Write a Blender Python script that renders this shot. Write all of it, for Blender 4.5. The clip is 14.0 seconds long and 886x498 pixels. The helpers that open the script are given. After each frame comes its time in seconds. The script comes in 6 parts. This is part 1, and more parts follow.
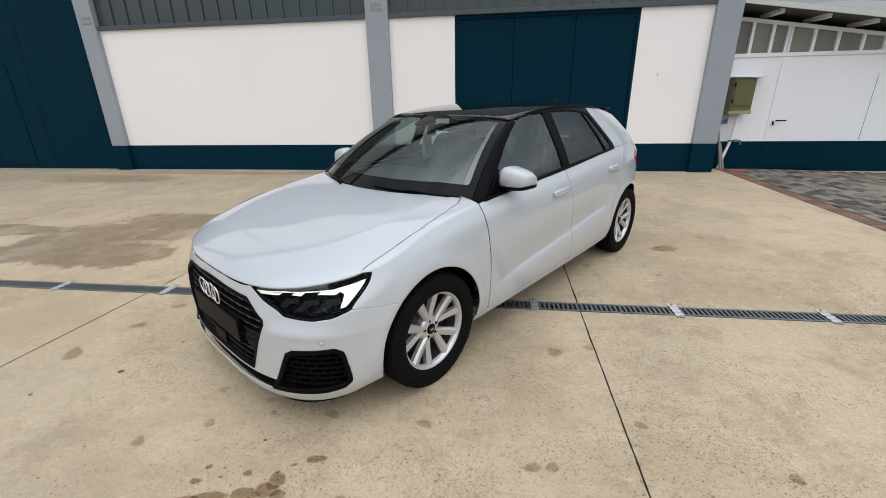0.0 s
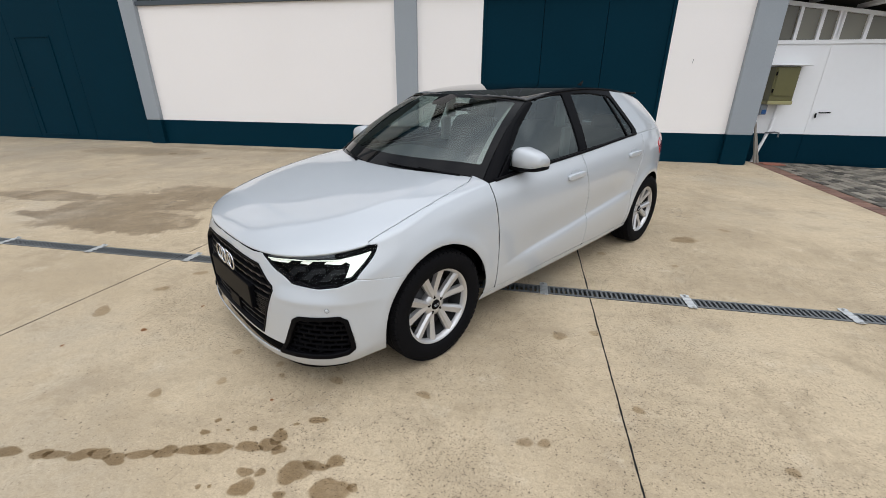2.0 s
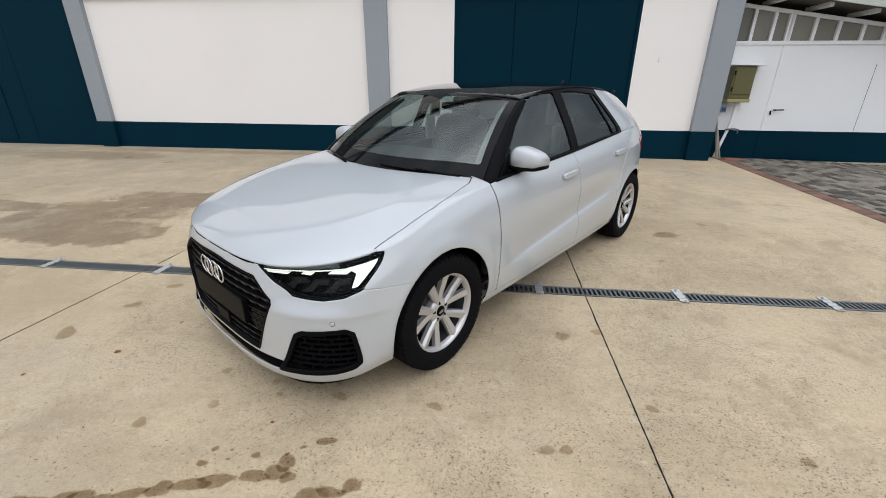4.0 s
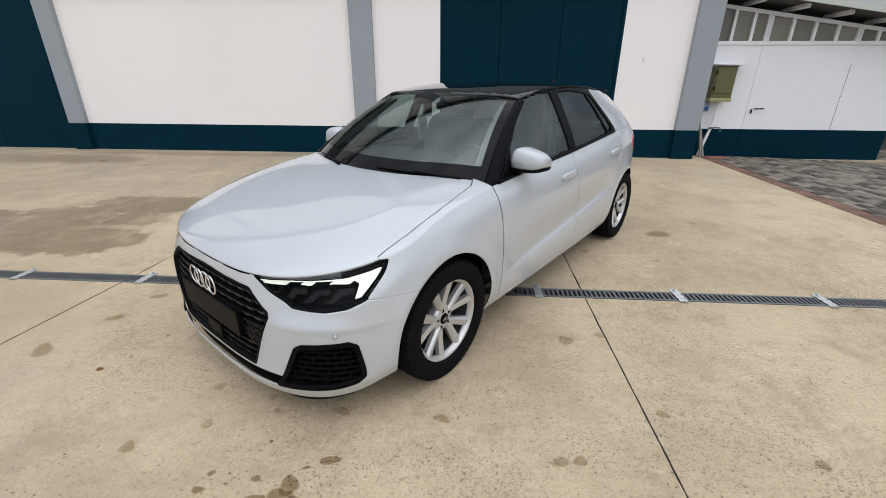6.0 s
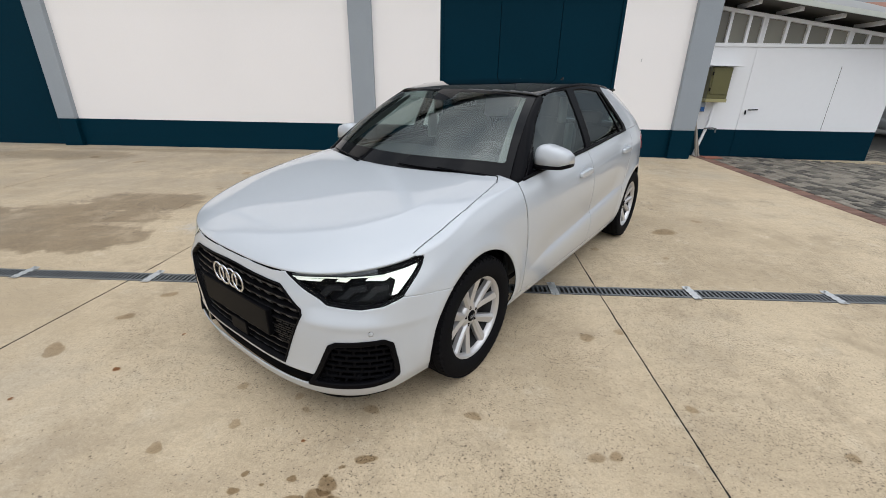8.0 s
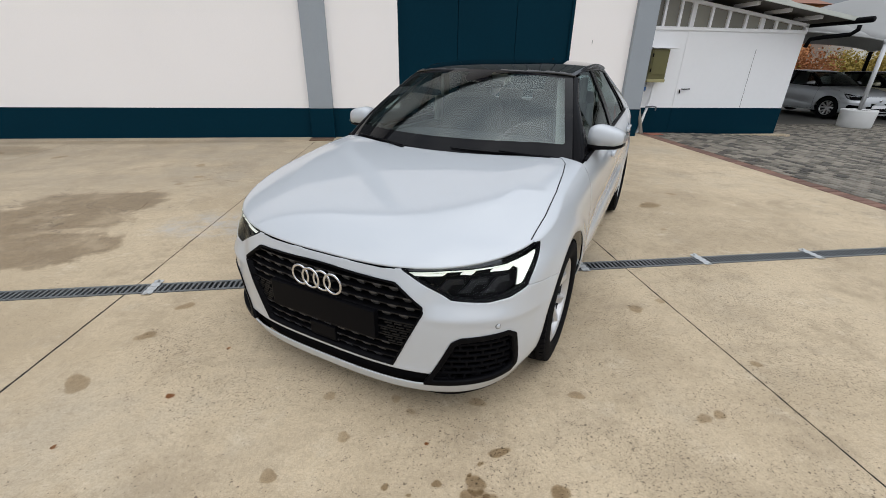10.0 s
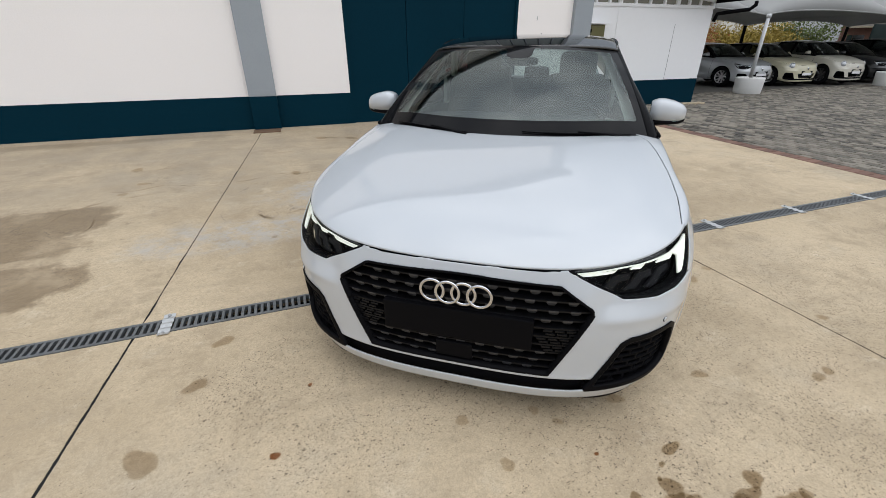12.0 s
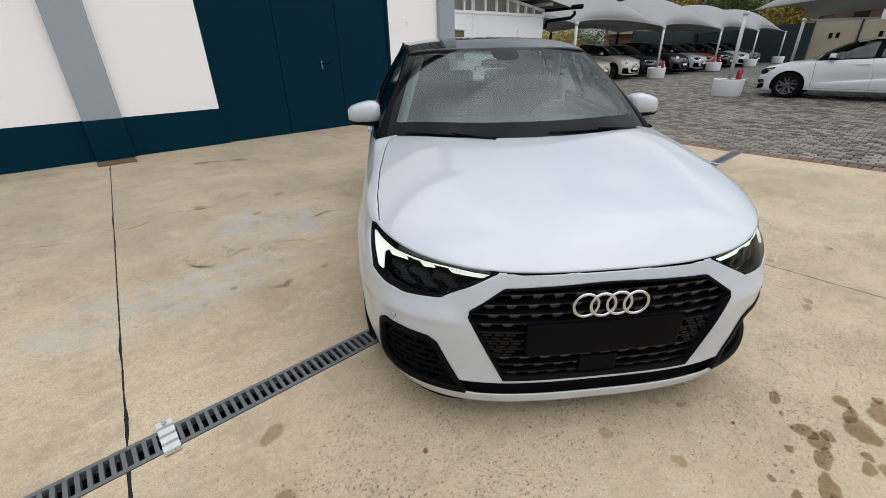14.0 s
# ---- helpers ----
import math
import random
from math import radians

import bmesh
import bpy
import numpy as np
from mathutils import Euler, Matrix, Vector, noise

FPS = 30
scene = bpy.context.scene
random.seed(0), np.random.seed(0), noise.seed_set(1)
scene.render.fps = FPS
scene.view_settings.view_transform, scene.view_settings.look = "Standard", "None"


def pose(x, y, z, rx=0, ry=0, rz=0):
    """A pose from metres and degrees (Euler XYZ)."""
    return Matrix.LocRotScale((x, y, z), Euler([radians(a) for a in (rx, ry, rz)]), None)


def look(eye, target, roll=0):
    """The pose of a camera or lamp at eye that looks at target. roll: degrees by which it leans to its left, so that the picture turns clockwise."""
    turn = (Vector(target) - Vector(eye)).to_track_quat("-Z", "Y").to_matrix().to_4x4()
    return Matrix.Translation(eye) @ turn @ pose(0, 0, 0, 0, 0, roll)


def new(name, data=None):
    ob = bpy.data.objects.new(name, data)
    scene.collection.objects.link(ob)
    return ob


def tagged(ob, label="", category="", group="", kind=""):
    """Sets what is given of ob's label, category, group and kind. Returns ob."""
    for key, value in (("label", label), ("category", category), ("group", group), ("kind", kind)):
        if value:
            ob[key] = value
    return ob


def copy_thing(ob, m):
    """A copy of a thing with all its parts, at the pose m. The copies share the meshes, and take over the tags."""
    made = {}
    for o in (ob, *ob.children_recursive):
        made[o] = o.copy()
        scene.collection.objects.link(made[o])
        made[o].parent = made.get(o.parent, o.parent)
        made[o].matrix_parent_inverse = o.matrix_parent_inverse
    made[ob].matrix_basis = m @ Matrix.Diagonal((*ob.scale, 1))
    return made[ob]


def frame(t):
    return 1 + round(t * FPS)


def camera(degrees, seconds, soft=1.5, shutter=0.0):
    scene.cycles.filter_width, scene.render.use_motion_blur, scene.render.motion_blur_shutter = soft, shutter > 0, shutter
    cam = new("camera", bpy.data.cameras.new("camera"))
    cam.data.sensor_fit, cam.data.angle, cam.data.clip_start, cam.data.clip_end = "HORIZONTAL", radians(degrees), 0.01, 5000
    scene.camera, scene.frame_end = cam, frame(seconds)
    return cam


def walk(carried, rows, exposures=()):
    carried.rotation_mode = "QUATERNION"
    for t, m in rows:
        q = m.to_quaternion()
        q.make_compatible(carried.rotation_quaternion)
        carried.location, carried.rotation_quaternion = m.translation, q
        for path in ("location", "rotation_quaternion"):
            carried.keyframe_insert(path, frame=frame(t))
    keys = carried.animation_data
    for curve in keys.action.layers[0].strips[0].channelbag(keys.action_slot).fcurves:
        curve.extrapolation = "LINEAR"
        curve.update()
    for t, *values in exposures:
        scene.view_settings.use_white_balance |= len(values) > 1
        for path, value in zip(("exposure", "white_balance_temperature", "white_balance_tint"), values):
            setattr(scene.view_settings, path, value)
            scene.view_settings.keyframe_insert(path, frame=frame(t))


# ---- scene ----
# camera and its walk
cam = camera(94.1, 14.0, soft=0.6)
PATH = [
    (0, (0.098, 0.225, 1.418), (-0.158, 2.09, 0.74), -1.0),
    (0.5, (0.103, 0.226, 1.419), (-0.188, 2.082, 0.733), -0.8),
    (1, (0.122, 0.226, 1.417), (-0.204, 2.069, 0.714), -0.4),
    (1.5, (0.16, 0.208, 1.396), (-0.192, 2.039, 0.672), 0.1),
    (2, (0.181, 0.199, 1.386), (-0.178, 2.022, 0.644), 0.4),
    (2.5, (0.18, 0.217, 1.37), (-0.164, 2.038, 0.62), 0.7),
    (3, (0.131, 0.243, 1.379), (-0.176, 2.072, 0.629), 0.7),
    (5.5, (-0.126, 0.263, 1.371), (-0.24, 2.119, 0.634), 0.1),
    (6, (-0.109, 0.32, 1.375), (-0.239, 2.172, 0.632), 0.3),
    (6.5, (-0.079, 0.348, 1.382), (-0.235, 2.196, 0.634), 0.5),
    (7, (-0.081, 0.367, 1.371), (-0.24, 2.215, 0.623), 0.7),
    (7.5, (-0.129, 0.379, 1.351), (-0.261, 2.23, 0.606), 0.9),
    (8, (-0.293, 0.318, 1.356), (-0.372, 2.172, 0.61), 0.9),
    (10.5, (-1.167, 0.482, 1.326), (-0.827, 2.268, 0.492), 0.8),
    (11, (-1.314, 0.627, 1.307), (-0.887, 2.385, 0.454), 0.5),
    (11.5, (-1.466, 0.735, 1.305), (-0.959, 2.464, 0.437), 0.0),
    (12, (-1.749, 0.784, 1.32), (-1.155, 2.478, 0.438), -0.3),
    (12.5, (-1.936, 0.908, 1.302), (-1.226, 2.547, 0.404), -0.6),
    (13, (-2.09, 1.114, 1.286), (-1.24, 2.685, 0.386), -0.9),
    (13.5, (-2.302, 1.274, 1.289), (-1.29, 2.754, 0.402), -1.1),
    (14, (-2.465, 1.413, 1.31), (-1.288, 2.779, 0.445), -1.3),
]
walk(cam, [(t, look(eye, target, roll)) for t, eye, target, roll in PATH], [(0, 0.27), (8, 0.27), (10.5, 0.21), (14, 0.28)])

# overcast daylight: a sky veiled by uneven cloud, and a broad weak sun
world = bpy.data.worlds.new("overcast")
scene.world = world
world.use_nodes = True
wn, wl = world.node_tree.nodes, world.node_tree.links
wn.clear()
SUN_UP, SUN_ROUND = radians(54), radians(155)
sky = wn.new("ShaderNodeTexSky")
sky.sky_type, sky.sun_disc, sky.sun_elevation, sky.sun_rotation = "NISHITA", False, SUN_UP, SUN_ROUND
sky_gain = wn.new("ShaderNodeVectorMath")
sky_gain.operation = "SCALE"
sky_gain.inputs["Scale"].default_value = 0.07
wl.new(sky.outputs[0], sky_gain.inputs[0])
co = wn.new("ShaderNodeTexCoord")
cmap = wn.new("ShaderNodeMapping")
cmap.inputs["Scale"].default_value = (1.0, 1.0, 2.6)
cloud = wn.new("ShaderNodeTexNoise")
cloud.inputs["Scale"].default_value, cloud.inputs["Detail"].default_value, cloud.inputs["Roughness"].default_value = 2.2, 5.0, 0.55
ramp = wn.new("ShaderNodeValToRGB")
ramp.color_ramp.elements[0].position, ramp.color_ramp.elements[0].color = 0.36, (0.50, 0.55, 0.62, 1)
ramp.color_ramp.elements[1].position, ramp.color_ramp.elements[1].color = 0.66, (1.09, 1.12, 1.16, 1)
mixc = wn.new("ShaderNodeMix")
mixc.data_type = "RGBA"
mixc.inputs[0].default_value = 0.88
bg = wn.new("ShaderNodeBackground")
bg.inputs["Strength"].default_value = 0.72
wo = wn.new("ShaderNodeOutputWorld")
wl.new(co.outputs["Generated"], cmap.inputs[0])
wl.new(cmap.outputs[0], cloud.inputs["Vector"])
wl.new(cloud.outputs["Fac"], ramp.inputs[0])
wl.new(sky_gain.outputs[0], mixc.inputs[6])
wl.new(ramp.outputs[0], mixc.inputs[7])
# brighter overhead than at the horizon, as under even cloud
zsep, zmap, zmul = wn.new("ShaderNodeSeparateXYZ"), wn.new("ShaderNodeMapRange"), wn.new("ShaderNodeVectorMath")
zmap.inputs[1].default_value, zmap.inputs[2].default_value, zmap.inputs[3].default_value, zmap.inputs[4].default_value = 0.0, 0.9, 0.48, 1.50
zmul.operation = "SCALE"
wl.new(co.outputs["Generated"], zsep.inputs[0])
wl.new(zsep.outputs[2], zmap.inputs[0])
wl.new(mixc.outputs[2], zmul.inputs[0])
wl.new(zmap.outputs[0], zmul.inputs["Scale"])
# and brighter round the veiled sun
toward = wn.new("ShaderNodeVectorMath")
toward.operation = "DOT_PRODUCT"
toward.inputs[1].default_value = (math.sin(SUN_ROUND) * math.cos(SUN_UP), math.cos(SUN_ROUND) * math.cos(SUN_UP), math.sin(SUN_UP))
wl.new(co.outputs["Generated"], toward.inputs[0])
veil, vmul = wn.new("ShaderNodeMapRange"), wn.new("ShaderNodeVectorMath")
veil.interpolation_type = "SMOOTHSTEP"
veil.inputs[1].default_value, veil.inputs[2].default_value, veil.inputs[3].default_value, veil.inputs[4].default_value = -0.2, 1.0, 0.85, 1.7
vmul.operation = "SCALE"
wl.new(toward.outputs["Value"], veil.inputs[0])
wl.new(zmul.outputs[0], vmul.inputs[0])
wl.new(veil.outputs[0], vmul.inputs["Scale"])
wl.new(vmul.outputs[0], bg.inputs[0])
wl.new(bg.outputs[0], wo.inputs[0])

sun = new("sun", bpy.data.lights.new("sun", "SUN"))
sun.data.energy, sun.data.angle, sun.data.color = 0.5, radians(90), (1.0, 0.98, 0.95)
sun.matrix_world = look((0, 0, 0), (-math.sin(SUN_ROUND) * math.cos(SUN_UP), -math.cos(SUN_ROUND) * math.cos(SUN_UP), -math.sin(SUN_UP)))
# ---- materials ----
def mat(name, color, rough=0.5, metal=0.0, coat=0.0, grain=0.0, scale=40.0, bump=0.0, spots=0.0, big=1.5, vary=0.0):
    """A Principled surface with colour that varies at two scales, and fine relief."""
    m = bpy.data.materials.new(name)
    m.use_nodes = True
    n, l = m.node_tree.nodes, m.node_tree.links
    b = n["Principled BSDF"]
    b.inputs["Base Color"].default_value = (*color, 1)
    b.inputs["Roughness"].default_value, b.inputs["Metallic"].default_value = rough, metal
    b.inputs["Coat Weight"].default_value, b.inputs["Coat Roughness"].default_value = coat, 0.03
    if grain or bump or spots or vary:
        c = n.new("ShaderNodeTexCoord")
        fine, wide = n.new("ShaderNodeTexNoise"), n.new("ShaderNodeTexNoise")
        fine.inputs["Scale"].default_value, fine.inputs["Detail"].default_value = scale, 4
        wide.inputs["Scale"].default_value, wide.inputs["Detail"].default_value = big, 4
        l.new(c.outputs["Object"], fine.inputs["Vector"])
        l.new(c.outputs["Object"], wide.inputs["Vector"])
        add = n.new("ShaderNodeMath")
        add.operation = "MULTIPLY_ADD"
        mix = n.new("ShaderNodeMath")
        mix.operation = "MULTIPLY"
        l.new(fine.outputs["Fac"], add.inputs[0])
        add.inputs[1].default_value = grain
        l.new(wide.outputs["Fac"], mix.inputs[0])
        mix.inputs[1].default_value = spots
        l.new(mix.outputs[0], add.inputs[2])
        val = n.new("ShaderNodeMath")
        val.inputs[1].default_value = 1 - 0.5 * (grain + spots) - vary * 0.5
        l.new(add.outputs[0], val.inputs[0])
        last = val.outputs[0]
        if vary:
            info, va = n.new("ShaderNodeObjectInfo"), n.new("ShaderNodeMath")
            va.operation, va.inputs[1].default_value = "MULTIPLY_ADD", vary
            l.new(info.outputs["Random"], va.inputs[0])
            l.new(last, va.inputs[2])
            last = va.outputs[0]
        hsv = n.new("ShaderNodeHueSaturation")
        hsv.inputs["Color"].default_value = (*color, 1)
        l.new(last, hsv.inputs["Value"])
        l.new(hsv.outputs[0], b.inputs["Base Color"])
        if bump:
            bp = n.new("ShaderNodeBump")
            bp.inputs["Strength"].default_value, bp.inputs["Distance"].default_value = bump, 0.004
            l.new(fine.outputs["Fac"], bp.inputs["Height"])
            l.new(bp.outputs[0], b.inputs["Normal"])
    return m


def glass_mat(name, tint, straight, fall=4.5, gloss=1.0):
    """A thin pane: tinted see-through with a mirror gloss, straight at right angles, that grows at grazing angles."""
    m = bpy.data.materials.new(name)
    m.use_nodes = True
    n, l = m.node_tree.nodes, m.node_tree.links
    n.clear()
    t, g, x, f, o, p, r = (n.new("ShaderNode" + k) for k in ("BsdfTransparent", "BsdfGlossy", "MixShader", "LayerWeight", "OutputMaterial", "Math", "MapRange"))
    t.inputs[0].default_value = (*tint, 1)
    g.inputs["Roughness"].default_value = 0.0
    g.inputs["Color"].default_value = (0.93 * gloss, gloss, 0.98 * gloss, 1)
    f.inputs["Blend"].default_value = 0.5
    p.operation, p.inputs[1].default_value = "POWER", fall
    r.inputs[3].default_value, r.inputs[4].default_value = straight, 1.0
    l.new(f.outputs["Facing"], p.inputs[0])
    l.new(p.outputs[0], r.inputs[0])
    l.new(r.outputs[0], x.inputs[0])
    l.new(t.outputs[0], x.inputs[1])
    l.new(g.outputs[0], x.inputs[2])
    l.new(x.outputs[0], o.inputs[0])
    return m


def glow(name, color, strength):
    m = mat(name, color, 0.3)
    b = m.node_tree.nodes["Principled BSDF"]
    b.inputs["Emission Color"].default_value, b.inputs["Emission Strength"].default_value = (*color, 1), strength
    return m


WHITE_WALL = mat("white stucco", (0.90, 0.865, 0.85), 0.9, grain=0.05, scale=60, bump=0.25, spots=0.06, big=0.5)
TEAL = mat("teal paint", (0.0003, 0.0215, 0.038), 0.6, grain=0.2, scale=25, bump=0.06, spots=0.25, big=0.8)
TEAL.node_tree.nodes["Principled BSDF"].inputs["Specular IOR Level"].default_value = 0.06
GREY_PAINT = mat("grey pillar paint", (0.30, 0.33, 0.36), 0.8, grain=0.1, scale=50, bump=0.2, spots=0.2, big=1.1)
GREY_STEEL = mat("grey window steel", (0.055, 0.07, 0.085), 0.5, grain=0.2, scale=30)
WIRED_GLASS = mat("dusty ribbed glazing", (0.05, 0.065, 0.065), 0.25, grain=0.3, scale=20, spots=0.3, big=2.0)
WHITE_METAL = mat("white painted sheet", (0.89, 0.89, 0.90), 0.45, grain=0.03, scale=12, spots=0.05, big=0.8)
CAR_WHITE = mat("white car paint", (0.485, 0.512, 0.545), 0.4, coat=1.0)
CAR_WHITE.node_tree.nodes["Principled BSDF"].inputs["Coat IOR"].default_value = 1.72
GLOSS_BLACK = mat("gloss black paint", (0.003, 0.003, 0.004), 0.2)
FRIT = mat("black screen print under glass", (0.006, 0.006, 0.007), 0.02)
ROOF_BLACK = mat("gloss black roof paint", (0.003, 0.003, 0.004), 0.03, coat=0.6)
SATIN_BLACK = mat("satin black plastic", (0.004, 0.004, 0.005), 0.42, grain=0.1, scale=200)
MATT_BLACK = mat("matt black plastic", (0.004, 0.004, 0.005), 0.7, grain=0.2, scale=120)
RUBBER = mat("tyre rubber", (0.007, 0.007, 0.008), 0.75, grain=0.3, scale=80, bump=0.2, spots=0.2, big=6)
ALLOY = mat("silver alloy", (0.56, 0.555, 0.56), 0.30, metal=0.55, coat=0.5, grain=0.06, scale=90)
CHROME = mat("chrome", (0.66, 0.67, 0.70), 0.05, metal=1.0)
DISC = mat("brake disc steel", (0.04, 0.04, 0.044), 0.5, metal=0.3, grain=0.2, scale=50)
GALV = mat("galvanised steel", (0.17, 0.18, 0.185), 0.5, metal=0.55, grain=0.35, scale=60, spots=0.35, big=5)
GALV_CLIP = mat("bright galvanised clip", (0.55, 0.56, 0.56), 0.4, metal=0.7, grain=0.3, scale=60)
# near-black that puts the shade of deep recesses into the colour
RECESS_SHADE = mat("near-black recess shade", (0.008, 0.008, 0.008), 0.9, grain=0.3, scale=40)
WINDSCREEN = glass_mat("windscreen glass", (0.92, 1.0, 0.97), 0.36, 4.5, 0.265)
SIDE_GLASS = glass_mat("side glass", (0.53, 0.66, 0.66), 0.34, 4.5, 0.36)
LENS = glass_mat("clear lens", (0.93, 0.95, 0.95), 0.008, 8.0)
CLOTH = mat("dark seat cloth", (0.075, 0.08, 0.08), 0.9, grain=0.3, scale=120, bump=0.2)
DASH = mat("dashboard plastic", (0.045, 0.05, 0.05), 0.7, grain=0.1, scale=60)
PALE_TRIM = mat("pale grey headliner", (0.24, 0.26, 0.24), 0.9, grain=0.1, scale=200)
DRL = glow("daylight strip", (0.92, 0.95, 0.87), 0.30)
REFLECTOR = mat("lamp reflector", (0.018, 0.018, 0.020), 0.35)
LAMP_TRIM = mat("grey lamp trim", (0.10, 0.105, 0.115), 0.25, metal=0.5)
WHEEL_GRIP = mat("dark steering leather", (0.03, 0.03, 0.03), 0.5)
# alloy darkened by colour for the shade inside the rim
BARREL = mat("shaded alloy barrel", (0.02, 0.02, 0.022), 0.7)
for dull in (SATIN_BLACK, MATT_BLACK, RUBBER, RECESS_SHADE, GLOSS_BLACK, REFLECTOR):
    dull.node_tree.nodes["Principled BSDF"].inputs["Specular IOR Level"].default_value = 0.5
    dull.node_tree.nodes["Principled BSDF"].inputs["IOR"].default_value = 1.13
FRIT.node_tree.nodes["Principled BSDF"].inputs["IOR"].default_value = 1.2
GRILLE_BLACK = mat("grille black plastic", (0.005, 0.005, 0.006), 0.4, grain=0.1, scale=200)
GRILLE_BLACK.node_tree.nodes["Principled BSDF"].inputs["Specular IOR Level"].default_value = 0.2
LUG_BLACK = mat("satin grille lug", (0.040, 0.040, 0.043), 0.38)
RED_LENS = mat("red lamp lens", (0.45, 0.01, 0.02), 0.15, coat=1.0)
# ---- helpers for building ----
def part(name, bm, material, parent=None, label="", smooth=False):
    """Links a bmesh, or (verts, faces), as one mesh object under a thing."""
    me = bpy.data.meshes.new(name)
    if isinstance(bm, tuple):
        me.from_pydata([tuple(map(float, v)) for v in bm[0]], [], bm[1])
        me.validate()
    else:
        bm.to_mesh(me)
        bm.free()
    if smooth:
        me.polygons.foreach_set("use_smooth", [True] * len(me.polygons))
    me.materials.append(material)
    ob = new(name, me)
    if parent:
        ob.parent = parent
    if label:
        ob["label"] = label
    return ob


def thing(name, m, label, category, group="", kind=""):
    ob = new(name)
    ob.matrix_basis = m
    ob.empty_display_size = 0.1
    return tagged(ob, label, category, group, kind)


def add_box(bm, x0, x1, y0, y1, z0, z1, bevel=0.0, m=None):
    made = bmesh.ops.create_cube(bm, size=1.0)["verts"]
    for v in made:
        v.co = Vector((x0 + (v.co.x + 0.5) * (x1 - x0), y0 + (v.co.y + 0.5) * (y1 - y0), z0 + (v.co.z + 0.5) * (z1 - z0)))
    if bevel:
        edges = list({e for v in made for e in v.link_edges})
        out = bmesh.ops.bevel(bm, geom=edges, offset=bevel, segments=2, affect="EDGES", profile=0.6)
        made = list({v for f in out["faces"] for v in f.verts} | {v for v in made if v.is_valid})
    if m is not None:
        bmesh.ops.transform(bm, matrix=m, verts=made)
    return made


def box(x0, x1, y0, y1, z0, z1, bevel=0.0):
    bm = bmesh.new()
    add_box(bm, x0, x1, y0, y1, z0, z1, bevel)
    return bm


def add_tube(bm, points, radius, sides=10, caps=True):
    """A round bar along points; radius may be a list."""
    pts = [Vector(p) for p in points]
    rad = radius if isinstance(radius, (list, tuple)) else [radius] * len(pts)
    rings, up = [], Vector((0.123, 0.31, 0.94))
    for i, p in enumerate(pts):
        d = (pts[min(i + 1, len(pts) - 1)] - pts[max(i - 1, 0)]).normalized()
        a = d.cross(up).normalized()
        b = d.cross(a)
        rings.append([bm.verts.new(p + rad[i] * (a * math.cos(2 * math.pi * k / sides) + b * math.sin(2 * math.pi * k / sides))) for k in range(sides)])
    for r, s in zip(rings, rings[1:]):
        for k in range(sides):
            bm.faces.new((r[k], r[(k + 1) % sides], s[(k + 1) % sides], s[k]))
    if caps:
        bm.faces.new(rings[0][::-1])
        bm.faces.new(rings[-1])
    return bm


def tube(points, radius, sides=10):
    return add_tube(bmesh.new(), points, radius, sides)


def add_lathe(bm, profile, sides=48, m=None, closed=False):
    """Turns (radius, along) round the y axis."""
    rings = [[bm.verts.new((r * math.cos(2 * math.pi * k / sides), a, r * math.sin(2 * math.pi * k / sides))) for k in range(sides)] for r, a in profile]
    pairs = list(zip(rings, rings[1:])) + ([(rings[-1], rings[0])] if closed else [])
    for r, s in pairs:
        for k in range(sides):
            bm.faces.new((r[k], s[k], s[(k + 1) % sides], r[(k + 1) % sides]))
    if m is not None:
        bmesh.ops.transform(bm, matrix=m, verts=[v for r in rings for v in r])
    return bm


def slab(points, z0, z1, bm=None):
    """An upright prism on a plan outline."""
    bm = bm or bmesh.new()
    lo, hi = [bm.verts.new((x, y, z0)) for x, y in points], [bm.verts.new((x, y, z1)) for x, y in points]
    bm.faces.new(lo[::-1])
    bm.faces.new(hi)
    for i in range(len(points)):
        j = (i + 1) % len(points)
        bm.faces.new((lo[i], lo[j], hi[j], hi[i]))
    return bm


def key(xs, ys, x):
    """A smooth curve through a few values."""
    xs, ys, x = np.asarray(xs, float), np.asarray(ys, float), np.asarray(x, float)
    if xs[0] > xs[-1]:
        xs, ys = xs[::-1], ys[::-1]
    d = np.gradient(ys, xs)
    x = np.clip(x, xs[0], xs[-1])
    i = np.clip(np.searchsorted(xs, x) - 1, 0, len(xs) - 2)
    h = xs[i + 1] - xs[i]
    t = (x - xs[i]) / h
    return (1 + 2 * t) * (1 - t) ** 2 * ys[i] + t * (1 - t) ** 2 * h * d[i] + t * t * (3 - 2 * t) * ys[i + 1] + t * t * (t - 1) * h * d[i + 1]


def smooth_key(xs, ys, spread):
    """The same curve with its bends spread out, so that reflections run evenly: a function of x."""
    fine = np.arange(min(xs) - 0.6, max(xs) + 0.6, 0.004)
    raw = key(xs, ys, fine)
    lo, hi = fine < min(xs), fine > max(xs)
    first, last = raw[~lo][0], raw[~hi][-1]
    raw = np.where(lo, first + (fine - min(xs)) * (raw[~lo][10] - first) / 0.04, raw)
    raw = np.where(hi, last + (fine - max(xs)) * (last - raw[~hi][-11]) / 0.04, raw)
    k = np.exp(-0.5 * (np.arange(-100, 101) * 0.004 / spread) ** 2)
    even = np.convolve(raw, k / k.sum(), "same")
    return lambda x: np.interp(x, fine, even)


def step(a, b, x):
    t = np.clip((np.asarray(x, float) - a) / (b - a), 0, 1)
    return t * t * (3 - 2 * t)


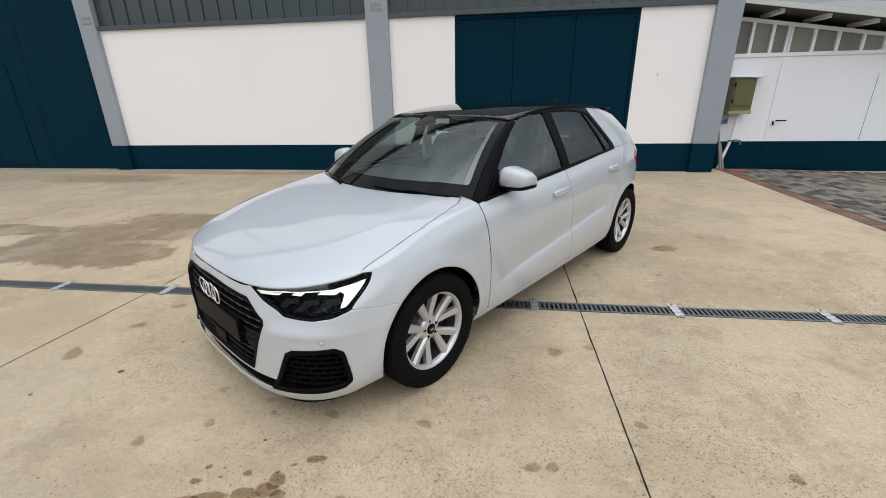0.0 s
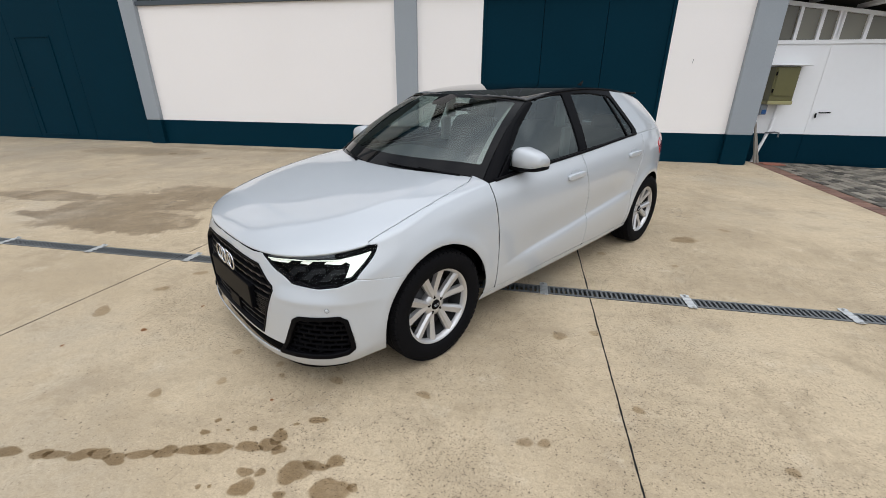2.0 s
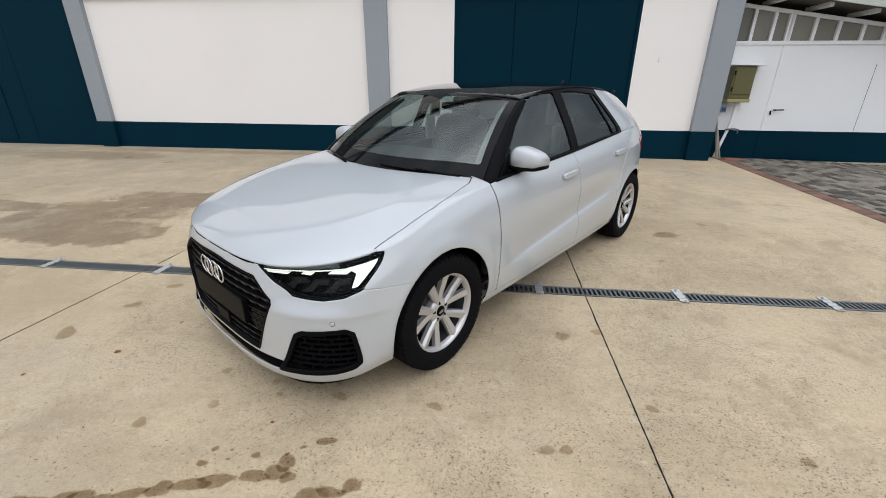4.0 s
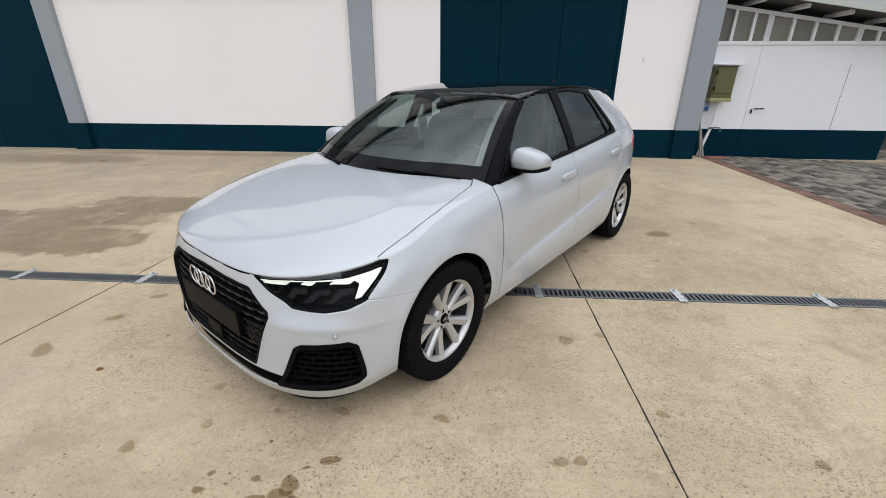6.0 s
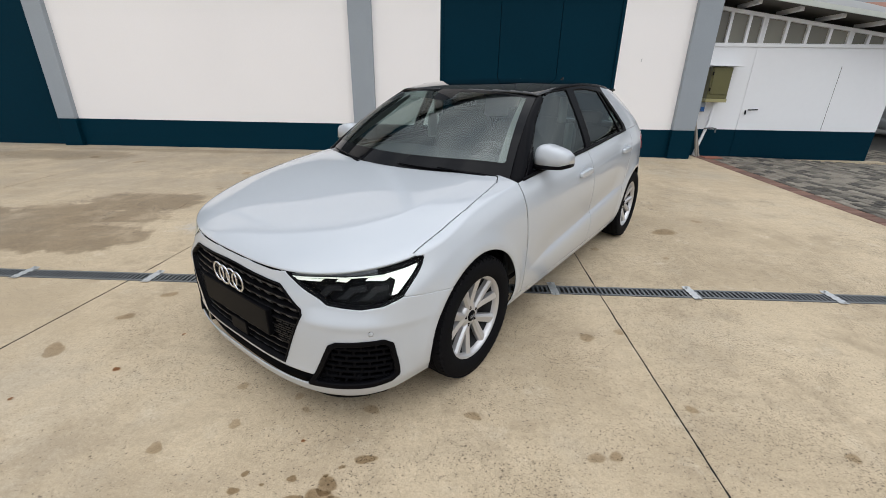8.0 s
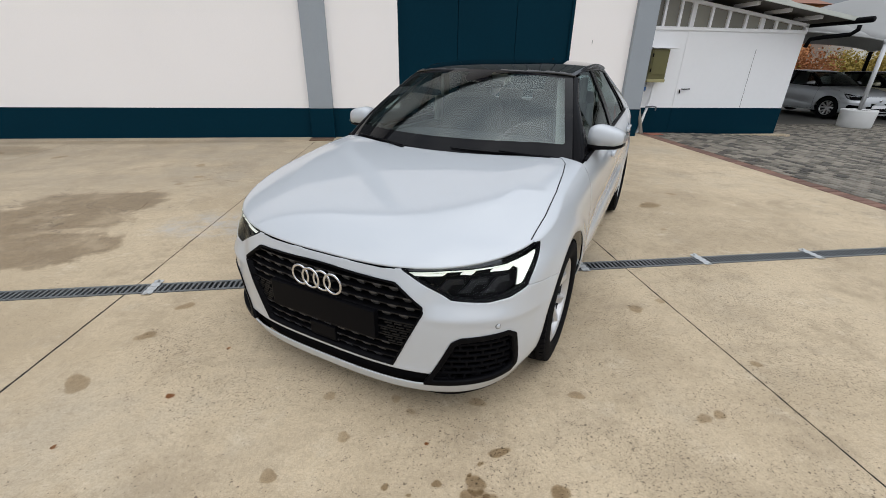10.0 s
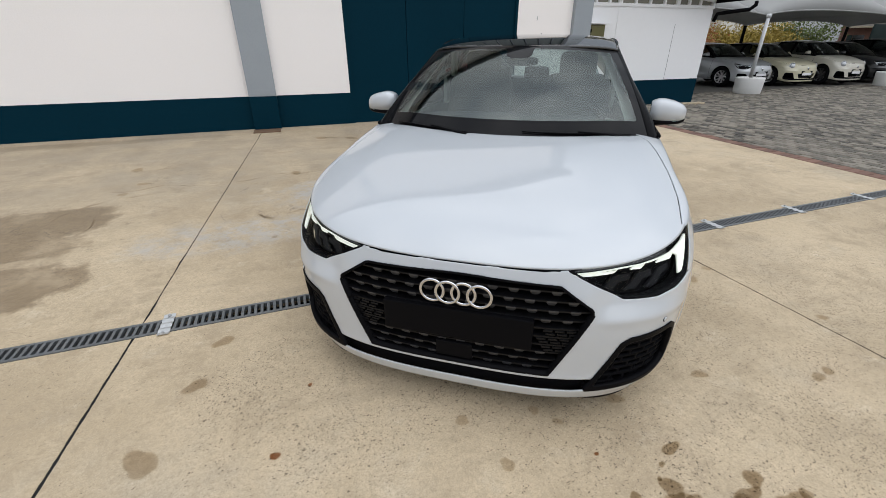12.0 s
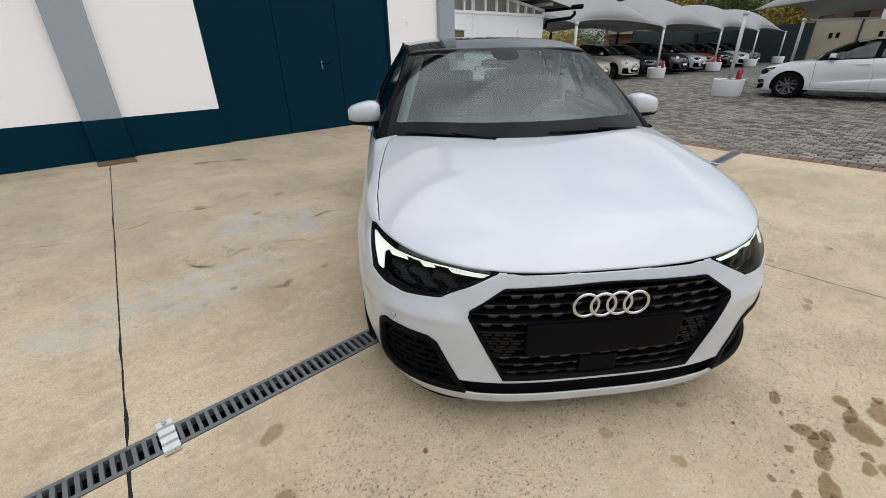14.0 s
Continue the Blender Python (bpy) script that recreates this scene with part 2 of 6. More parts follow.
def inside(px, py, poly, soft=0.0):
    """Signed distance to a closed outline, negative inside; soft rounds its corners."""
    px, py = np.asarray(px, float), np.asarray(py, float)
    best, sign = np.full(px.shape, 1e9), np.ones(px.shape)
    for (ax, ay), (bx, by) in zip(poly, poly[1:] + poly[:1]):
        ex, ey, wx, wy = bx - ax, by - ay, px - ax, py - ay
        t = np.clip((wx * ex + wy * ey) / (ex * ex + ey * ey), 0, 1)
        best = np.minimum(best, (wx - ex * t) ** 2 + (wy - ey * t) ** 2)
        c1, c2, c3 = py >= ay, py < by, ex * wy > ey * wx
        sign = np.where((c1 & c2 & c3) | (~c1 & ~c2 & ~c3), -sign, sign)
    return sign * np.sqrt(best) - soft


def trimmed(P, D, flip=False):
    """The grid P (n, m, 3) where D <= 0, cut cleanly along D = 0: vertices and faces."""
    n, m = D.shape
    D = np.where(np.abs(D) < 1e-6, -1e-6, D)
    verts, index, faces = [], {}, []

    def corner(i, j):
        k = (i, j)
        if k not in index:
            index[k] = len(verts)
            verts.append(P[i, j])
        return index[k]

    def cut(a, b):
        k = (a, b) if a < b else (b, a)
        if k not in index:
            da, db = D[a], D[b]
            index[k] = len(verts)
            verts.append(P[a] + (P[b] - P[a]) * (da / (da - db)))
        return index[k]

    keep = D <= 0
    for i in range(n - 1):
        for j in range(m - 1):
            q = ((i, j), (i + 1, j), (i + 1, j + 1), (i, j + 1))
            k = [keep[c] for c in q]
            if not any(k):
                continue
            f = []
            for a in range(4):
                b = (a + 1) % 4
                if k[a]:
                    f.append(corner(*q[a]))
                if k[a] != k[b]:
                    f.append(cut(q[a], q[b]))
            if len(set(f)) > 2:
                faces.append(f[::-1] if flip else f)
    return verts, faces


def panel(name, P, D, material, parent, label="", thick=0.004, flip=False, side=1):
    """A pressed sheet: a trimmed surface given a thickness inwards; side -1 mirrors it."""
    P = np.array(P, float)
    if side < 0:
        P = P * (1, -1, 1)
        flip = not flip
    ob = part(name, trimmed(P, D, flip), material, parent, label, True)
    if thick:
        s = ob.modifiers.new("thickness", "SOLIDIFY")
        s.thickness, s.offset = thick, -1
        s.use_even_offset = False
    return ob


def whole_panel(name, P, D, material, parent, label="", thick=0.004):
    """A sheet that spans both sides of the car in one piece."""
    v1, f1 = trimmed(np.array(P, float), D)
    verts, faces, twin = list(v1), list(f1), {}
    for i, v in enumerate(v1):
        if abs(v[1]) < 1e-4:
            twin[i] = i
        else:
            twin[i] = len(verts)
            verts.append(v * (1, -1, 1))
    faces += [[twin[i] for i in f][::-1] for f in f1]
    ob = part(name, (verts, faces), material, parent, label, True)
    s = ob.modifiers.new("thickness", "SOLIDIFY")
    s.thickness, s.offset, s.use_even_offset = thick, -1, False
    return ob
# ---- the yard and its buildings ----
def ground_z(y):
    """The yard is level up to the drain and rises gently to the hall."""
    return np.clip(np.asarray(y, float) - 3.05, 0, 5.5) * 0.0205


# lobes of the dried-out puddle: place and two radii
PUDDLE = ((-4.25, 4.0, 1.10, 0.70), (-3.55, 3.66, 0.45, 0.34), (-3.95, 4.75, 0.70, 0.42), (-5.75, 4.28, 0.75, 0.24), (-5.0, 3.66, 0.50, 0.14))


def concrete_material():
    m = mat("worn beige concrete", (0.40, 0.335, 0.235), 0.85)
    n, l = m.node_tree.nodes, m.node_tree.links
    b = n["Principled BSDF"]
    c = n.new("ShaderNodeNewGeometry")

    def noise_at(scale, detail=5, rough=0.6):
        x = n.new("ShaderNodeTexNoise")
        x.inputs["Scale"].default_value, x.inputs["Detail"].default_value, x.inputs["Roughness"].default_value = scale, detail, rough
        l.new(c.outputs["Position"], x.inputs["Vector"])
        return x.outputs["Fac"]

    def band(v, lo, hi, a=0.0, z=1.0):
        x = n.new("ShaderNodeMapRange")
        x.interpolation_type = "SMOOTHSTEP"
        for i, w in enumerate((lo, hi, a, z)):
            x.inputs[i + 1].default_value = w
        l.new(v, x.inputs[0])
        return x.outputs[0]

    def times(a, bb, op="MULTIPLY"):
        x = n.new("ShaderNodeMath")
        x.operation = op
        for i, w in enumerate((a, bb)):
            if isinstance(w, float):
                x.inputs[i].default_value = w
            else:
                l.new(w, x.inputs[i])
        return x.outputs[0]

    def blend(fac, a, bb, how="MIX"):
        x = n.new("ShaderNodeMix")
        x.data_type, x.blend_type = "RGBA", how
        l.new(fac, x.inputs[0])
        for k, w in ((6, a), (7, bb)):
            if isinstance(w, tuple):
                x.inputs[k].default_value = (*w, 1)
            else:
                l.new(w, x.inputs[k])
        return x.outputs[2]

    def stretched(v, kx, ky, turn):
        x = n.new("ShaderNodeMapping")
        x.inputs["Scale"].default_value, x.inputs["Rotation"].default_value = (kx, ky, 1), (0, 0, radians(turn))
        l.new(v, x.inputs[0])
        return x.outputs[0]

    def oval(x0, y0, rx, ry):
        """Squared distance from a place on the ground, by two radii."""
        dx = times(times(sep.outputs[0], -x0, "ADD"), 1 / rx)
        dy = times(times(sep.outputs[1], -y0, "ADD"), 1 / ry)
        return times(times(dx, dx), times(dy, dy), "ADD")

    sep = n.new("ShaderNodeSeparateXYZ")
    l.new(c.outputs["Position"], sep.inputs[0])
    # cloudy tone, pale and mauve-grey laitance, brown wear, faint trowel streaks, fine grit
    col = blend(band(noise_at(0.7, 9, 0.68), 0.36, 0.64), (0.62, 0.495, 0.335), (0.455, 0.355, 0.23))
    col = blend(times(band(noise_at(0.45, 8, 0.7), 0.50, 0.68), 0.65), col, (0.47, 0.41, 0.32))
    col = blend(times(band(noise_at(2.3, 10, 0.74), 0.50, 0.66), 0.62), col, (0.345, 0.265, 0.172))
    col = blend(times(band(noise_at(4.1, 9, 0.72), 0.54, 0.72), 0.60), col, (0.70, 0.60, 0.45))
    streak = n.new("ShaderNodeTexNoise")
    streak.inputs["Scale"].default_value, streak.inputs["Detail"].default_value = 3.0, 8
    l.new(stretched(c.outputs["Position"], 0.6, 2.0, 24), streak.inputs["Vector"])
    col = blend(times(band(streak.outputs["Fac"], 0.52, 0.66), 0.28), col, (0.36, 0.285, 0.195))
    col = blend(times(band(noise_at(26.0, 8, 0.85), 0.46, 0.62), 0.42), col, (0.35, 0.275, 0.185))
    col = blend(times(band(noise_at(75.0, 5, 0.9), 0.45, 0.60), 0.42), col, (0.31, 0.245, 0.165))
    col = blend(times(band(noise_at(210.0, 3, 0.85), 0.53, 0.62), 0.45), col, (0.22, 0.175, 0.12))
    col = blend(times(band(noise_at(170.0, 3, 0.85), 0.56, 0.66), 0.35), col, (0.80, 0.70, 0.54))
    # the broken edges of old surface layers: thin wavering lines, gathered in places
    def edges(scale, width, where_scale, lo, hi):
        wave = times(times(noise_at(scale, 7, 0.62), -0.5, "ADD"), 1.0, "MULTIPLY")
        near = n.new("ShaderNodeMath")
        near.operation = "ABSOLUTE"
        l.new(wave, near.inputs[0])
        return times(band(near.outputs[0], width * 0.35, width, 1.0, 0.0), band(noise_at(where_scale, 4, 0.6), lo, hi))

    beyond = band(sep.outputs[1], 3.2, 4.0)
    scaling = times(edges(1.15, 0.0050, 1.4, 0.48, 0.60), beyond)
    col = blend(times(scaling, 0.68), col, (0.20, 0.165, 0.125))
    # pits, dense in patches and mostly on the near slabs
    shake = n.new("ShaderNodeTexNoise")
    shake.inputs["Scale"].default_value = 60.0
    l.new(c.outputs["Position"], shake.inputs["Vector"])
    moved = n.new("ShaderNodeVectorMath")
    moved.operation, moved.inputs[1].default_value = "MULTIPLY_ADD", (0.022, 0.022, 0.0)
    l.new(shake.outputs["Color"], moved.inputs[0])
    l.new(c.outputs["Position"], moved.inputs[2])
    worn = times(band(oval(1.3, 2.0, 2.3, 2.0), 0.5, 1.6, 0.62, 0.0), band(oval(-1.55, 2.25, 0.75, 0.5), 0.3, 1.5, 0.75, 0.0), "MAXIMUM")
    worn = times(worn, 0.16, "ADD")
    dense = times(band(noise_at(1.3, 7, 0.7), 0.38, 0.64, 0.15, 1.25), worn)

    def pitting(scale, r, share):
        pit, cell = n.new("ShaderNodeTexVoronoi"), n.new("ShaderNodeSeparateColor")
        pit.inputs["Scale"].default_value = scale
        l.new(stretched(moved.outputs[0], 0.8, 1.15, 15), pit.inputs["Vector"])
        l.new(pit.outputs["Color"], cell.inputs[0])
        chosen = band(times(times(dense, share), cell.outputs[0], "SUBTRACT"), 0.0, 0.06)
        return times(band(pit.outputs["Distance"], r * 0.5, r, 1.0, 0.0), chosen)

    pits = times(pitting(165.0, 0.48, 0.62), pitting(74.0, 0.34, 0.40), "MAXIMUM")
    col = blend(times(pits, 0.80), col, (0.105, 0.078, 0.05))
    # a grey-brown film of dirt on the slabs towards the hall
    film = times(times(band(sep.outputs[1], 4.2, 6.0), band(sep.outputs[0], -1.0, 2.5, 1.0, 0.0)), band(noise_at(0.9, 8, 0.68), 0.34, 0.60, 0.25, 1.0))
    col = blend(times(film, 0.50), col, (0.30, 0.252, 0.19))
    # a dried-out puddle of several lobes with a pale streak, and a grey patch across the joint
    wob = times(times(times(noise_at(1.6, 9, 0.68), -0.5, "ADD"), 2.6), times(times(noise_at(9.0, 5, 0.7), -0.5, "ADD"), 0.7), "ADD")
    lobes = [times(oval(*q), wob, "ADD") for q in PUDDLE]
    r = lobes[0]
    for q in lobes[1:]:
        r = times(r, q, "MINIMUM")
    wet = band(r, 0.72, 1.05, 1.0, 0.0)
    wet = times(wet, band(noise_at(2.2, 6, 0.65), 0.36, 0.52, 0.55, 1.0))
    wet = times(wet, band(times(oval(-3.55, 4.02, 0.34, 0.08), wob, "ADD"), 0.5, 1.3, 0.30, 1.0))
    far = band(times(oval(-7.4, 7.35, 1.6, 0.42), wob, "ADD"), 0.4, 1.2, 1.0, 0.0)
    far = times(far, band(times(oval(-5.2, 8.0, 2.4, 0.16), wob, "ADD"), 0.3, 1.4, 0.8, 0.0), "MAXIMUM")
    wet = times(wet, times(far, 0.6), "MAXIMUM")
    col = blend(wet, col, (0.54, 0.50, 0.45), "MULTIPLY")
    pale = band(times(times(oval(-2.25, 4.08, 0.95, 0.36), oval(-1.45, 4.8, 0.75, 0.55), "MINIMUM"), wob, "ADD"), 0.1, 1.1, 1.0, 0.0)
    col = blend(times(pale, band(noise_at(6.0, 8, 0.78), 0.40, 0.62, 0.05, 0.7)), col, (0.42, 0.415, 0.405))
    l.new(col, b.inputs["Base Color"])
    l.new(band(wet, 0.2, 1.0, 0.82, 0.6), b.inputs["Roughness"])
    bp = n.new("ShaderNodeBump")
    bp.inputs["Strength"].default_value, bp.inputs["Distance"].default_value = 0.5, 0.004
    l.new(times(noise_at(90.0, 4, 0.7), times(pits, 2.0), "SUBTRACT"), bp.inputs["Height"])
    l.new(bp.outputs[0], b.inputs["Normal"])
    return m


CONCRETE = concrete_material()
SOIL = mat("dark grit", (0.05, 0.045, 0.035), 0.95, grain=0.4, scale=20, spots=0.4, big=0.3)
ground = part("ground", (((-400, -400, -0.06), (400, -400, -0.06), (400, 400, -0.06), (-400, 400, -0.06)), [(0, 1, 2, 3)]), SOIL)
tagged(ground, "dark gritty ground under the yard paving", "ground", kind="structure")

yard = thing("pavement", Matrix(), "worn beige concrete yard with joints, pits and stains", "pavement", kind="structure")


DRAIN_SKEW = 0.0085


def by_drain(x, y):
    """Where a line of the yard lies once the slabs follow the drain, which runs a little askew."""
    return y + DRAIN_SKEW * (min(max(x, -13.0), 4.17) - 0.9) * math.exp(-((y - 2.98) / 0.9) ** 2)


def joint_x(x, y):
    """The joint beside the car runs a little askew."""
    return x + ((0.085 if y > 3 else 0.07) * (y - 3.0) if abs(x + 2.67) < 0.05 and y > -8.1 else 0)


def ragged(x, y, sd):
    """A slab's broken rim: a fine waver and a few chips."""
    chip = max(0, math.sin(y * 3.1 + sd * 2.0 + x) * math.sin(y * 7.7 + sd) * math.sin(y * 1.3 + x) - 0.45)
    return 0.5 * sd * (0.0016 * math.sin(y * 61 + x) + 0.0013 * math.sin(y * 23 + sd) + 0.0012 * math.sin(y * 131 + 2 * x)) - sd * 0.015 * chip


def concrete_slab(x0, x1, y0, y1):
    near = x1 > -9 and y1 > 0
    ys = {y0, y1, *(y for y in (-8.0, 3.05, 8.55) if y0 < y < y1)}
    if near:
        ys |= {round(v, 3) for v in np.arange(max(y0 + 0.02, -2.5), y1 - 0.01, 0.022)}
    ys = sorted(ys)
    P = [(joint_x(x, y) + (ragged(x, y, sd) if near else 0), by_drain(x, y), float(ground_z(y))) for y in ys for x, sd in ((x0, -1), (x1, 1))]
    n = len(ys)
    faces = [(2 * i, 2 * i + 1, 2 * i + 3, 2 * i + 2) for i in range(n - 1)]
    low = len(P)
    P += [(x, y, -0.08) for x, y, z in P]
    ring = [0, 1] + [2 * i + 1 for i in range(1, n)] + [2 * i for i in range(n - 1, 0, -1)]
    faces += [(a, low + a, low + b2, b2) for a, b2 in zip(ring, ring[1:] + ring[:1])]
    return part("concrete_slab", (P, faces), CONCRETE, yard)


JOINT_BLACK = mat("black joint filler", (0.006, 0.006, 0.006), 0.9, grain=0.3, scale=60)
JOINTS_X = (-40.0, -16.3, -12.9, -9.5, -6.1, -2.67, 0.70, 4.17)
for a, b_ in zip(JOINTS_X, JOINTS_X[1:]):
    ga, gb = (0.0062 if q == -2.67 else 0.0042 for q in (a, b_))
    concrete_slab(a + ga, b_ - gb, -30.0, 2.915)
    ga, gb = (0.0042 if q == 0.70 else 0.0039 for q in (a, b_))
    concrete_slab(a + ga, b_ - gb, 3.045, 9.2)

for xj in JOINTS_X[3:7]:
    jy = [-8.0 + 0.5 * i for i in range(34)]
    P = [(joint_x(xj, y) + d, y, float(ground_z(y)) - 0.0025) for y in jy for d in (-0.02, 0.02)]
    part("joint_seal", (P, [(2 * i, 2 * i + 1, 2 * i + 3, 2 * i + 2) for i in range(33) if not 2.9 < jy[i] + 0.25 < 3.05]), JOINT_BLACK, yard, "black joint filler")

# slotted drain
drain = thing("drain_channel", Matrix.Translation((0.9, 2.98, 0)) @ Matrix.Rotation(DRAIN_SKEW, 4, "Z") @ Matrix.Translation((-0.9, -2.98, 0)), "long galvanised slotted drain grating set in the concrete", "drain")
# bed coloured near-black, as the shade under the slots
part("channel_bed", box(-13.0, 4.17, 2.915, 3.045, -0.07, -0.05), RECESS_SHADE, drain)


def grating(x0, x1):
    bm = bmesh.new()
    y0, y1, z0, z1 = 2.918, 3.042, -0.02, 0.004
    add_box(bm, x0, x1, y0, y0 + 0.018, z0, z1)
    add_box(bm, x0, x1, y1 - 0.018, y1, z0, z1)
    n = int((x1 - x0) / 0.033)
    for i in range(n + 1):
        x = x0 + i * (x1 - x0 - 0.0145) / n
        add_box(bm, x, x + 0.0145, y0 + 0.018, y1 - 0.018, z0, z1 - 0.001)
    return bm


first = part("grating", grating(0, 0.972), GALV, drain)
first.location.x = 0.385 - 0.975 * 13
for i in range(1, 17):
    g = new("grating", first.data)
    g.parent, g.location.x = drain, 0.385 + 0.975 * (i - 13)


def clip_plate():
    bm = bmesh.new()
    for k in range(9):
        y, lift = 2.89 + k * 0.0235, 0.008 + 0.003 * math.cos(k * math.pi)
        if k < 8:
            y2, lift2 = y + 0.0235, 0.008 + 0.003 * math.cos((k + 1) * math.pi)
            q = [bm.verts.new(p) for p in ((-0.028, y, lift), (0.028, y, lift), (0.028, y2, lift2), (-0.028, y2, lift2))]
            bm.faces.new(q)
    bmesh.ops.remove_doubles(bm, verts=bm.verts, dist=0.0005)
    bmesh.ops.solidify(bm, geom=bm.faces[:], thickness=0.003)
    for y in (2.897, 3.066):
        bmesh.ops.create_cone(bm, cap_ends=True, segments=10, radius1=0.009, radius2=0.007, depth=0.008, matrix=Matrix.Translation((0, y, 0.014)))
    return bm


clip = part("clip", clip_plate(), GALV_CLIP, drain, "bright corrugated galvanised clip")
clip.location.x = 0.385 - 0.975 * 8
for i in range(-7, 4):
    g = new("clip", clip.data)
    g.parent, g.location.x = drain, 0.385 + 0.975 * i
    g["label"] = "bright corrugated galvanised clip"

# ---- the hall ----
WALL_Y, PIL_Y, DADO, SILL, TOP = 8.40, 8.315, 0.615, 2.82, 7.2
BASE = -0.05


def wall_piece(name, x0, x1, z0, z1, y0, y1, material, label, kind="structure"):
    return tagged(part(name, box(x0, x1, y0, y1, z0, z1), material), label, "wall", kind=kind)


DOOR_X = (-0.745, 2.385)
wall_piece("wall_north_west", -7.80, -2.345, DADO, SILL, WALL_Y, WALL_Y + 0.25, WHITE_WALL, "plain white stucco hall wall between grey pillars")
wall_piece("wall_north_mid", -1.935, DOOR_X[0], DADO, SILL, WALL_Y, WALL_Y + 0.25, WHITE_WALL, "plain white stucco wall beside the teal gate")
wall_piece("wall_north_east", DOOR_X[1], 3.53, DADO, SILL, WALL_Y, WALL_Y + 0.25, WHITE_WALL, "white stucco wall with a small hook near the pillar")
wall_piece("dado_west", -7.80, -2.345, BASE, DADO, WALL_Y - 0.004, WALL_Y + 0.25, TEAL, "dark teal painted base band of the wall")
wall_piece("dado_mid", -1.935, DOOR_X[0], BASE, DADO, WALL_Y - 0.004, WALL_Y + 0.25, TEAL, "dark teal painted base band of the wall")
wall_piece("dado_east", DOOR_X[1], 3.53, BASE, DADO, WALL_Y - 0.004, WALL_Y + 0.25, TEAL, "dark teal painted base band of the wall")
wall_piece("wall_north_upper", -14.0, 3.95, 4.7, TOP, WALL_Y, WALL_Y + 0.25, WHITE_WALL, "white upper hall wall over the window band")
wall_piece("wall_hall_back", -14.0, 3.95, BASE, TOP, 20.0, 20.2, WHITE_WALL, "plain back wall of the hall")
wall_piece("wall_hall_side", 3.70, 3.95, BASE, TOP, 8.9, 20.0, WHITE_WALL, "plain side wall of the hall")
tagged(part("roof_hall", box(-14.2, 4.1, 8.05, 20.3, TOP, TOP + 0.22), GREY_STEEL), "flat dark grey hall roof with deep eaves", "roof", kind="structure")


def pillar(x0, x1):
    t = thing("pillar", Matrix.Translation((x0, 0, 0)), "grey painted concrete pillar with a dark teal foot", "pillar", "hall pillars", "structure")
    w = x1 - x0
    part("shaft", box(0, w, PIL_Y, WALL_Y + 0.3, DADO, TOP, 0.012), GREY_PAINT, t)
    part("foot", box(-0.002, w + 0.002, PIL_Y - 0.003, WALL_Y + 0.3, BASE, DADO, 0.01), TEAL, t, "dark teal painted foot")
    bm = bmesh.new()
    add_box(bm, 0.1, 0.31, PIL_Y - 0.006, PIL_Y + 0.01, 2.93, 2.97)
    for i in range(3):
        add_box(bm, 0.11 + 0.068 * i, 0.16 + 0.068 * i, PIL_Y - 0.006, PIL_Y + 0.01, 2.99, 3.05)
    part("cast_mark", bm, mat("cast mark grey", (0.22, 0.25, 0.27), 0.8, grain=0.1, scale=40), t, "darker plain bars cast in the pillar face")


for x0, x1 in ((-8.155, -7.80), (-2.345, -1.935), (3.53, 3.93)):
    pillar(x0, x1)


def window_band(x0, x1, n):
    w = thing("window_band", Matrix(), "dusty grey ribbon window with steel glazing bars", "window", "hall windows", "structure")
    part("window_sill", box(x0, x1, WALL_Y - 0.05, WALL_Y + 0.2, SILL, SILL + 0.075, 0.006), GREY_STEEL, w)
    part("window_frame", box(x0, x1, WALL_Y - 0.01, WALL_Y + 0.1, 4.6, 4.7), GREY_STEEL, w)
    step_x = (x1 - x0) / n
    for i in range(n):
        a = x0 + i * step_x
        part("pane", box(a + 0.012, a + step_x - 0.012, WALL_Y + 0.05, WALL_Y + 0.06, SILL + 0.075, 4.6), WIRED_GLASS, w)
        part("glazing_bar", box(a - 0.012, a + 0.012, WALL_Y + 0.02, WALL_Y + 0.08, SILL + 0.075, 4.6), GREY_STEEL, w)


window_band(-7.80, -2.345, 17)
window_band(-1.935, 3.53, 17)


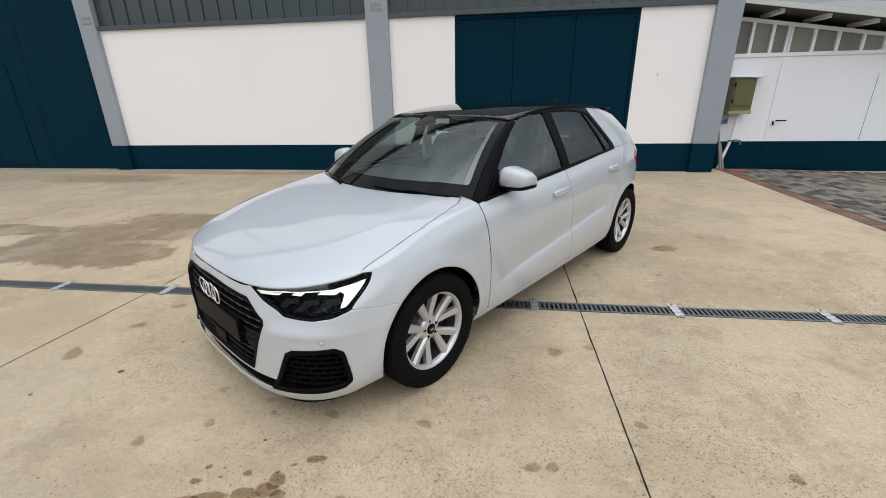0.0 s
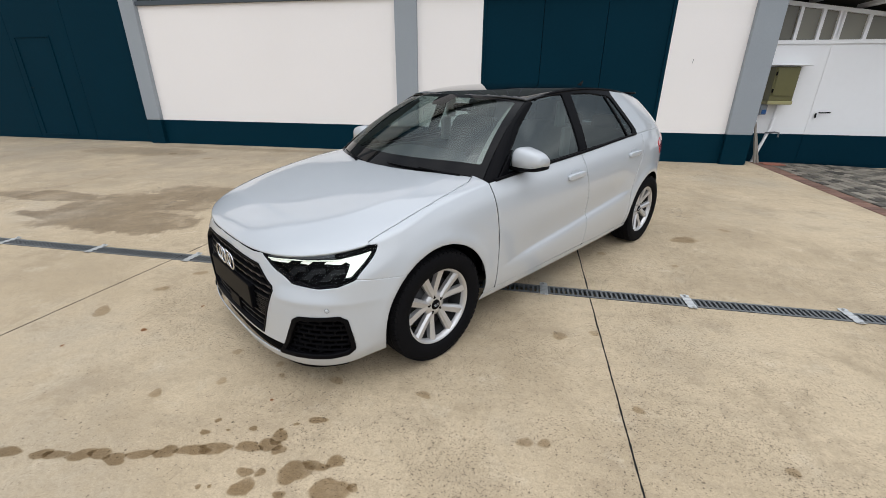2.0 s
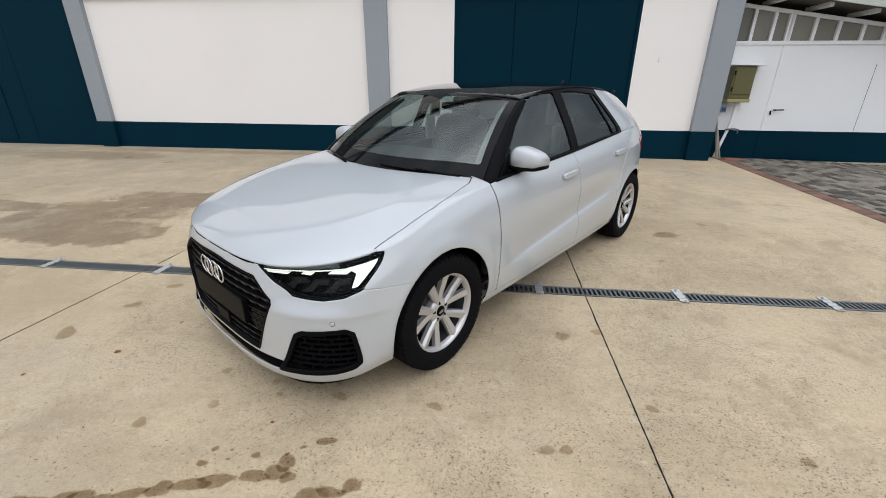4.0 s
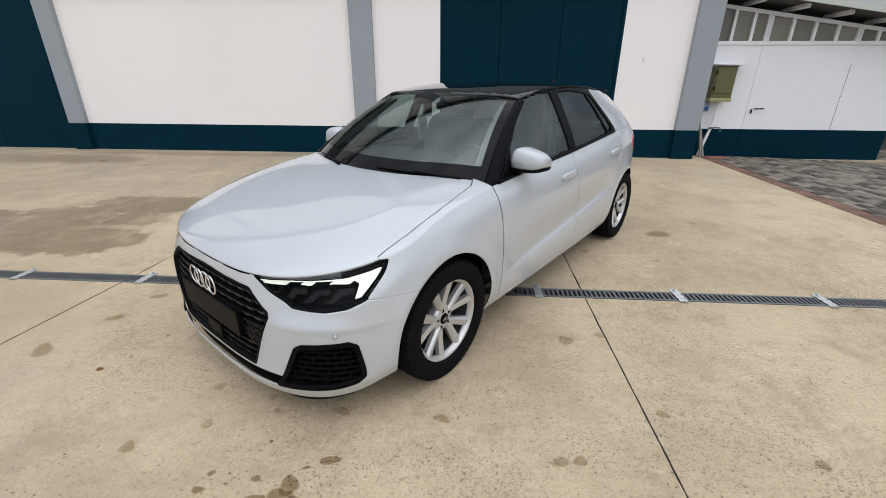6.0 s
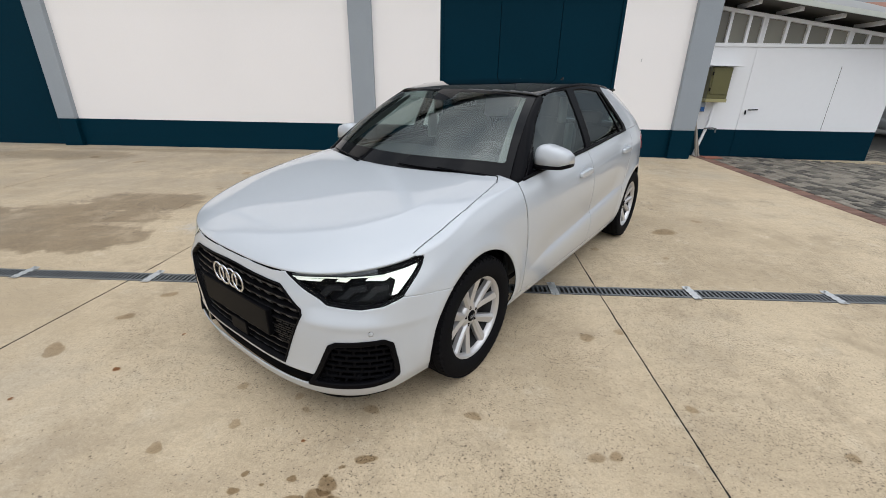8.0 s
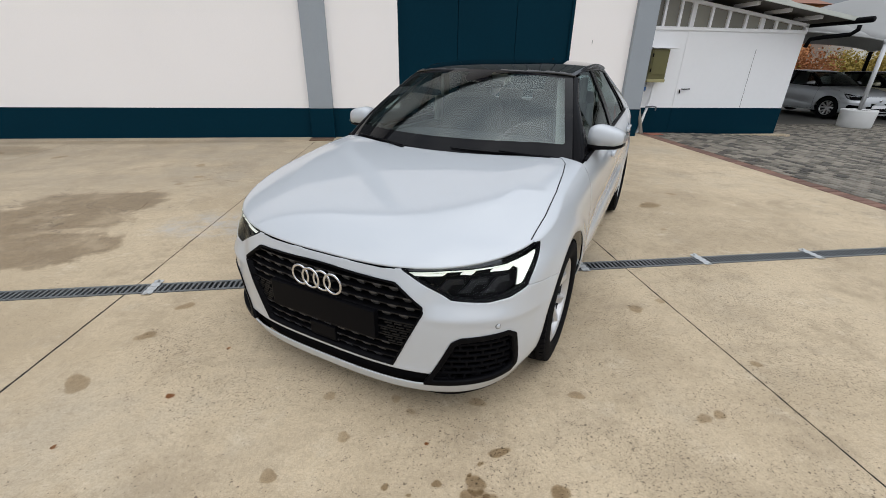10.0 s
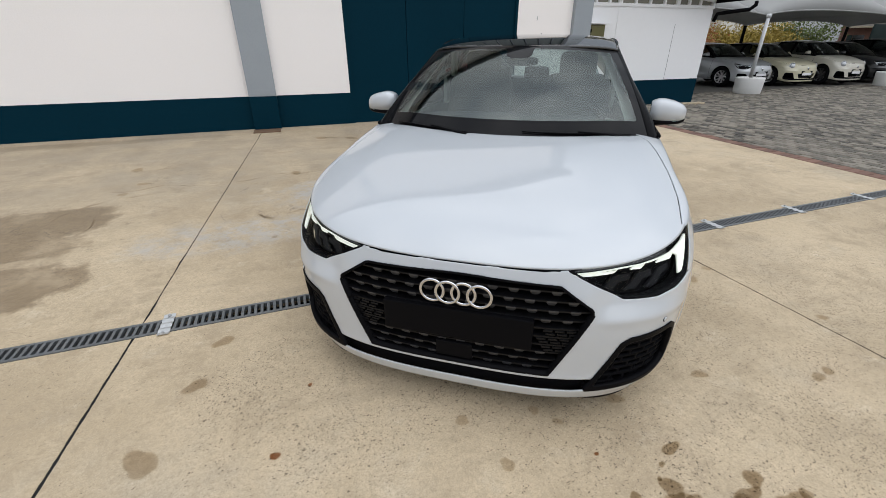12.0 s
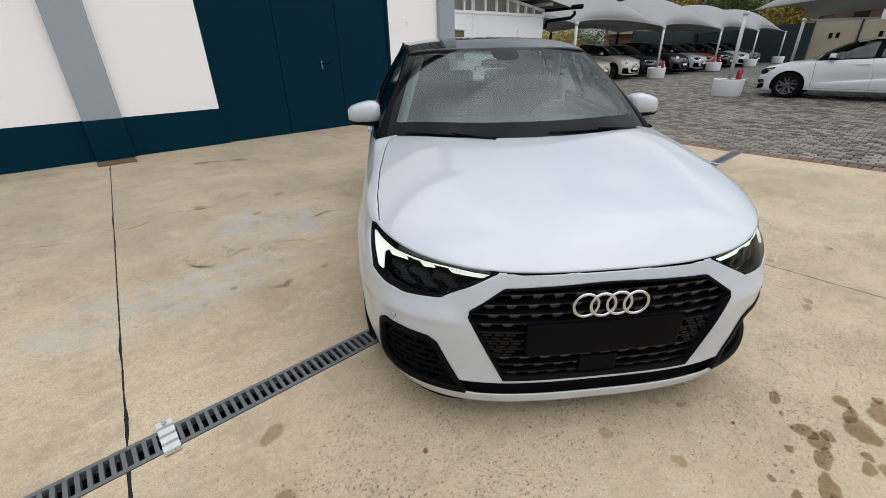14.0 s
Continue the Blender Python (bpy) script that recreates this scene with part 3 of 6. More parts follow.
def gate(name, x0, x1, z1, leaves, handle_x, label, wicket=None):
    g = thing(name, Matrix(), label, "gate", kind="structure")
    y = WALL_Y + 0.03
    w = (x1 - x0) / leaves
    for i in range(leaves):
        part("leaf", box(x0 + i * w + 0.004, x0 + (i + 1) * w - 0.004, y, y + 0.06, 0.115, z1, 0.004), TEAL, g)
    part("gate_frame", box(x0, x0 + 0.05, y - 0.025, y, 0.1, z1), TEAL, g)
    part("gate_frame", box(x1 - 0.05, x1, y - 0.025, y, 0.1, z1), TEAL, g)
    part("gate_frame", box(x0 + 0.05, x1 - 0.05, y - 0.025, y, z1 - 0.06, z1), TEAL, g)
    if handle_x is not None:
        h = part("handle", box(handle_x - 0.013, handle_x + 0.013, y - 0.010, y, 1.08, 1.21, 0.004), GALV, g, "small steel handle plate")
        part("lever", tube([(handle_x, y - 0.012, 1.17), (handle_x, y - 0.06, 1.17), (handle_x + 0.11, y - 0.06, 1.17)], 0.009, 8), SATIN_BLACK, h)
    if wicket:
        a, b2, zt = wicket
        bm = bmesh.new()
        for q in ((a, a + 0.03, 0.2, zt), (b2 - 0.03, b2, 0.2, zt), (a + 0.03, b2 - 0.03, zt - 0.03, zt), (a + 0.03, b2 - 0.03, 0.2, 0.23)):
            add_box(bm, q[0], q[1], y - 0.014, y, q[2], q[3])
        part("wicket_frame", bm, TEAL, g)
        part("wicket_handle", tube([(a + 0.08, y, 1.25), (a + 0.08, y - 0.05, 1.25), (a + 0.17, y - 0.05, 1.25)], 0.009, 8), SATIN_BLACK, g)
    part("gate_backing", box(x0, x1, y + 0.06, y + 0.2, 0.0, z1), RECESS_SHADE, g)


gate("door_1", DOOR_X[0], DOOR_X[1], SILL, 3, 1.0, "tall dark teal sheet-metal folding gate, shut")
gate("door_2", -13.0, -8.155, 4.7, 3, None, "huge dark teal sliding gate with a wicket door, shut", (-11.25, -10.27, 2.32))
wall_piece("wall_north_far", -40.0, -13.0, BASE, TOP, WALL_Y, WALL_Y + 0.25, WHITE_WALL, "plain white wall past the big gate")

bm = tube([(2.78, WALL_Y, 1.80), (2.785, WALL_Y - 0.02, 1.80), (2.77, WALL_Y - 0.025, 1.74)], 0.004, 6)
tagged(part("wall_hook", bm, GALV), "small rusty wire hook on the white wall", "hook")
# ---- the white hatchback ----
CAR_FWD = Vector((-0.572, -0.820, 0)).normalized()
CAR_POSE = Matrix.Translation((-0.882, 2.531, 0.0)) @ Matrix.Rotation(math.atan2(CAR_FWD.y, CAR_FWD.x), 4, "Z") @ Matrix.Rotation(radians(0.55), 4, "Y")
CAR_POSE = CAR_POSE @ Matrix.Rotation(radians(-0.25), 4, "X")
car = thing("car", CAR_POSE, "white five-door hatchback with black roof and silver alloy wheels", "car")
WHEELBASE, TYRE_R = 2.563, 0.31


def half_width(x):
    return key((0.0, -0.4, -1.4, -2.2, -2.6, -2.85, -3.05, -3.2), (0.850, 0.853, 0.858, 0.856, 0.842, 0.80, 0.72, 0.58), x)


SHOULDER = smooth_key((0.705, 0.66, 0.61, 0.55, 0.45, 0.34, 0.2, 0.0, -0.2, -0.42, -0.8, -1.39, -2.2, -2.6, -3.2),
                      (0.663, 0.676, 0.687, 0.699, 0.716, 0.737, 0.772, 0.826, 0.862, 0.888, 0.912, 0.942, 0.996, 1.01, 0.99), 0.075)
CROWN = smooth_key((0.705, 0.5, 0.2, -0.1, -0.45), (0.086, 0.088, 0.074, 0.053, 0.044), 0.09)
INSET = smooth_key((0, 0.08, 0.2, 0.42, 0.68, 0.84, 0.93, 1.0), (0.035, 0.018, 0.006, 0.0, 0.003, 0.016, 0.038, 0.072), 0.035)


def shoulder_z(x):
    """Height of the body's upper edge: bonnet rim, then the window line."""
    return SHOULDER(x)


def bottom_z(x):
    return key((0.8, 0.5, 0.42, 0.34, 0.2, -0.3, -0.5, -2.0, -2.6, -3.2), (0.150, 0.153, 0.165, 0.184, 0.2, 0.215, 0.215, 0.225, 0.24, 0.25), x)


def inset(v, x):
    """How far the side falls in from the greatest width, by height 0..1."""
    k = INSET(v)
    return k * (1 - 0.5 * step(-0.1, 0.3, x) * step(0.6, 0.9, v))


def bluff(v):
    """How square the nose is in plan, by height."""
    return 3.4 - 0.8 * step(0.72, 0.95, v) - 0.25 * step(0.12, 0.0, v)


def nose_x(v):
    return key((0, 0.1, 0.2, 0.35, 0.6, 0.76, 0.9, 1.0), (0.742, 0.754, 0.744, 0.744, 0.744, 0.735, 0.720, 0.705), v)


PHI = np.linspace(0, math.pi / 2, 4000)
arc_x, arc_y = 0.744 * np.cos(PHI) ** (1 / 1.7), 0.850 * np.sin(PHI) ** (1 / 1.5)
ARC = np.concatenate([[0], np.cumsum(np.hypot(np.diff(arc_x), np.diff(arc_y)))])
ARC_LEN = ARC[-1]


def arc_at(x, y, z=0.45):
    """Way round the nose from the middle of the front, for a place on the skin."""
    v = min((z - 0.148) / (0.70 - 0.148), 1.0)
    wide = 0.850 - float(inset(v, 0.3))
    return float(np.interp(math.atan2((abs(y) / wide) ** 1.5, (max(x, 0) / float(nose_x(v))) ** (float(bluff(v)) / 2)), PHI, ARC))


def skin(S, T, out=0.0):
    """The body's lower skin. S: metres round from the middle of the nose; T: 0 bottom, 1 shoulder, above 1 over the rim."""
    S, T = np.broadcast_arrays(np.asarray(S, float), np.asarray(T, float))
    v = np.clip(T, 0, 1)
    phi = np.interp(S, ARC, PHI)
    back = np.maximum(S - ARC_LEN, 0)
    front = S < ARC_LEN
    xb = -back
    c, s = np.clip(np.cos(phi), 0, 1) ** (2 / bluff(v)), np.sin(phi) ** (1 / 1.5)
    x = np.where(front, (nose_x(v) + out) * c, xb)
    rim = np.where(front, 0.705 * np.clip(np.cos(phi), 0, 1) ** (2 / 2.6), xb)
    z = bottom_z(rim) + (shoulder_z(rim) - bottom_z(rim)) * v
    w = half_width(np.minimum(x, 0)) - inset(v, rim) + out
    # blistered arches, hollow lower doors under a rising crease
    d1, d2 = np.hypot(x, z - TYRE_R), np.hypot(x + WHEELBASE, z - TYRE_R)
    w = w + 0.012 * (np.exp(-((d1 - 0.365) / 0.045) ** 2) + np.exp(-((d2 - 0.365) / 0.045) ** 2)) * step(0.2, 0.36, z)
    crease = 0.385 - 0.105 * (x + 0.45)
    door = step(-0.42, -0.85, x) * step(-2.25, -1.95, x)
    w = w - door * 0.026 * np.where(z > crease, np.exp(-((z - crease) / 0.15) ** 2), np.exp(-np.maximum(crease - z, 0) / 0.024))
    y = w * np.where(front, s, 1.0)
    # a ledge under the lamps, with a flatter face below it
    ledge = np.where(z > 0.497, np.exp(-np.maximum(z - 0.497, 0) / 0.038), np.exp(-(np.minimum(z - 0.497, 0) / 0.022) ** 2))
    nudge = 0.004 * ledge * step(0.44, 0.54, S) * step(1.12, 0.90, S) * front
    x, y = x + nudge * c, y + nudge * s
    # the lamps stand back behind the grille frame
    x = x - np.where(front, 0.018 * step(0.43, 0.53, y) * step(0.49, 0.56, z) * step(0.80, 0.70, y) * step(1.0, 0.8, v), 0)
    P = np.stack([x, y, z], -1)
    over = T > 1
    if over.any():
        k = np.where(over, 1 - 0.16 * (T - 1), 1.0)
        xo, yo = np.where(front, P[..., 0] * k, P[..., 0]), P[..., 1] * k
        zo = bonnet_z(xo, yo) + out
        P = np.where(over[..., None], np.stack([xo, yo, zo], -1), P)
    return P


def rim_measure(x, y):
    wide = half_width(np.minimum(x, 0)) - 0.072 * (1 - 0.5 * step(-0.1, 0.3, x))
    return np.clip((np.maximum(x, 0) / 0.705) ** 2.6 + (np.abs(y) / wide) ** 3, 0, 1)


def bonnet_z(x, y):
    r = rim_measure(x, y)
    z = shoulder_z(x) + CROWN(x) * np.clip(1 - r ** 1.15, 0, 1) ** 0.72
    # two creases that run from the windscreen towards the lamps
    line = key((0.66, 0.45, 0.15, -0.35), (0.41, 0.485, 0.575, 0.605), x)
    d = np.abs(y) - line
    fade = step(0.52, 0.22, x) * step(-0.46, -0.20, x)
    return z + 0.0065 * np.where(d < 0, np.exp(-(d / 0.15) ** 2), np.clip(1 - d / 0.15, 0, 1) ** 1.3) * fade


def scuttle_x(y):
    """The bonnet's rear edge."""
    return -0.215 - 0.205 * (np.abs(y) / 0.72) ** 2.2


SA = np.concatenate([np.linspace(0, ARC_LEN, 150), ARC_LEN + np.arange(0.012, 3.21, 0.016)])
TA = np.concatenate([np.linspace(0, 1, 84), 1 + np.linspace(0.06, 1, 14)])
SG, TG = np.meshgrid(SA, TA, indexing="ij")
SKIN = skin(SG, TG)
X, Y, Z = SKIN[..., 0], SKIN[..., 1], SKIN[..., 2]
OVER = np.where(TG > 1, 1.0, -1.0)
SHUT = 0.0018

# outlines, as way round the nose and height
LAMP = [(0.384, 0.667), (arc_at(0.638, 0.53, 0.56), 0.570), (arc_at(0.57, 0.645, 0.56), 0.563), (arc_at(0.51, 0.705, 0.57), 0.574), (arc_at(0.437, 0.772, 0.60), 0.602), (arc_at(0.332, 0.785, 0.71), 0.732), (arc_at(0.45, 0.70, 0.70), 0.74), (arc_at(0.60, 0.56, 0.69), 0.71), (0.45, 0.680)]
GRILLE = [(0, 0.255), (0.345, 0.255), (0.468, 0.517), (0.464, 0.540), (0.35, 0.618), (0, 0.628), (-0.35, 0.618), (-0.464, 0.540), (-0.468, 0.517), (-0.345, 0.255)]
FOG = [(arc_at(0.679, 0.470), 0.202), (arc_at(0.652, 0.560), 0.402), (arc_at(0.64, 0.590), 0.420), (arc_at(0.525, 0.735), 0.432), (arc_at(0.50, 0.757), 0.412), (arc_at(0.480, 0.783), 0.256), (arc_at(0.50, 0.765), 0.232), (arc_at(0.56, 0.715), 0.217)]
SLOT = [(-0.1, 0.194), (0.45, 0.194), (0.56, 0.206), (0.50, 0.246), (0.35, 0.243), (-0.1, 0.243)]
lamp = inside(SG, Z, LAMP, 0.0032)
lamp = np.where(TG > 1.35, 1.0, lamp)
grille = inside(SG, Z, GRILLE)
fog = inside(SG, Z, FOG, 0.004)
slot = inside(SG, Z, SLOT)
arch_f, arch_r = 0.343 - np.hypot(X, Z - TYRE_R - 0.004), 0.343 - np.hypot(X + WHEELBASE, Z - TYRE_R - 0.004)
# the bumper parts from the wing on a line from the lamp to the arch
seam = np.where(X > 0.475, -1.0, np.where(X < 0.05, 1.0, Z - np.interp(-X, [-0.475, -0.43, -0.36, -0.24, -0.12], [0.606, 0.600, 0.590, 0.578, 0.572])))
bonnet_shut = [(0.62, -0.1), (0.62, 0.40), (0.5, 0.62), (0.36, 0.750), (0.2, 0.757), (0.0, 0.748), (-0.2, 0.728), (-0.33, 0.708), (-0.40, 0.670), (-0.41, -0.1)]


def all_of(*d):
    return np.maximum.reduce([np.broadcast_to(np.asarray(q, float), d[0].shape) for q in d])


in_bonnet = inside(X, Y, bonnet_shut)
# the bumper's upper edge dips between small bumps
dip = 0.004 * step(0.335, 0.30, SG) * (1 - np.exp(-((SG - 0.125) / 0.022) ** 2))
notch = Z - (shoulder_z(0.70) - dip)
notch = np.where(SG < 0.36, notch, -1.0)
for side in (1, -1):
    panel("inner_shell", skin(SG, TG, -0.010)[::3, ::3], all_of(OVER, X - 0.33, -3.12 - X, arch_f + 0.008, arch_r + 0.008, 0.235 - Z)[::3, ::3], RECESS_SHADE, car, "dark inner shell", 0, False, side)
    if side > 0:
        whole_panel("front_bumper", SKIN, all_of(seam + 0.0006, notch, OVER, -lamp, -grille, -fog, -slot, arch_f, -X - 0.05), CAR_WHITE, car, "white front bumper", 0.006)
    panel("front_wing", SKIN, all_of(-lamp, arch_f, 0.0006 - seam, -(X + 0.415 + 0.03 * step(0.9, 0.5, Z)), np.where(TG > 1, 0.0024 - in_bonnet, -1.0), X - 0.474, np.where(TG > 1, X - 0.361, -1.0), np.where(X < -0.3, 0.262 - Z, -1.0)), CAR_WHITE, car, "", 0.003, False, side)
    cut_b = -1.385 - 0.085 * step(0.93, 0.5, Z)
    cut_a = -0.42 - 0.03 * step(0.9, 0.5, Z)
    panel("front_door", SKIN, all_of(OVER, X - cut_a + SHUT, cut_b - X + SHUT, 0.262 - Z), CAR_WHITE, car, "", 0.003, False, side)
    cut_c = np.interp(Z, (0.3, 0.55, 0.7, 0.85, 1.0), (-2.17, -2.19, -2.24, -2.33, -2.36))
    panel("rear_door", SKIN, all_of(OVER, X - cut_b + SHUT, cut_c - X + SHUT, 0.262 - Z, arch_r + 0.012), CAR_WHITE, car, "", 0.003, False, side)
    panel("rear_quarter", SKIN, all_of(OVER, np.where(Z > 0.262, X - np.maximum(cut_c, -9) + SHUT, X + 1.9), arch_r, np.where((Z > 0.262) | (X < -2.3), -1.0, 1.0)), CAR_WHITE, car, "", 0.003, False, side)
    panel("sill", SKIN, all_of(OVER, Z - 0.258, X + 0.33, -2.25 - X, arch_f, arch_r), CAR_WHITE, car, "white sill", 0.003, False, side)

# bonnet, spread from its middle out to the rim
BS, BK = np.meshgrid(np.concatenate([np.linspace(0, ARC_LEN, 120), ARC_LEN + np.arange(0.012, 0.46, 0.012)]), np.concatenate([np.linspace(0.9968, 0.90, 16), np.linspace(0.892, 0.48, 58), np.linspace(0.46, 0, 14)]), indexing="ij")
bphi, bback = np.interp(BS, ARC, PHI), np.maximum(BS - ARC_LEN, 0)
b_on = BS < ARC_LEN
bx = np.where(b_on, BK * 0.705 * np.clip(np.cos(bphi), 0, 1) ** (2 / 2.6), -bback)
by = BK * (half_width(np.minimum(bx, 0)) - 0.072 * (1 - 0.5 * step(-0.1, 0.3, bx))) * np.where(b_on, np.sin(bphi) ** (2 / 3), 1.0)
BON = np.stack([bx, by, bonnet_z(bx, by)], -1)
bon_d = all_of((inside(bx, by, bonnet_shut) + 0.0018) * (bx < 0.36) - (bx >= 0.36), scuttle_x(by) - bx)
# black sheet added below the bonnet so that its shut line looks shaded
whole_panel("bonnet_lining", BON + (-0.004, 0, -0.022), scuttle_x(by) - 0.03 - bx, MATT_BLACK, car, "matt black sheet that stands for shade in the bonnet gap", 0.001)
whole_panel("bonnet", BON, bon_d, CAR_WHITE, car, "white bonnet with two soft creases", 0.012)
# windscreen, roof and glasshouse
def scuttle(y):
    x = scuttle_x(y) - 0.012
    return np.stack([x, y, bonnet_z(x + 0.01, y) - 0.008], -1)


def header(y):
    k = (np.abs(y) / 0.555) ** 2
    return np.stack([-0.90 - 0.105 * k, y, 1.314 - 0.034 * k], -1)


def screen(U, V, out=0.0):
    a, b2 = scuttle(U * 0.722), header(U * 0.556)
    P = a + (b2 - a) * V[..., None]
    bow = 4 * V * (1 - V)
    return P + np.stack([0.016 * bow + 0.62 * out, 0.55 * out * U, 0.026 * bow + 0.78 * out], -1)


def grid(a0, a1, na, b0, b1, nb):
    return np.meshgrid(np.linspace(a0, a1, na), np.linspace(b0, b1, nb), indexing="ij")


U, V = grid(-1, 1, 121, 0, 1, 61)
NONE = np.full(U.shape, -1.0)
clear = np.maximum(np.abs(U) - 0.955 + 0.04 * V, np.maximum(0.135 - V, V - 0.955))
sensor = inside(U, V, [(-0.16, 1.1), (-0.13, 0.84), (-0.07, 0.80), (0.07, 0.80), (0.13, 0.84), (0.16, 1.1)])
printed = -np.maximum(clear, -sensor)
wind = panel("windscreen", screen(U, V), -printed, WINDSCREEN, car, "clear tinted windscreen reflecting the sky", 0)
wind.visible_shadow = False
panel("screen_border", screen(U, V), printed, FRIT, car, "glossy black printed windscreen border", 0)
panel("cowl", screen(U * 1.0, V * 0.02 - 0.018, -0.012), NONE, MATT_BLACK, car, "", 0.01)


def roof_mid(x):
    return key((-0.85, -0.95, -1.2, -1.6, -2.0, -2.5, -2.9, -3.0), (1.296, 1.322, 1.360, 1.384, 1.376, 1.338, 1.282, 1.264), x)


def roof_crown(x):
    """How far the middle of the roof stands over its edge."""
    return key((-0.85, -1.0, -1.25, -1.6, -2.2, -2.6, -3.0), (0.050, 0.047, 0.043, 0.039, 0.038, 0.043, 0.048), x)


def roof_edge_z(x):
    return roof_mid(x) - roof_crown(x)


def roof_edge_y(x):
    return key((-0.4, -0.9, -1.05, -1.25, -1.6, -2.1, -2.5, -2.9, -3.0), (0.565, 0.562, 0.568, 0.577, 0.578, 0.565, 0.540, 0.49, 0.47), x)


RX, RU = grid(-0.86, -2.82, 80, -1, 1, 61)
RY = RU * roof_edge_y(RX)
RZ = roof_edge_z(RX) + roof_crown(RX) * np.clip(1 - np.abs(RU) ** 2.5, 0, 1) ** 0.62
ROOF = np.stack([RX, RY, RZ], -1)
panel("roof", ROOF, RX - header(RY)[..., 0] + 0.004, ROOF_BLACK, car, "gloss black roof", 0.02, True)
panel("headliner", ROOF + (0, 0, -0.035), all_of(RX + 0.99 + 0.08 * RU ** 2, np.abs(RU) - 0.93), PALE_TRIM, car, "pale grey headliner", 0, True)


def glasshouse(x, k):
    yb, zb = half_width(x) - 0.072, shoulder_z(x)
    ye, ze = roof_edge_y(x), roof_edge_z(x)
    return np.stack([x, yb + (ye - yb) * np.clip(k, 0, 2) ** 1.18, zb + (ze - zb) * k], -1)


GX, GK = np.meshgrid(np.concatenate([np.arange(-0.42, -2.5, -0.0125), np.arange(-2.5, -2.96, -0.03)]), np.linspace(0, 1, 40), indexing="ij")
GLASS = glasshouse(GX, GK)
gx, gz = GLASS[..., 0], GLASS[..., 2]
FRONT_WINDOW = [(-0.600, 0.925), (-0.76, 1.085), (-0.90, 1.195), (-1.01, 1.258), (-1.14, 1.296), (-1.25, 1.308), (-1.375, 1.311), (-1.368, 0.962), (-1.0, 0.942)]
REAR_WINDOW = [(-1.475, 0.968), (-1.49, 1.313), (-1.75, 1.313), (-2.00, 1.292), (-2.06, 1.276), (-2.215, 1.035), (-2.20, 1.012)]
fw, rw = inside(gx, gz, FRONT_WINDOW, 0.004), inside(gx, gz, REAR_WINDOW, 0.004)
a_line = np.interp(gz, (0.88, 0.95, 1.30), (-0.475, -0.565, -1.10))
c_line = np.interp(gz, (0.98, 1.04, 1.30), (-2.285, -2.275, -2.115))
for side in (1, -1):
    panel("door_frame", GLASS, all_of(gx - a_line, c_line - gx, -fw, -rw), GLOSS_BLACK, car, "gloss black window surround", 0.02, False, side)
    for nm, dd in (("front_side_window", fw), ("rear_side_window", rw)):
        w = panel(nm, GLASS + (0, -0.007, 0), dd - 0.004, SIDE_GLASS, car, "tinted side window", 0, False, side)
        w.visible_shadow = False
    bar = np.abs(gx - np.interp(gz, (1.0, 1.28), (-2.10, -1.985))) - 0.011
    panel("window_bar", GLASS + (0, 0.001, 0), all_of(bar, rw), SATIN_BLACK, car, "", 0.01, False, side)
    panel("rear_pillar", GLASS, gx - c_line + SHUT, CAR_WHITE, car, "white rear pillar", 0.02, False, side)
    # pillar between windscreen and door
    t = np.linspace(0, 1, 40)
    e1 = screen(np.full(40, 1.0), t * 1.05 - 0.05)
    zz = 0.862 + (1.272 - 0.862) * t
    xx = np.interp(zz, (0.88, 0.95, 1.30), (-0.475, -0.565, -1.10)) + 0.004
    kk = (zz - shoulder_z(xx)) / (roof_edge_z(xx) - shoulder_z(xx))
    e2 = glasshouse(xx, kk)
    w = np.linspace(0, 1, 9)[None, :, None]
    PIL = e1[:, None] * (1 - w) + e2[:, None] * w + np.sin(w * math.pi) * np.array([0.010, 0.006, 0.008])
    panel("front_pillar", PIL, np.full(PIL.shape[:2], -1.0), GLOSS_BLACK, car, "gloss black windscreen pillar", 0.03, True, side)
    inner = screen(np.full(40, 0.905) - 0.04 * t, t, -0.03)
    INN = inner[:, None] * (1 - w) + (e2 + (-0.02, -0.05, -0.03))[:, None] * w
    panel("pillar_trim", INN, np.full(INN.shape[:2], -1.0), PALE_TRIM, car, "pale grey inner pillar trim", 0, False, side)
    # moulding along the roof edge
    rail = [(x, side * (float(roof_edge_y(x)) - 0.006), float(roof_edge_z(x)) - 0.002) for x in np.linspace(-1.12, -2.45, 30)]
    part("roof_rail", tube(rail, [0.013 * min(1, 0.15 + 2.2 * math.sin(math.pi * i / 29)) for i in range(30)], 10), GLOSS_BLACK, car, "gloss black roof-edge moulding", True)
    belt = [(x, side * (float(half_width(x)) - 0.071), float(shoulder_z(x)) + 0.004) for x in np.linspace(-0.47, -2.25, 30)]
    part("belt_trim", tube(belt, 0.009, 8), SATIN_BLACK, car, "", True)

# rear end
ru, rv = grid(-1, 1, 21, 0, 1, 12)
top_r = np.stack([-2.82 - 0.0 * ru, ru * 0.50, 1.30 - 0.05 * ru ** 2], -1)
low_r = np.stack([-3.06 + 0.08 * ru ** 2, ru * 0.62, 1.0 + 0 * ru], -1)
rear_glass = panel("rear_window", top_r + (low_r - top_r) * rv[..., None], np.full(ru.shape, -1.0), SIDE_GLASS, car, "tinted rear window", 0)
rear_glass.visible_shadow = False
low_t = np.stack([-3.20 + 0.03 * ru ** 2, ru * 0.60, 0.28 + 0 * ru], -1)
panel("tailgate", low_r + (low_t - low_r) * rv[..., None] + np.stack([-0.06 * np.sin(rv * math.pi), 0 * rv, 0 * rv], -1), np.full(ru.shape, -1.0), CAR_WHITE, car, "white tailgate", 0.02)
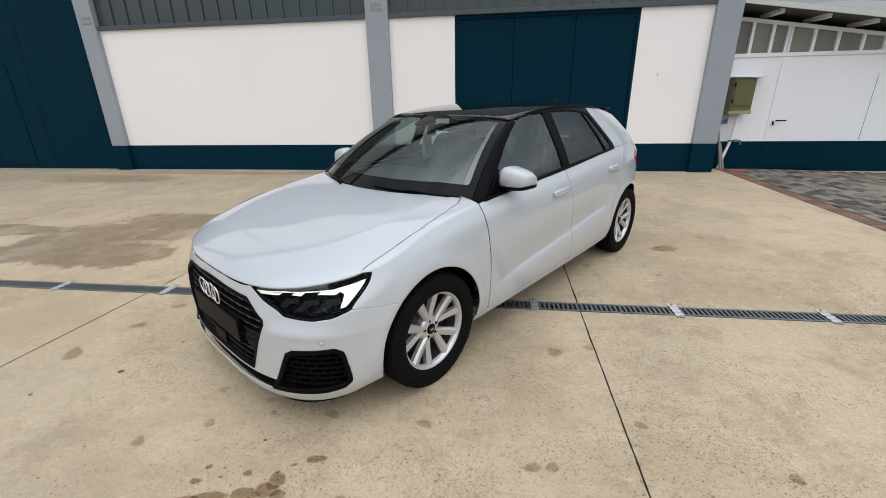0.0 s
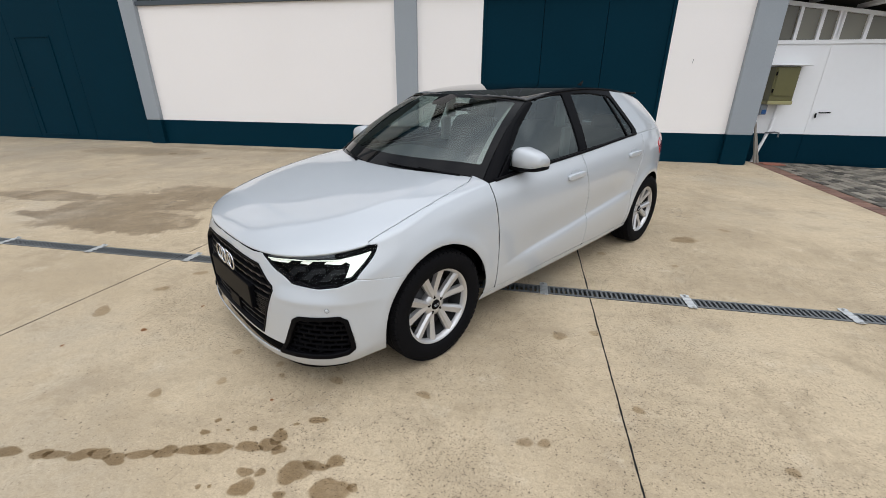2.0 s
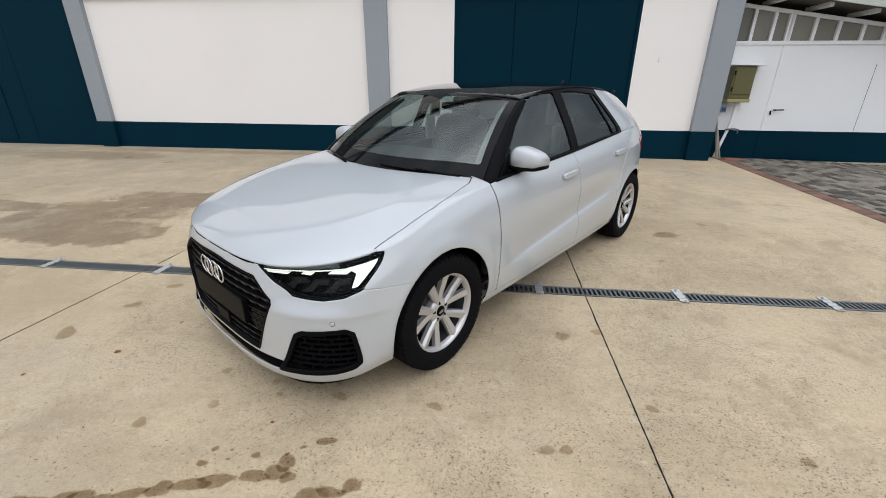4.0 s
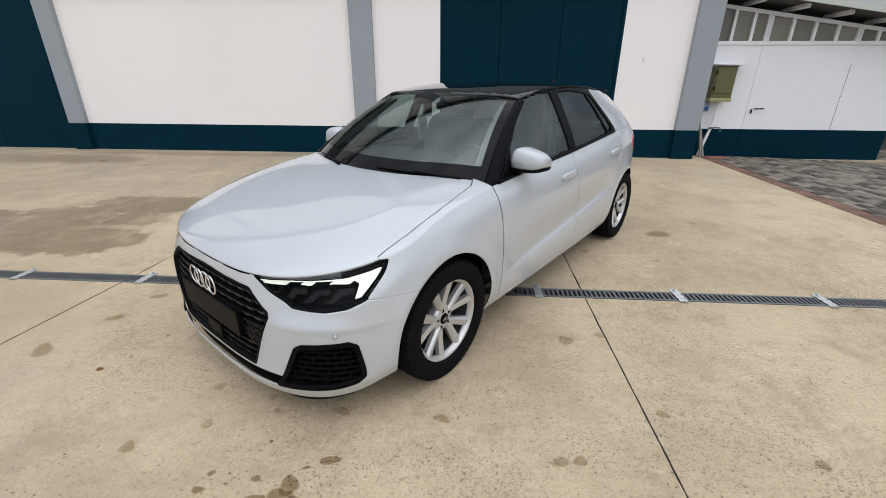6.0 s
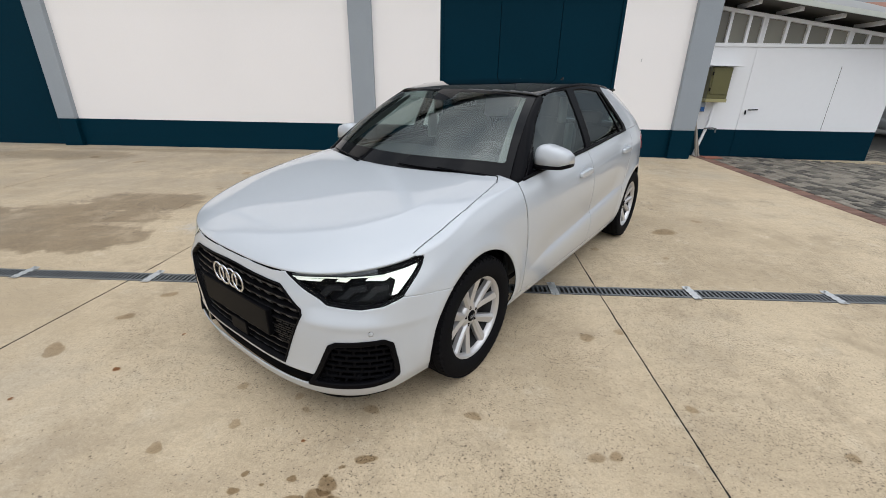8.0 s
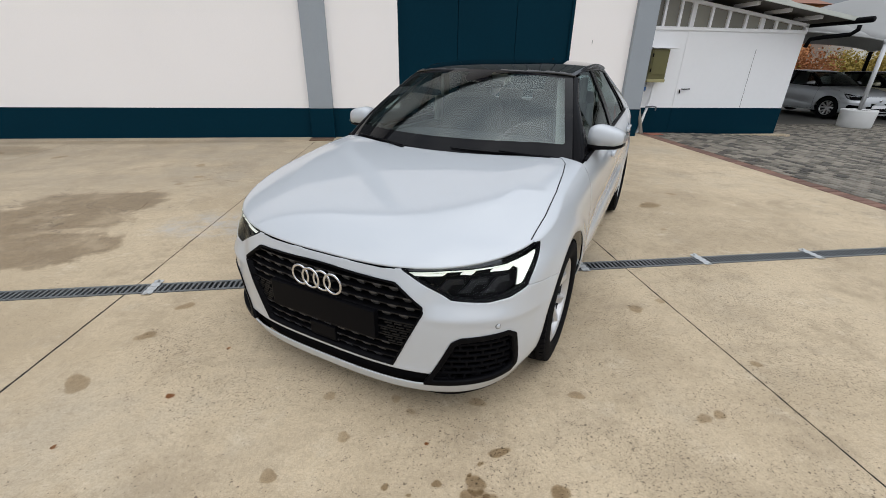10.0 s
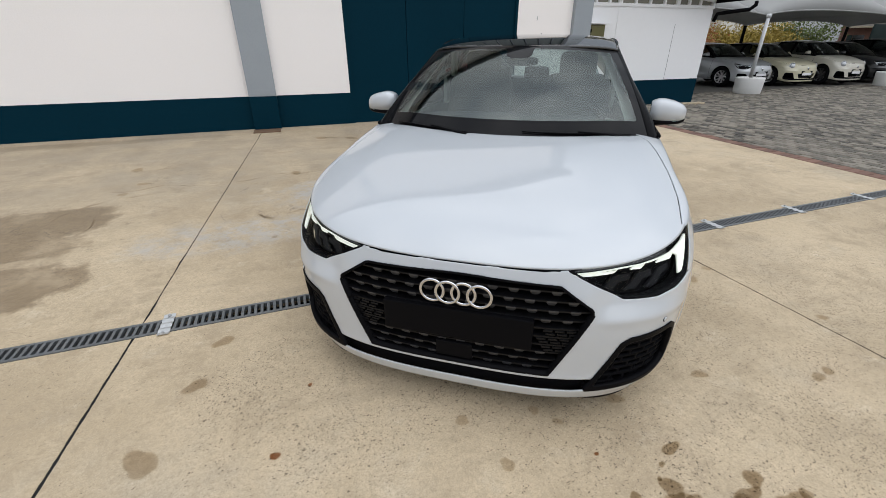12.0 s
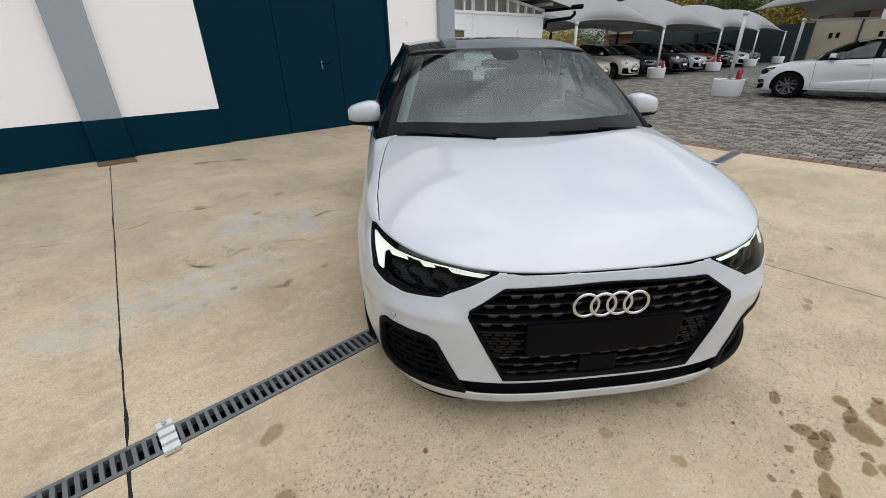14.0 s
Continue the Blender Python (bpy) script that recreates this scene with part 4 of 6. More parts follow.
part("roof_spoiler", box(-2.90, -2.78, -0.46, 0.46, 1.285, 1.305, 0.009), GLOSS_BLACK, car, "gloss black roof spoiler", True)
bm = bmesh.new()
add_tube(bm, [(-2.62, 0, 1.335), (-2.66, 0, 1.36), (-2.71, 0, 1.395), (-2.72, 0, 1.40)], [0.02, 0.017, 0.009, 0.004], 10)
part("aerial", bm, GLOSS_BLACK, car, "short black roof aerial", True)
for side in (1, -1):
    tail = inside(X, Z, [(-2.80, 0.93), (-2.70, 0.90), (-2.78, 0.80), (-3.15, 0.78), (-3.15, 0.95)], 0.004)
    panel("tail_lamp", skin(SG, TG, 0.004), all_of(OVER, tail), RED_LENS, car, "red tail lamp", 0.01, False, side)

# underside and linings
part("floor_pan", box(-3.05, 0.60, -0.66, 0.66, 0.20, 0.26, 0.02), MATT_BLACK, car)
part("bulkhead", box(-0.40, -0.30, -0.70, 0.70, 0.26, 0.80, 0.02), MATT_BLACK, car)
part("engine_bay", box(-0.30, 0.55, -0.50, 0.50, 0.26, 0.58, 0.05), MATT_BLACK, car)
part("rear_wall", box(-3.05, -2.95, -0.60, 0.60, 0.26, 0.95, 0.02), MATT_BLACK, car)
for side in (1, -1):
    for x in (0.0, -WHEELBASE):
        bm = bmesh.new()
        rows = []
        for i in range(25):
            a = math.radians(-12 + 204 * i / 24)
            rows.append([bm.verts.new((x + 0.352 * math.cos(a), side * w, TYRE_R + 0.352 * math.sin(a))) for w in (0.785, 0.56)])
        for r, s in zip(rows, rows[1:]):
            bm.faces.new((r[0], s[0], s[1], r[1]))
        bm.faces.new([r[1] for r in rows])
        part("wheel_liner", bm, MATT_BLACK, car, "matt black wheel-arch liner")

# wheels
def wheel():
    w = thing("wheel", Matrix(), "", "")
    prof = [(0.206, 0.075), (0.212, 0.090), (0.232, 0.0985), (0.262, 0.1005), (0.284, 0.096), (0.294, 0.089), (0.3005, 0.076)]
    for g in (0.045, 0.0, -0.045):
        prof += [(0.3095, g + 0.016), (0.3095, g + 0.006), (0.302, g + 0.004), (0.302, g - 0.004), (0.3095, g - 0.006), (0.3095, g - 0.016)]
    prof += [(0.3065, -0.074), (0.299, -0.086), (0.262, -0.1), (0.212, -0.09), (0.206, -0.075)]
    tyre = part("tyre", add_lathe(bmesh.new(), prof, 72), RUBBER, w, "black road tyre", True)
    bm = bmesh.new()
    for i in range(58):
        m = Matrix.Rotation(2 * math.pi * i / 58, 4, "Y") @ Matrix.Rotation(radians(9), 4, "Z")
        for v in add_box(bm, -0.0125, 0.0125, 0.050, 0.0925, 0.288, 0.3095):
            if v.co.z > 0.3 and v.co.y > 0.08:
                v.co.z, v.co.y = 0.3015, 0.0905
            v.co = m @ v.co
    for i in range(52):
        for y in (-0.0225, 0.0225):
            m = Matrix.Rotation(2 * math.pi * (i + (0.5 if y > 0 else 0)) / 52, 4, "Y") @ Matrix.Rotation(radians(22), 4, "Z")
            for v in add_box(bm, -0.0145, 0.0145, y - 0.015, y + 0.015, 0.290, 0.3102):
                v.co = m @ v.co
    tr = part("tread", bm, RUBBER, tyre)
    tr["kind"] = "stuff"
    part("barrel", add_lathe(bmesh.new(), [(0.186, -0.08), (0.19, 0.03), (0.196, 0.060)], 72), BARREL, w, "shaded rim barrel", True)
    bm = add_lathe(bmesh.new(), [(0.190, 0.052), (0.193, 0.066), (0.198, 0.074), (0.205, 0.0815), (0.213, 0.0835), (0.2160, 0.079), (0.212, 0.070)], 72)
    rim = part("rim", bm, ALLOY, w, "silver ten-spoke alloy rim", True)
    ang = [72 * i + d for i in range(5) for d in (-17.2, 17.2)]
    for i, a in enumerate(ang):
        bm = bmesh.new()
        rows = []
        for k in range(7):
            f = k / 6
            r = 0.040 + 0.158 * f
            hw = 0.0165 + 0.0065 * f
            y = 0.050 + 0.022 * f ** 1.5
            tilt = 1 if i % 2 else -1
            rows.append([bm.verts.new(p) for p in ((-hw, y - 0.030, r), (-hw, y - (0.0095 if tilt < 0 else 0.004), r), (tilt * hw * 0.30 - 0.002, y + 0.001, r), (tilt * hw * 0.30 + 0.002, y + 0.001, r), (hw, y - (0.0095 if tilt > 0 else 0.004), r), (hw, y - 0.030, r))])
        for r, s in zip(rows, rows[1:]):
            for k in range(6):
                bm.faces.new((r[k], r[(k + 1) % 6], s[(k + 1) % 6], s[k]))
        lean = Matrix.Rotation(radians(4.5 if i % 2 else -4.5), 4, "Y")
        bmesh.ops.transform(bm, matrix=Matrix.Rotation(radians(a), 4, "Y") @ Matrix.Translation((0, 0, 0.2)) @ lean @ Matrix.Translation((0, 0, -0.2)), verts=bm.verts)
        part("spoke", bm, ALLOY, rim)
    part("hub", add_lathe(bmesh.new(), [(0.0, 0.050), (0.040, 0.050), (0.062, 0.044), (0.070, 0.030), (0.070, 0.0)], 40), ALLOY, rim, "", True)
    cap = part("hub_cap", add_lathe(bmesh.new(), [(0.0, 0.0575), (0.022, 0.057), (0.0275, 0.054), (0.029, 0.048)], 32), SATIN_BLACK, w, "black hub cap with a small silver mark", True)
    bm = bmesh.new()
    for k in range(4):
        add_lathe(bm, [(0.0052, 0.0), (0.0060, 0.0006), (0.0068, 0.0)], 14, Matrix.Translation((0.0072 * (k - 1.5), 0.0576, 0)))
    part("mark", bm, CHROME, cap)
    # near-black discs on the hub imitate the shade inside the bolt holes
    for i in range(5):
        a = 2 * math.pi * i / 5 + math.pi / 2
        part("bolt", add_lathe(bmesh.new(), [(0.0, 0.0512), (0.0085, 0.0512), (0.0105, 0.0502), (0.0105, 0.04)], 14, Matrix.Translation((0.046 * math.cos(a), 0, 0.046 * math.sin(a)))), RECESS_SHADE, w)
    part("brake_disc", add_lathe(bmesh.new(), [(0.0, 0.004), (0.145, 0.004), (0.147, -0.008), (0.145, -0.02), (0.0, -0.02)], 48), DISC, w, "steel brake disc", True)
    return w


first_wheel = wheel()
first_wheel.parent = car
first_wheel.matrix_basis = pose(0, 0.752, TYRE_R, 0, 9, 0)
for x, sd, turn in ((-WHEELBASE, 1, 40), (0, -1, 0), (-WHEELBASE, -1, 20)):
    m = Matrix.Translation((x, 0.752 * sd, TYRE_R)) @ Matrix.Rotation(0 if sd > 0 else math.pi, 4, "Z") @ Matrix.Rotation(radians(turn), 4, "Y")
    copy_thing(first_wheel, m).parent = car

# front end: grille, number plate blank, emblem, fog inserts, lamps
def nose_point(y, z, out):
    """A place on the nose, pushed out or in."""
    y = abs(y)
    v = np.clip((z - 0.135) / (0.664 - 0.135), 0, 1)
    w = float(half_width(0.0) - inset(v, 0.0)) + out
    s = min(y / w, 0.999)
    return float((nose_x(v) + out) * (1 - s ** 3) ** (1 / 3.4))


def grille_half(z):
    return float(np.interp(z, (0.255, 0.517, 0.540, 0.618), (0.345, 0.468, 0.464, 0.35)))


def nose_bar(bm, y0, y1, z, high, front_out, back_out, n=None):
    """A bar that follows the curve of the nose."""
    n = n or max(2, int(abs(y1 - y0) / 0.05))
    rows = []
    for i in range(n + 1):
        y = y0 + (y1 - y0) * i / n
        f, b2 = nose_point(y, z, front_out), nose_point(y, z, back_out)
        rows.append([bm.verts.new(p) for p in ((f, y, z - high * 0.4), (f, y, z + high * 0.4), (f - 0.003, y, z + high / 2), (b2, y, z + high / 2), (b2, y, z - high / 2), (f - 0.003, y, z - high / 2))])
    for r, s in zip(rows, rows[1:]):
        for k in range(6):
            bm.faces.new((r[k], s[k], s[(k + 1) % 6], r[(k + 1) % 6]))
    bm.faces.new(rows[0])
    bm.faces.new(rows[-1][::-1])


def lug(bm, y0, y1, z):
    """A wedge that hangs from a slat: wide and proud at the top, narrow and set back below."""
    rows = []
    for zz, cut, out in ((z + 0.002, 0.0, -0.0145), (z - 0.005, 0.0, -0.016), (z - 0.0185, 0.0065, -0.026)):
        a, b2 = y0 + cut, y1 - cut
        f0, f1 = nose_point(a, zz, out), nose_point(b2, zz, out)
        rows.append([bm.verts.new(p) for p in ((f0, a, zz), (f1, b2, zz), (f1 - 0.04, b2, zz), (f0 - 0.04, a, zz))])
    for r, s in zip(rows, rows[1:]):
        for k in range(4):
            bm.faces.new((r[k], s[k], s[(k + 1) % 4], r[(k + 1) % 4]))
    bm.faces.new(rows[0])
    bm.faces.new(rows[-1][::-1])


grille_ob = thing("grille", Matrix(), "", "")
grille_ob.parent = car
grille_ob["label"] = "black six-sided radiator grille"
gy, gzz = grid(-0.5, 0.5, 60, 0.22, 0.65, 40)
back = np.stack([np.vectorize(lambda a, b2: nose_point(a, b2, -0.075))(gy, gzz), gy, gzz], -1)
panel("backing", back, inside(gy, gzz, GRILLE, 0.05), RECESS_SHADE, grille_ob, "", 0)
for row in range(10):
    z = 0.279 + 0.0345 * row
    half = grille_half(z) - 0.008
    bm = bmesh.new()
    nose_bar(bm, -half, half, z, 0.008, -0.016, -0.07, 24)
    if not 3 <= row <= 5:
        lugs = bmesh.new()
        y = -half + 0.022 + (0.036 if row % 2 else 0)
        while y < half - 0.04:
            lug(lugs, y, y + 0.034, z)
            y += 0.072
        part("lug", lugs, LUG_BLACK, grille_ob, "satin black grille lugs")
    else:
        for sg in (1, -1):
            for q in range(4):
                a = 0.288 + 0.04 * q + (0.02 if row % 2 else 0)
                if a + 0.032 < half:
                    nose_bar(bm, sg * a, sg * (a + 0.032), z - 0.009, 0.008, -0.014, -0.06, 1)
                    nose_bar(bm, sg * (a + 0.01), sg * min(a + 0.042, half), z - 0.022, 0.008, -0.014, -0.06, 1)
    part("slat", bm, GRILLE_BLACK, grille_ob)
fy, fz = grid(-0.5, 0.5, 130, 0.22, 0.65, 70)
rim_d = inside(fy, fz, GRILLE)
surround = np.stack([np.vectorize(lambda a, b2: nose_point(a, b2, 0.003))(fy, fz), fy, fz], -1)
panel("surround", surround, all_of(rim_d - 0.002, -rim_d - 0.006), SATIN_BLACK, grille_ob, "satin black grille surround", 0.065)
part("plate_blank", box(0.712, 0.742, -0.276, 0.276, 0.362, 0.488, 0.006), SATIN_BLACK, car, "blank black number-plate carrier")
part("radar_cover", box(0.70, 0.738, -0.075, 0.065, 0.272, 0.340, 0.006), SATIN_BLACK, car, "small square black sensor cover")
for i in range(4):
    bm = bmesh.new()
    y = (i - 1.5) * 0.0566
    n, k2 = 40, 10
    rows = []
    for a in range(n):
        t = 2 * math.pi * a / n
        rows.append([bm.verts.new(((0.742 + (0.003 if i % 2 else 0)) + 0.004 * math.sin(2 * math.pi * q / k2), y + (0.042 + 0.0058 * math.cos(2 * math.pi * q / k2)) * math.cos(t), 0.559 + (0.042 + 0.0058 * math.cos(2 * math.pi * q / k2)) * math.sin(t))) for q in range(k2)])
    for a in range(n):
        r, s = rows[a], rows[(a + 1) % n]
        for q in range(k2):
            bm.faces.new((r[q], s[q], s[(q + 1) % k2], r[(q + 1) % k2]))
    part("emblem_ring", bm, CHROME, grille_ob, "chrome emblem ring", True)

# black slot over the lip, and corner blades under it
SLOTTED = skin(SG, TG, -0.028)
for side in (1, -1):
    panel("lower_intake", SLOTTED, all_of(Z - 0.262, SG - 0.60, OVER), MATT_BLACK, car, "matt black lower intake", 0, False, side)
    bm = bmesh.new()
    ys = np.linspace(0.42, 0.71, 16)
    rows = []
    for y in ys:
        f = 0.737 * (1 - (float(y) / 0.812) ** 3) ** (1 / 3.15)
        drop = 0.020 * math.sin(math.pi * (y - 0.42) / 0.29)
        rows.append([bm.verts.new(p) for p in ((f - 0.012, side * y, 0.166), (f - 0.004, side * y, 0.148 - drop), (f - 0.02, side * y, 0.142 - drop), (f - 0.07, side * y, 0.145), (f - 0.07, side * y, 0.166))])
    for r, s in zip(rows, rows[1:]):
        for k in range(5):
            bm.faces.new((r[k], r[(k + 1) % 5], s[(k + 1) % 5], s[k]))
    bm.faces.new(rows[0])
    bm.faces.new(rows[-1][::-1])
    part("corner_blade", bm, SATIN_BLACK, car, "satin black blade under the bumper", True)

    # fog-lamp insert: frame, backing and honeycomb
    fo = thing("fog_insert", Matrix(), "", "")
    fo.parent, fo["label"] = car, "black honeycomb bumper insert"
    panel("backing", skin(SG, TG, -0.05), all_of(fog - 0.01, OVER), MATT_BLACK, fo, "", 0, False, side)
    panel("frame", skin(SG, TG, 0.004), all_of(fog - 0.002, -fog - 0.019, OVER), SATIN_BLACK, fo, "satin black frame", 0.03, False, side)
    FS, FT = np.meshgrid(np.arange(0.46, FOG[5][0] + 0.05, 0.004), np.linspace(0.05, 0.62, 120), indexing="ij")
    FP = skin(FS, FT)
    fzz = FP[..., 2]
    fr = np.floor((fzz - 0.19) / 0.027)
    cu = np.abs(((FS + 0.031 * (fr % 2)) / 0.062) % 1 - 0.5) * 0.062
    cz = np.abs(((fzz - 0.19) / 0.027) % 1 - 0.5) * 0.027
    web = np.minimum(0.031 - cu - 0.0045, 0.0135 - cz - 0.004)
    panel("honeycomb", skin(FS, FT, -0.016), all_of(web, inside(FS, fzz, FOG, 0.004)), MATT_BLACK, fo, "", 0.02, False, side)

    # headlamp
    hl = thing("headlamp", Matrix(), "", "")
    hl.parent, hl["label"] = car, "slim headlamp with lit daylight strip under a clear lens"
    LS, LT = np.meshgrid(np.arange(0.34, LAMP[5][0] + 0.06, 0.006), np.concatenate([np.linspace(0.6, 1, 64), 1 + np.linspace(0.05, 0.45, 8)]), indexing="ij")
    LP = skin(LS, LT)
    lz = LP[..., 2]
    ld = inside(LS, lz, LAMP, 0.002)
    lens = panel("lens", skin(LS, LT, -0.001), ld, LENS, hl, "clear lens", 0, False, side)
    lens.visible_shadow = False
    panel("housing", skin(LS, LT, -0.055), ld - 0.012, SATIN_BLACK, hl, "black housing", 0, False, side)
    panel("bezel", skin(LS, LT, -0.003), all_of(ld - 0.001, -ld - 0.006), SATIN_BLACK, hl, "", 0.05, False, side)
    s_tip, s_tick, s_end = arc_at(0.348, 0.770, 0.70), arc_at(0.472, 0.739, 0.60), arc_at(0.448, 0.716, 0.66)
    mid_z = np.interp(LS, (0.40, arc_at(0.617, 0.541, 0.66), s_end), (0.646, 0.663, 0.674))
    line = all_of(np.abs(lz - mid_z - 0.0055) - 0.0022, 0.402 - LS, LS - s_end)
    panel("light_line", skin(LS, LT, -0.010), line, DRL, hl, "fine lit white line", 0.006, False, side)
    slant, span = (mid_z - lz) * 1.6, s_end - 0.40
    for f0, f1, drop in ((0.02, 0.38, 0.011), (0.52, 0.64, 0.017), (0.79, 1.0, 0.019)):
        block = all_of(lz - mid_z - 0.0005, mid_z - drop * (0.55 + 0.45 * np.clip((LS - 0.40 - f0 * span) / ((f1 - f0) * span), 0, 1)) - lz, 0.40 + f0 * span - LS - slant, LS + slant - 0.40 - f1 * span)
        panel("daylight_strip", skin(LS, LT, -0.014), block, DRL, hl, "lit white slanting block", 0.006, False, side)
    tick = inside(LS, lz, [(s_tip - 0.055, 0.697), (s_tip - 0.006, 0.708), (s_tick + 0.020, 0.612), (s_tick - 0.008, 0.607), (s_end + 0.012, 0.660), (s_end - 0.03, 0.682)])
    panel("daylight_tick", skin(LS, LT, -0.008), tick, DRL, hl, "lit white daylight tick", 0.008, False, side)
    crown_d = all_of(lz - mid_z - 0.05, mid_z + 0.011 - lz, ld + 0.008, LS - s_end + 0.05)
    panel("upper_trim", skin(LS, LT, -0.012), crown_d, LAMP_TRIM, hl, "grey upper lamp trim", 0.008, False, side)
    for q in range(3):
        a = 0.50 + 0.095 * q
        mod = inside(LS, lz, [(a, 0.575), (a + 0.05, 0.578), (a + 0.075, 0.606), (a + 0.12, 0.610), (a + 0.115, 0.632), (a + 0.055, 0.626), (a + 0.03, 0.596)])
        panel("light_module", skin(LS, LT, -0.034), all_of(mod, ld), REFLECTOR, hl, "dark mirror light module", 0.02, False, side)
    # parking sensor and wing mirror
    bm = bmesh.new()
    hit = np.unravel_index(np.argmin((Y - 0.716) ** 2 + (Z - 0.470) ** 2 + 9 * (TG > 1)), Y.shape)
    px, py, pz = X[hit], side * Y[hit], Z[hit]
    nrm = Vector((0.66, side * 0.75, 0.03)).normalized()
    m = Matrix.Translation(Vector((px, py, pz)) + nrm * 0.0005) @ nrm.to_track_quat("Y", "Z").to_matrix().to_4x4()
    ps = part("parking_sensor", add_lathe(bm, [(0.0, 0.003), (0.0085, 0.003), (0.0095, 0.001), (0.0098, -0.01)], 20, m), CAR_WHITE, car, "", True)
    part("sensor_ring", add_lathe(bmesh.new(), [(0.0098, -0.006), (0.0099, 0.0012), (0.0106, 0.0012), (0.0108, -0.006)], 20, m), SATIN_BLACK, ps)


def super_blob(rx, ry, rz, e1=0.6, e2=0.6, nu=32, nv=18, warp=None):
    """A rounded block; warp bends it."""
    bm = bmesh.new()
    pw = lambda c, e: math.copysign(abs(c) ** e, c)
    rows = []
    for j in range(nv + 1):
        b2 = -math.pi / 2 + math.pi * j / nv
        row = []
        for i in range(nu):
            a = 2 * math.pi * i / nu
            p = Vector((rx * pw(math.cos(b2), e1) * pw(math.cos(a), e2), ry * pw(math.cos(b2), e1) * pw(math.sin(a), e2), rz * pw(math.sin(b2), e1)))
            row.append(bm.verts.new(warp(p) if warp else p))
        rows.append(row)
    for r, s in zip(rows, rows[1:]):
        for i in range(nu):
            bm.faces.new((r[i], r[(i + 1) % nu], s[(i + 1) % nu], s[i]))
    bmesh.ops.remove_doubles(bm, verts=bm.verts, dist=0.0004)
    return bm


for side in (1, -1):
    mi = thing("wing_mirror", Matrix(), "", "")
    mi.parent, mi["label"] = car, "white wing mirror with black underside"
    mi.matrix_basis = Matrix.Translation((-0.70, side * 0.850, 0.985)) @ Matrix.Rotation(radians(-8 * side), 4, "Z") @ Matrix.Scale(0.93, 4)
    stations = np.concatenate([[0.0, 0.012], np.linspace(0.04, 0.96, 14), [0.985, 1.0]])
    top = key((0, 0.10, 0.25, 0.5, 0.75, 0.92, 1.0), (0.058, 0.070, 0.077, 0.071, 0.058, 0.042, 0.024), stations)
    low = key((0, 0.1, 0.6, 0.9, 1.0), (-0.036, -0.036, -0.036, -0.033, -0.026), stations)
    deep = key((0, 0.1, 0.35, 0.7, 0.92, 1.0), (0.068, 0.083, 0.088, 0.074, 0.050, 0.028), stations)
    for nm, material, lab in (("cap", CAR_WHITE, "white cap"), ("base", SATIN_BLACK, "satin black underside")):
        bm = bmesh.new()
        rows = []
        for f, zt, zl, dp in zip(stations, top, low, deep):
            row = []
            for k in range(17):
                a = math.pi * k / 16
                c, sn = math.copysign(abs(math.cos(a)) ** 0.55, math.cos(a)), math.sin(a) ** 0.5
                z = zl + (zt - zl) * sn if nm == "cap" else zl - 0.001 - 0.036 * sn * (1 - 0.45 * f)
                x = (-0.060 + dp) / 2 + c * (dp + 0.060) / 2 * (1 if nm == "cap" else 0.98)
                row.append(bm.verts.new((x - 0.006 * f, side * (-0.100 + 0.190 * f), z)))
            rows.append(row)
        for r, s in zip(rows, rows[1:]):
            for k in range(17):
                bm.faces.new((r[k], r[(k + 1) % 17], s[(k + 1) % 17], s[k]))
        bm.faces.new(rows[0])
        bm.faces.new(rows[-1][::-1])
        bmesh.ops.recalc_face_normals(bm, faces=bm.faces)
        part(nm, bm, material, mi, lab, True)
    part("indicator", tube([(0.082, side * 0.025, -0.036), (0.066, side * 0.058, -0.032), (0.040, side * 0.082, -0.028), (0.0, side * 0.091, -0.022)], 0.005, 8), LENS, mi, "clear indicator strip", True)
    part("arm", super_blob(0.045, 0.085, 0.019, 0.5, 0.5, warp=lambda p: Vector((p.x + 0.01, p.y - side * 0.100, p.z - 0.056))), SATIN_BLACK, mi, "satin black arm", True)
    part("mirror_glass", super_blob(0.004, 0.070, 0.034, 0.6, 0.6, warp=lambda p: Vector((p.x - 0.060, p.y - side * 0.018, p.z + 0.008))), CHROME, mi, "mirror glass", True)
    # door handles
    for hx, hz in ((-1.245, 0.818), (-2.145, 0.862)):
        hv = (hz - float(bottom_z(hx))) / float(shoulder_z(hx) - bottom_z(hx))
        yy = float(half_width(hx) - inset(hv, hx)) - 0.003
        h = part("door_handle", super_blob(0.105, 0.014, 0.020, 0.5, 0.4, warp=lambda p, hx=hx, hz=hz, yy=yy: Vector((p.x + hx, side * (yy + 0.014) + p.y, p.z + hz - p.x * 0.03))), CAR_WHITE, car, "white bar door handle", True)
        part("recess", super_blob(0.055, 0.004, 0.030, 0.7, 0.7, warp=lambda p, hx=hx, hz=hz, yy=yy: Vector((p.x + hx, side * (yy - 0.002) + p.y, p.z + hz + 0.012))), CAR_WHITE, h, "", True)

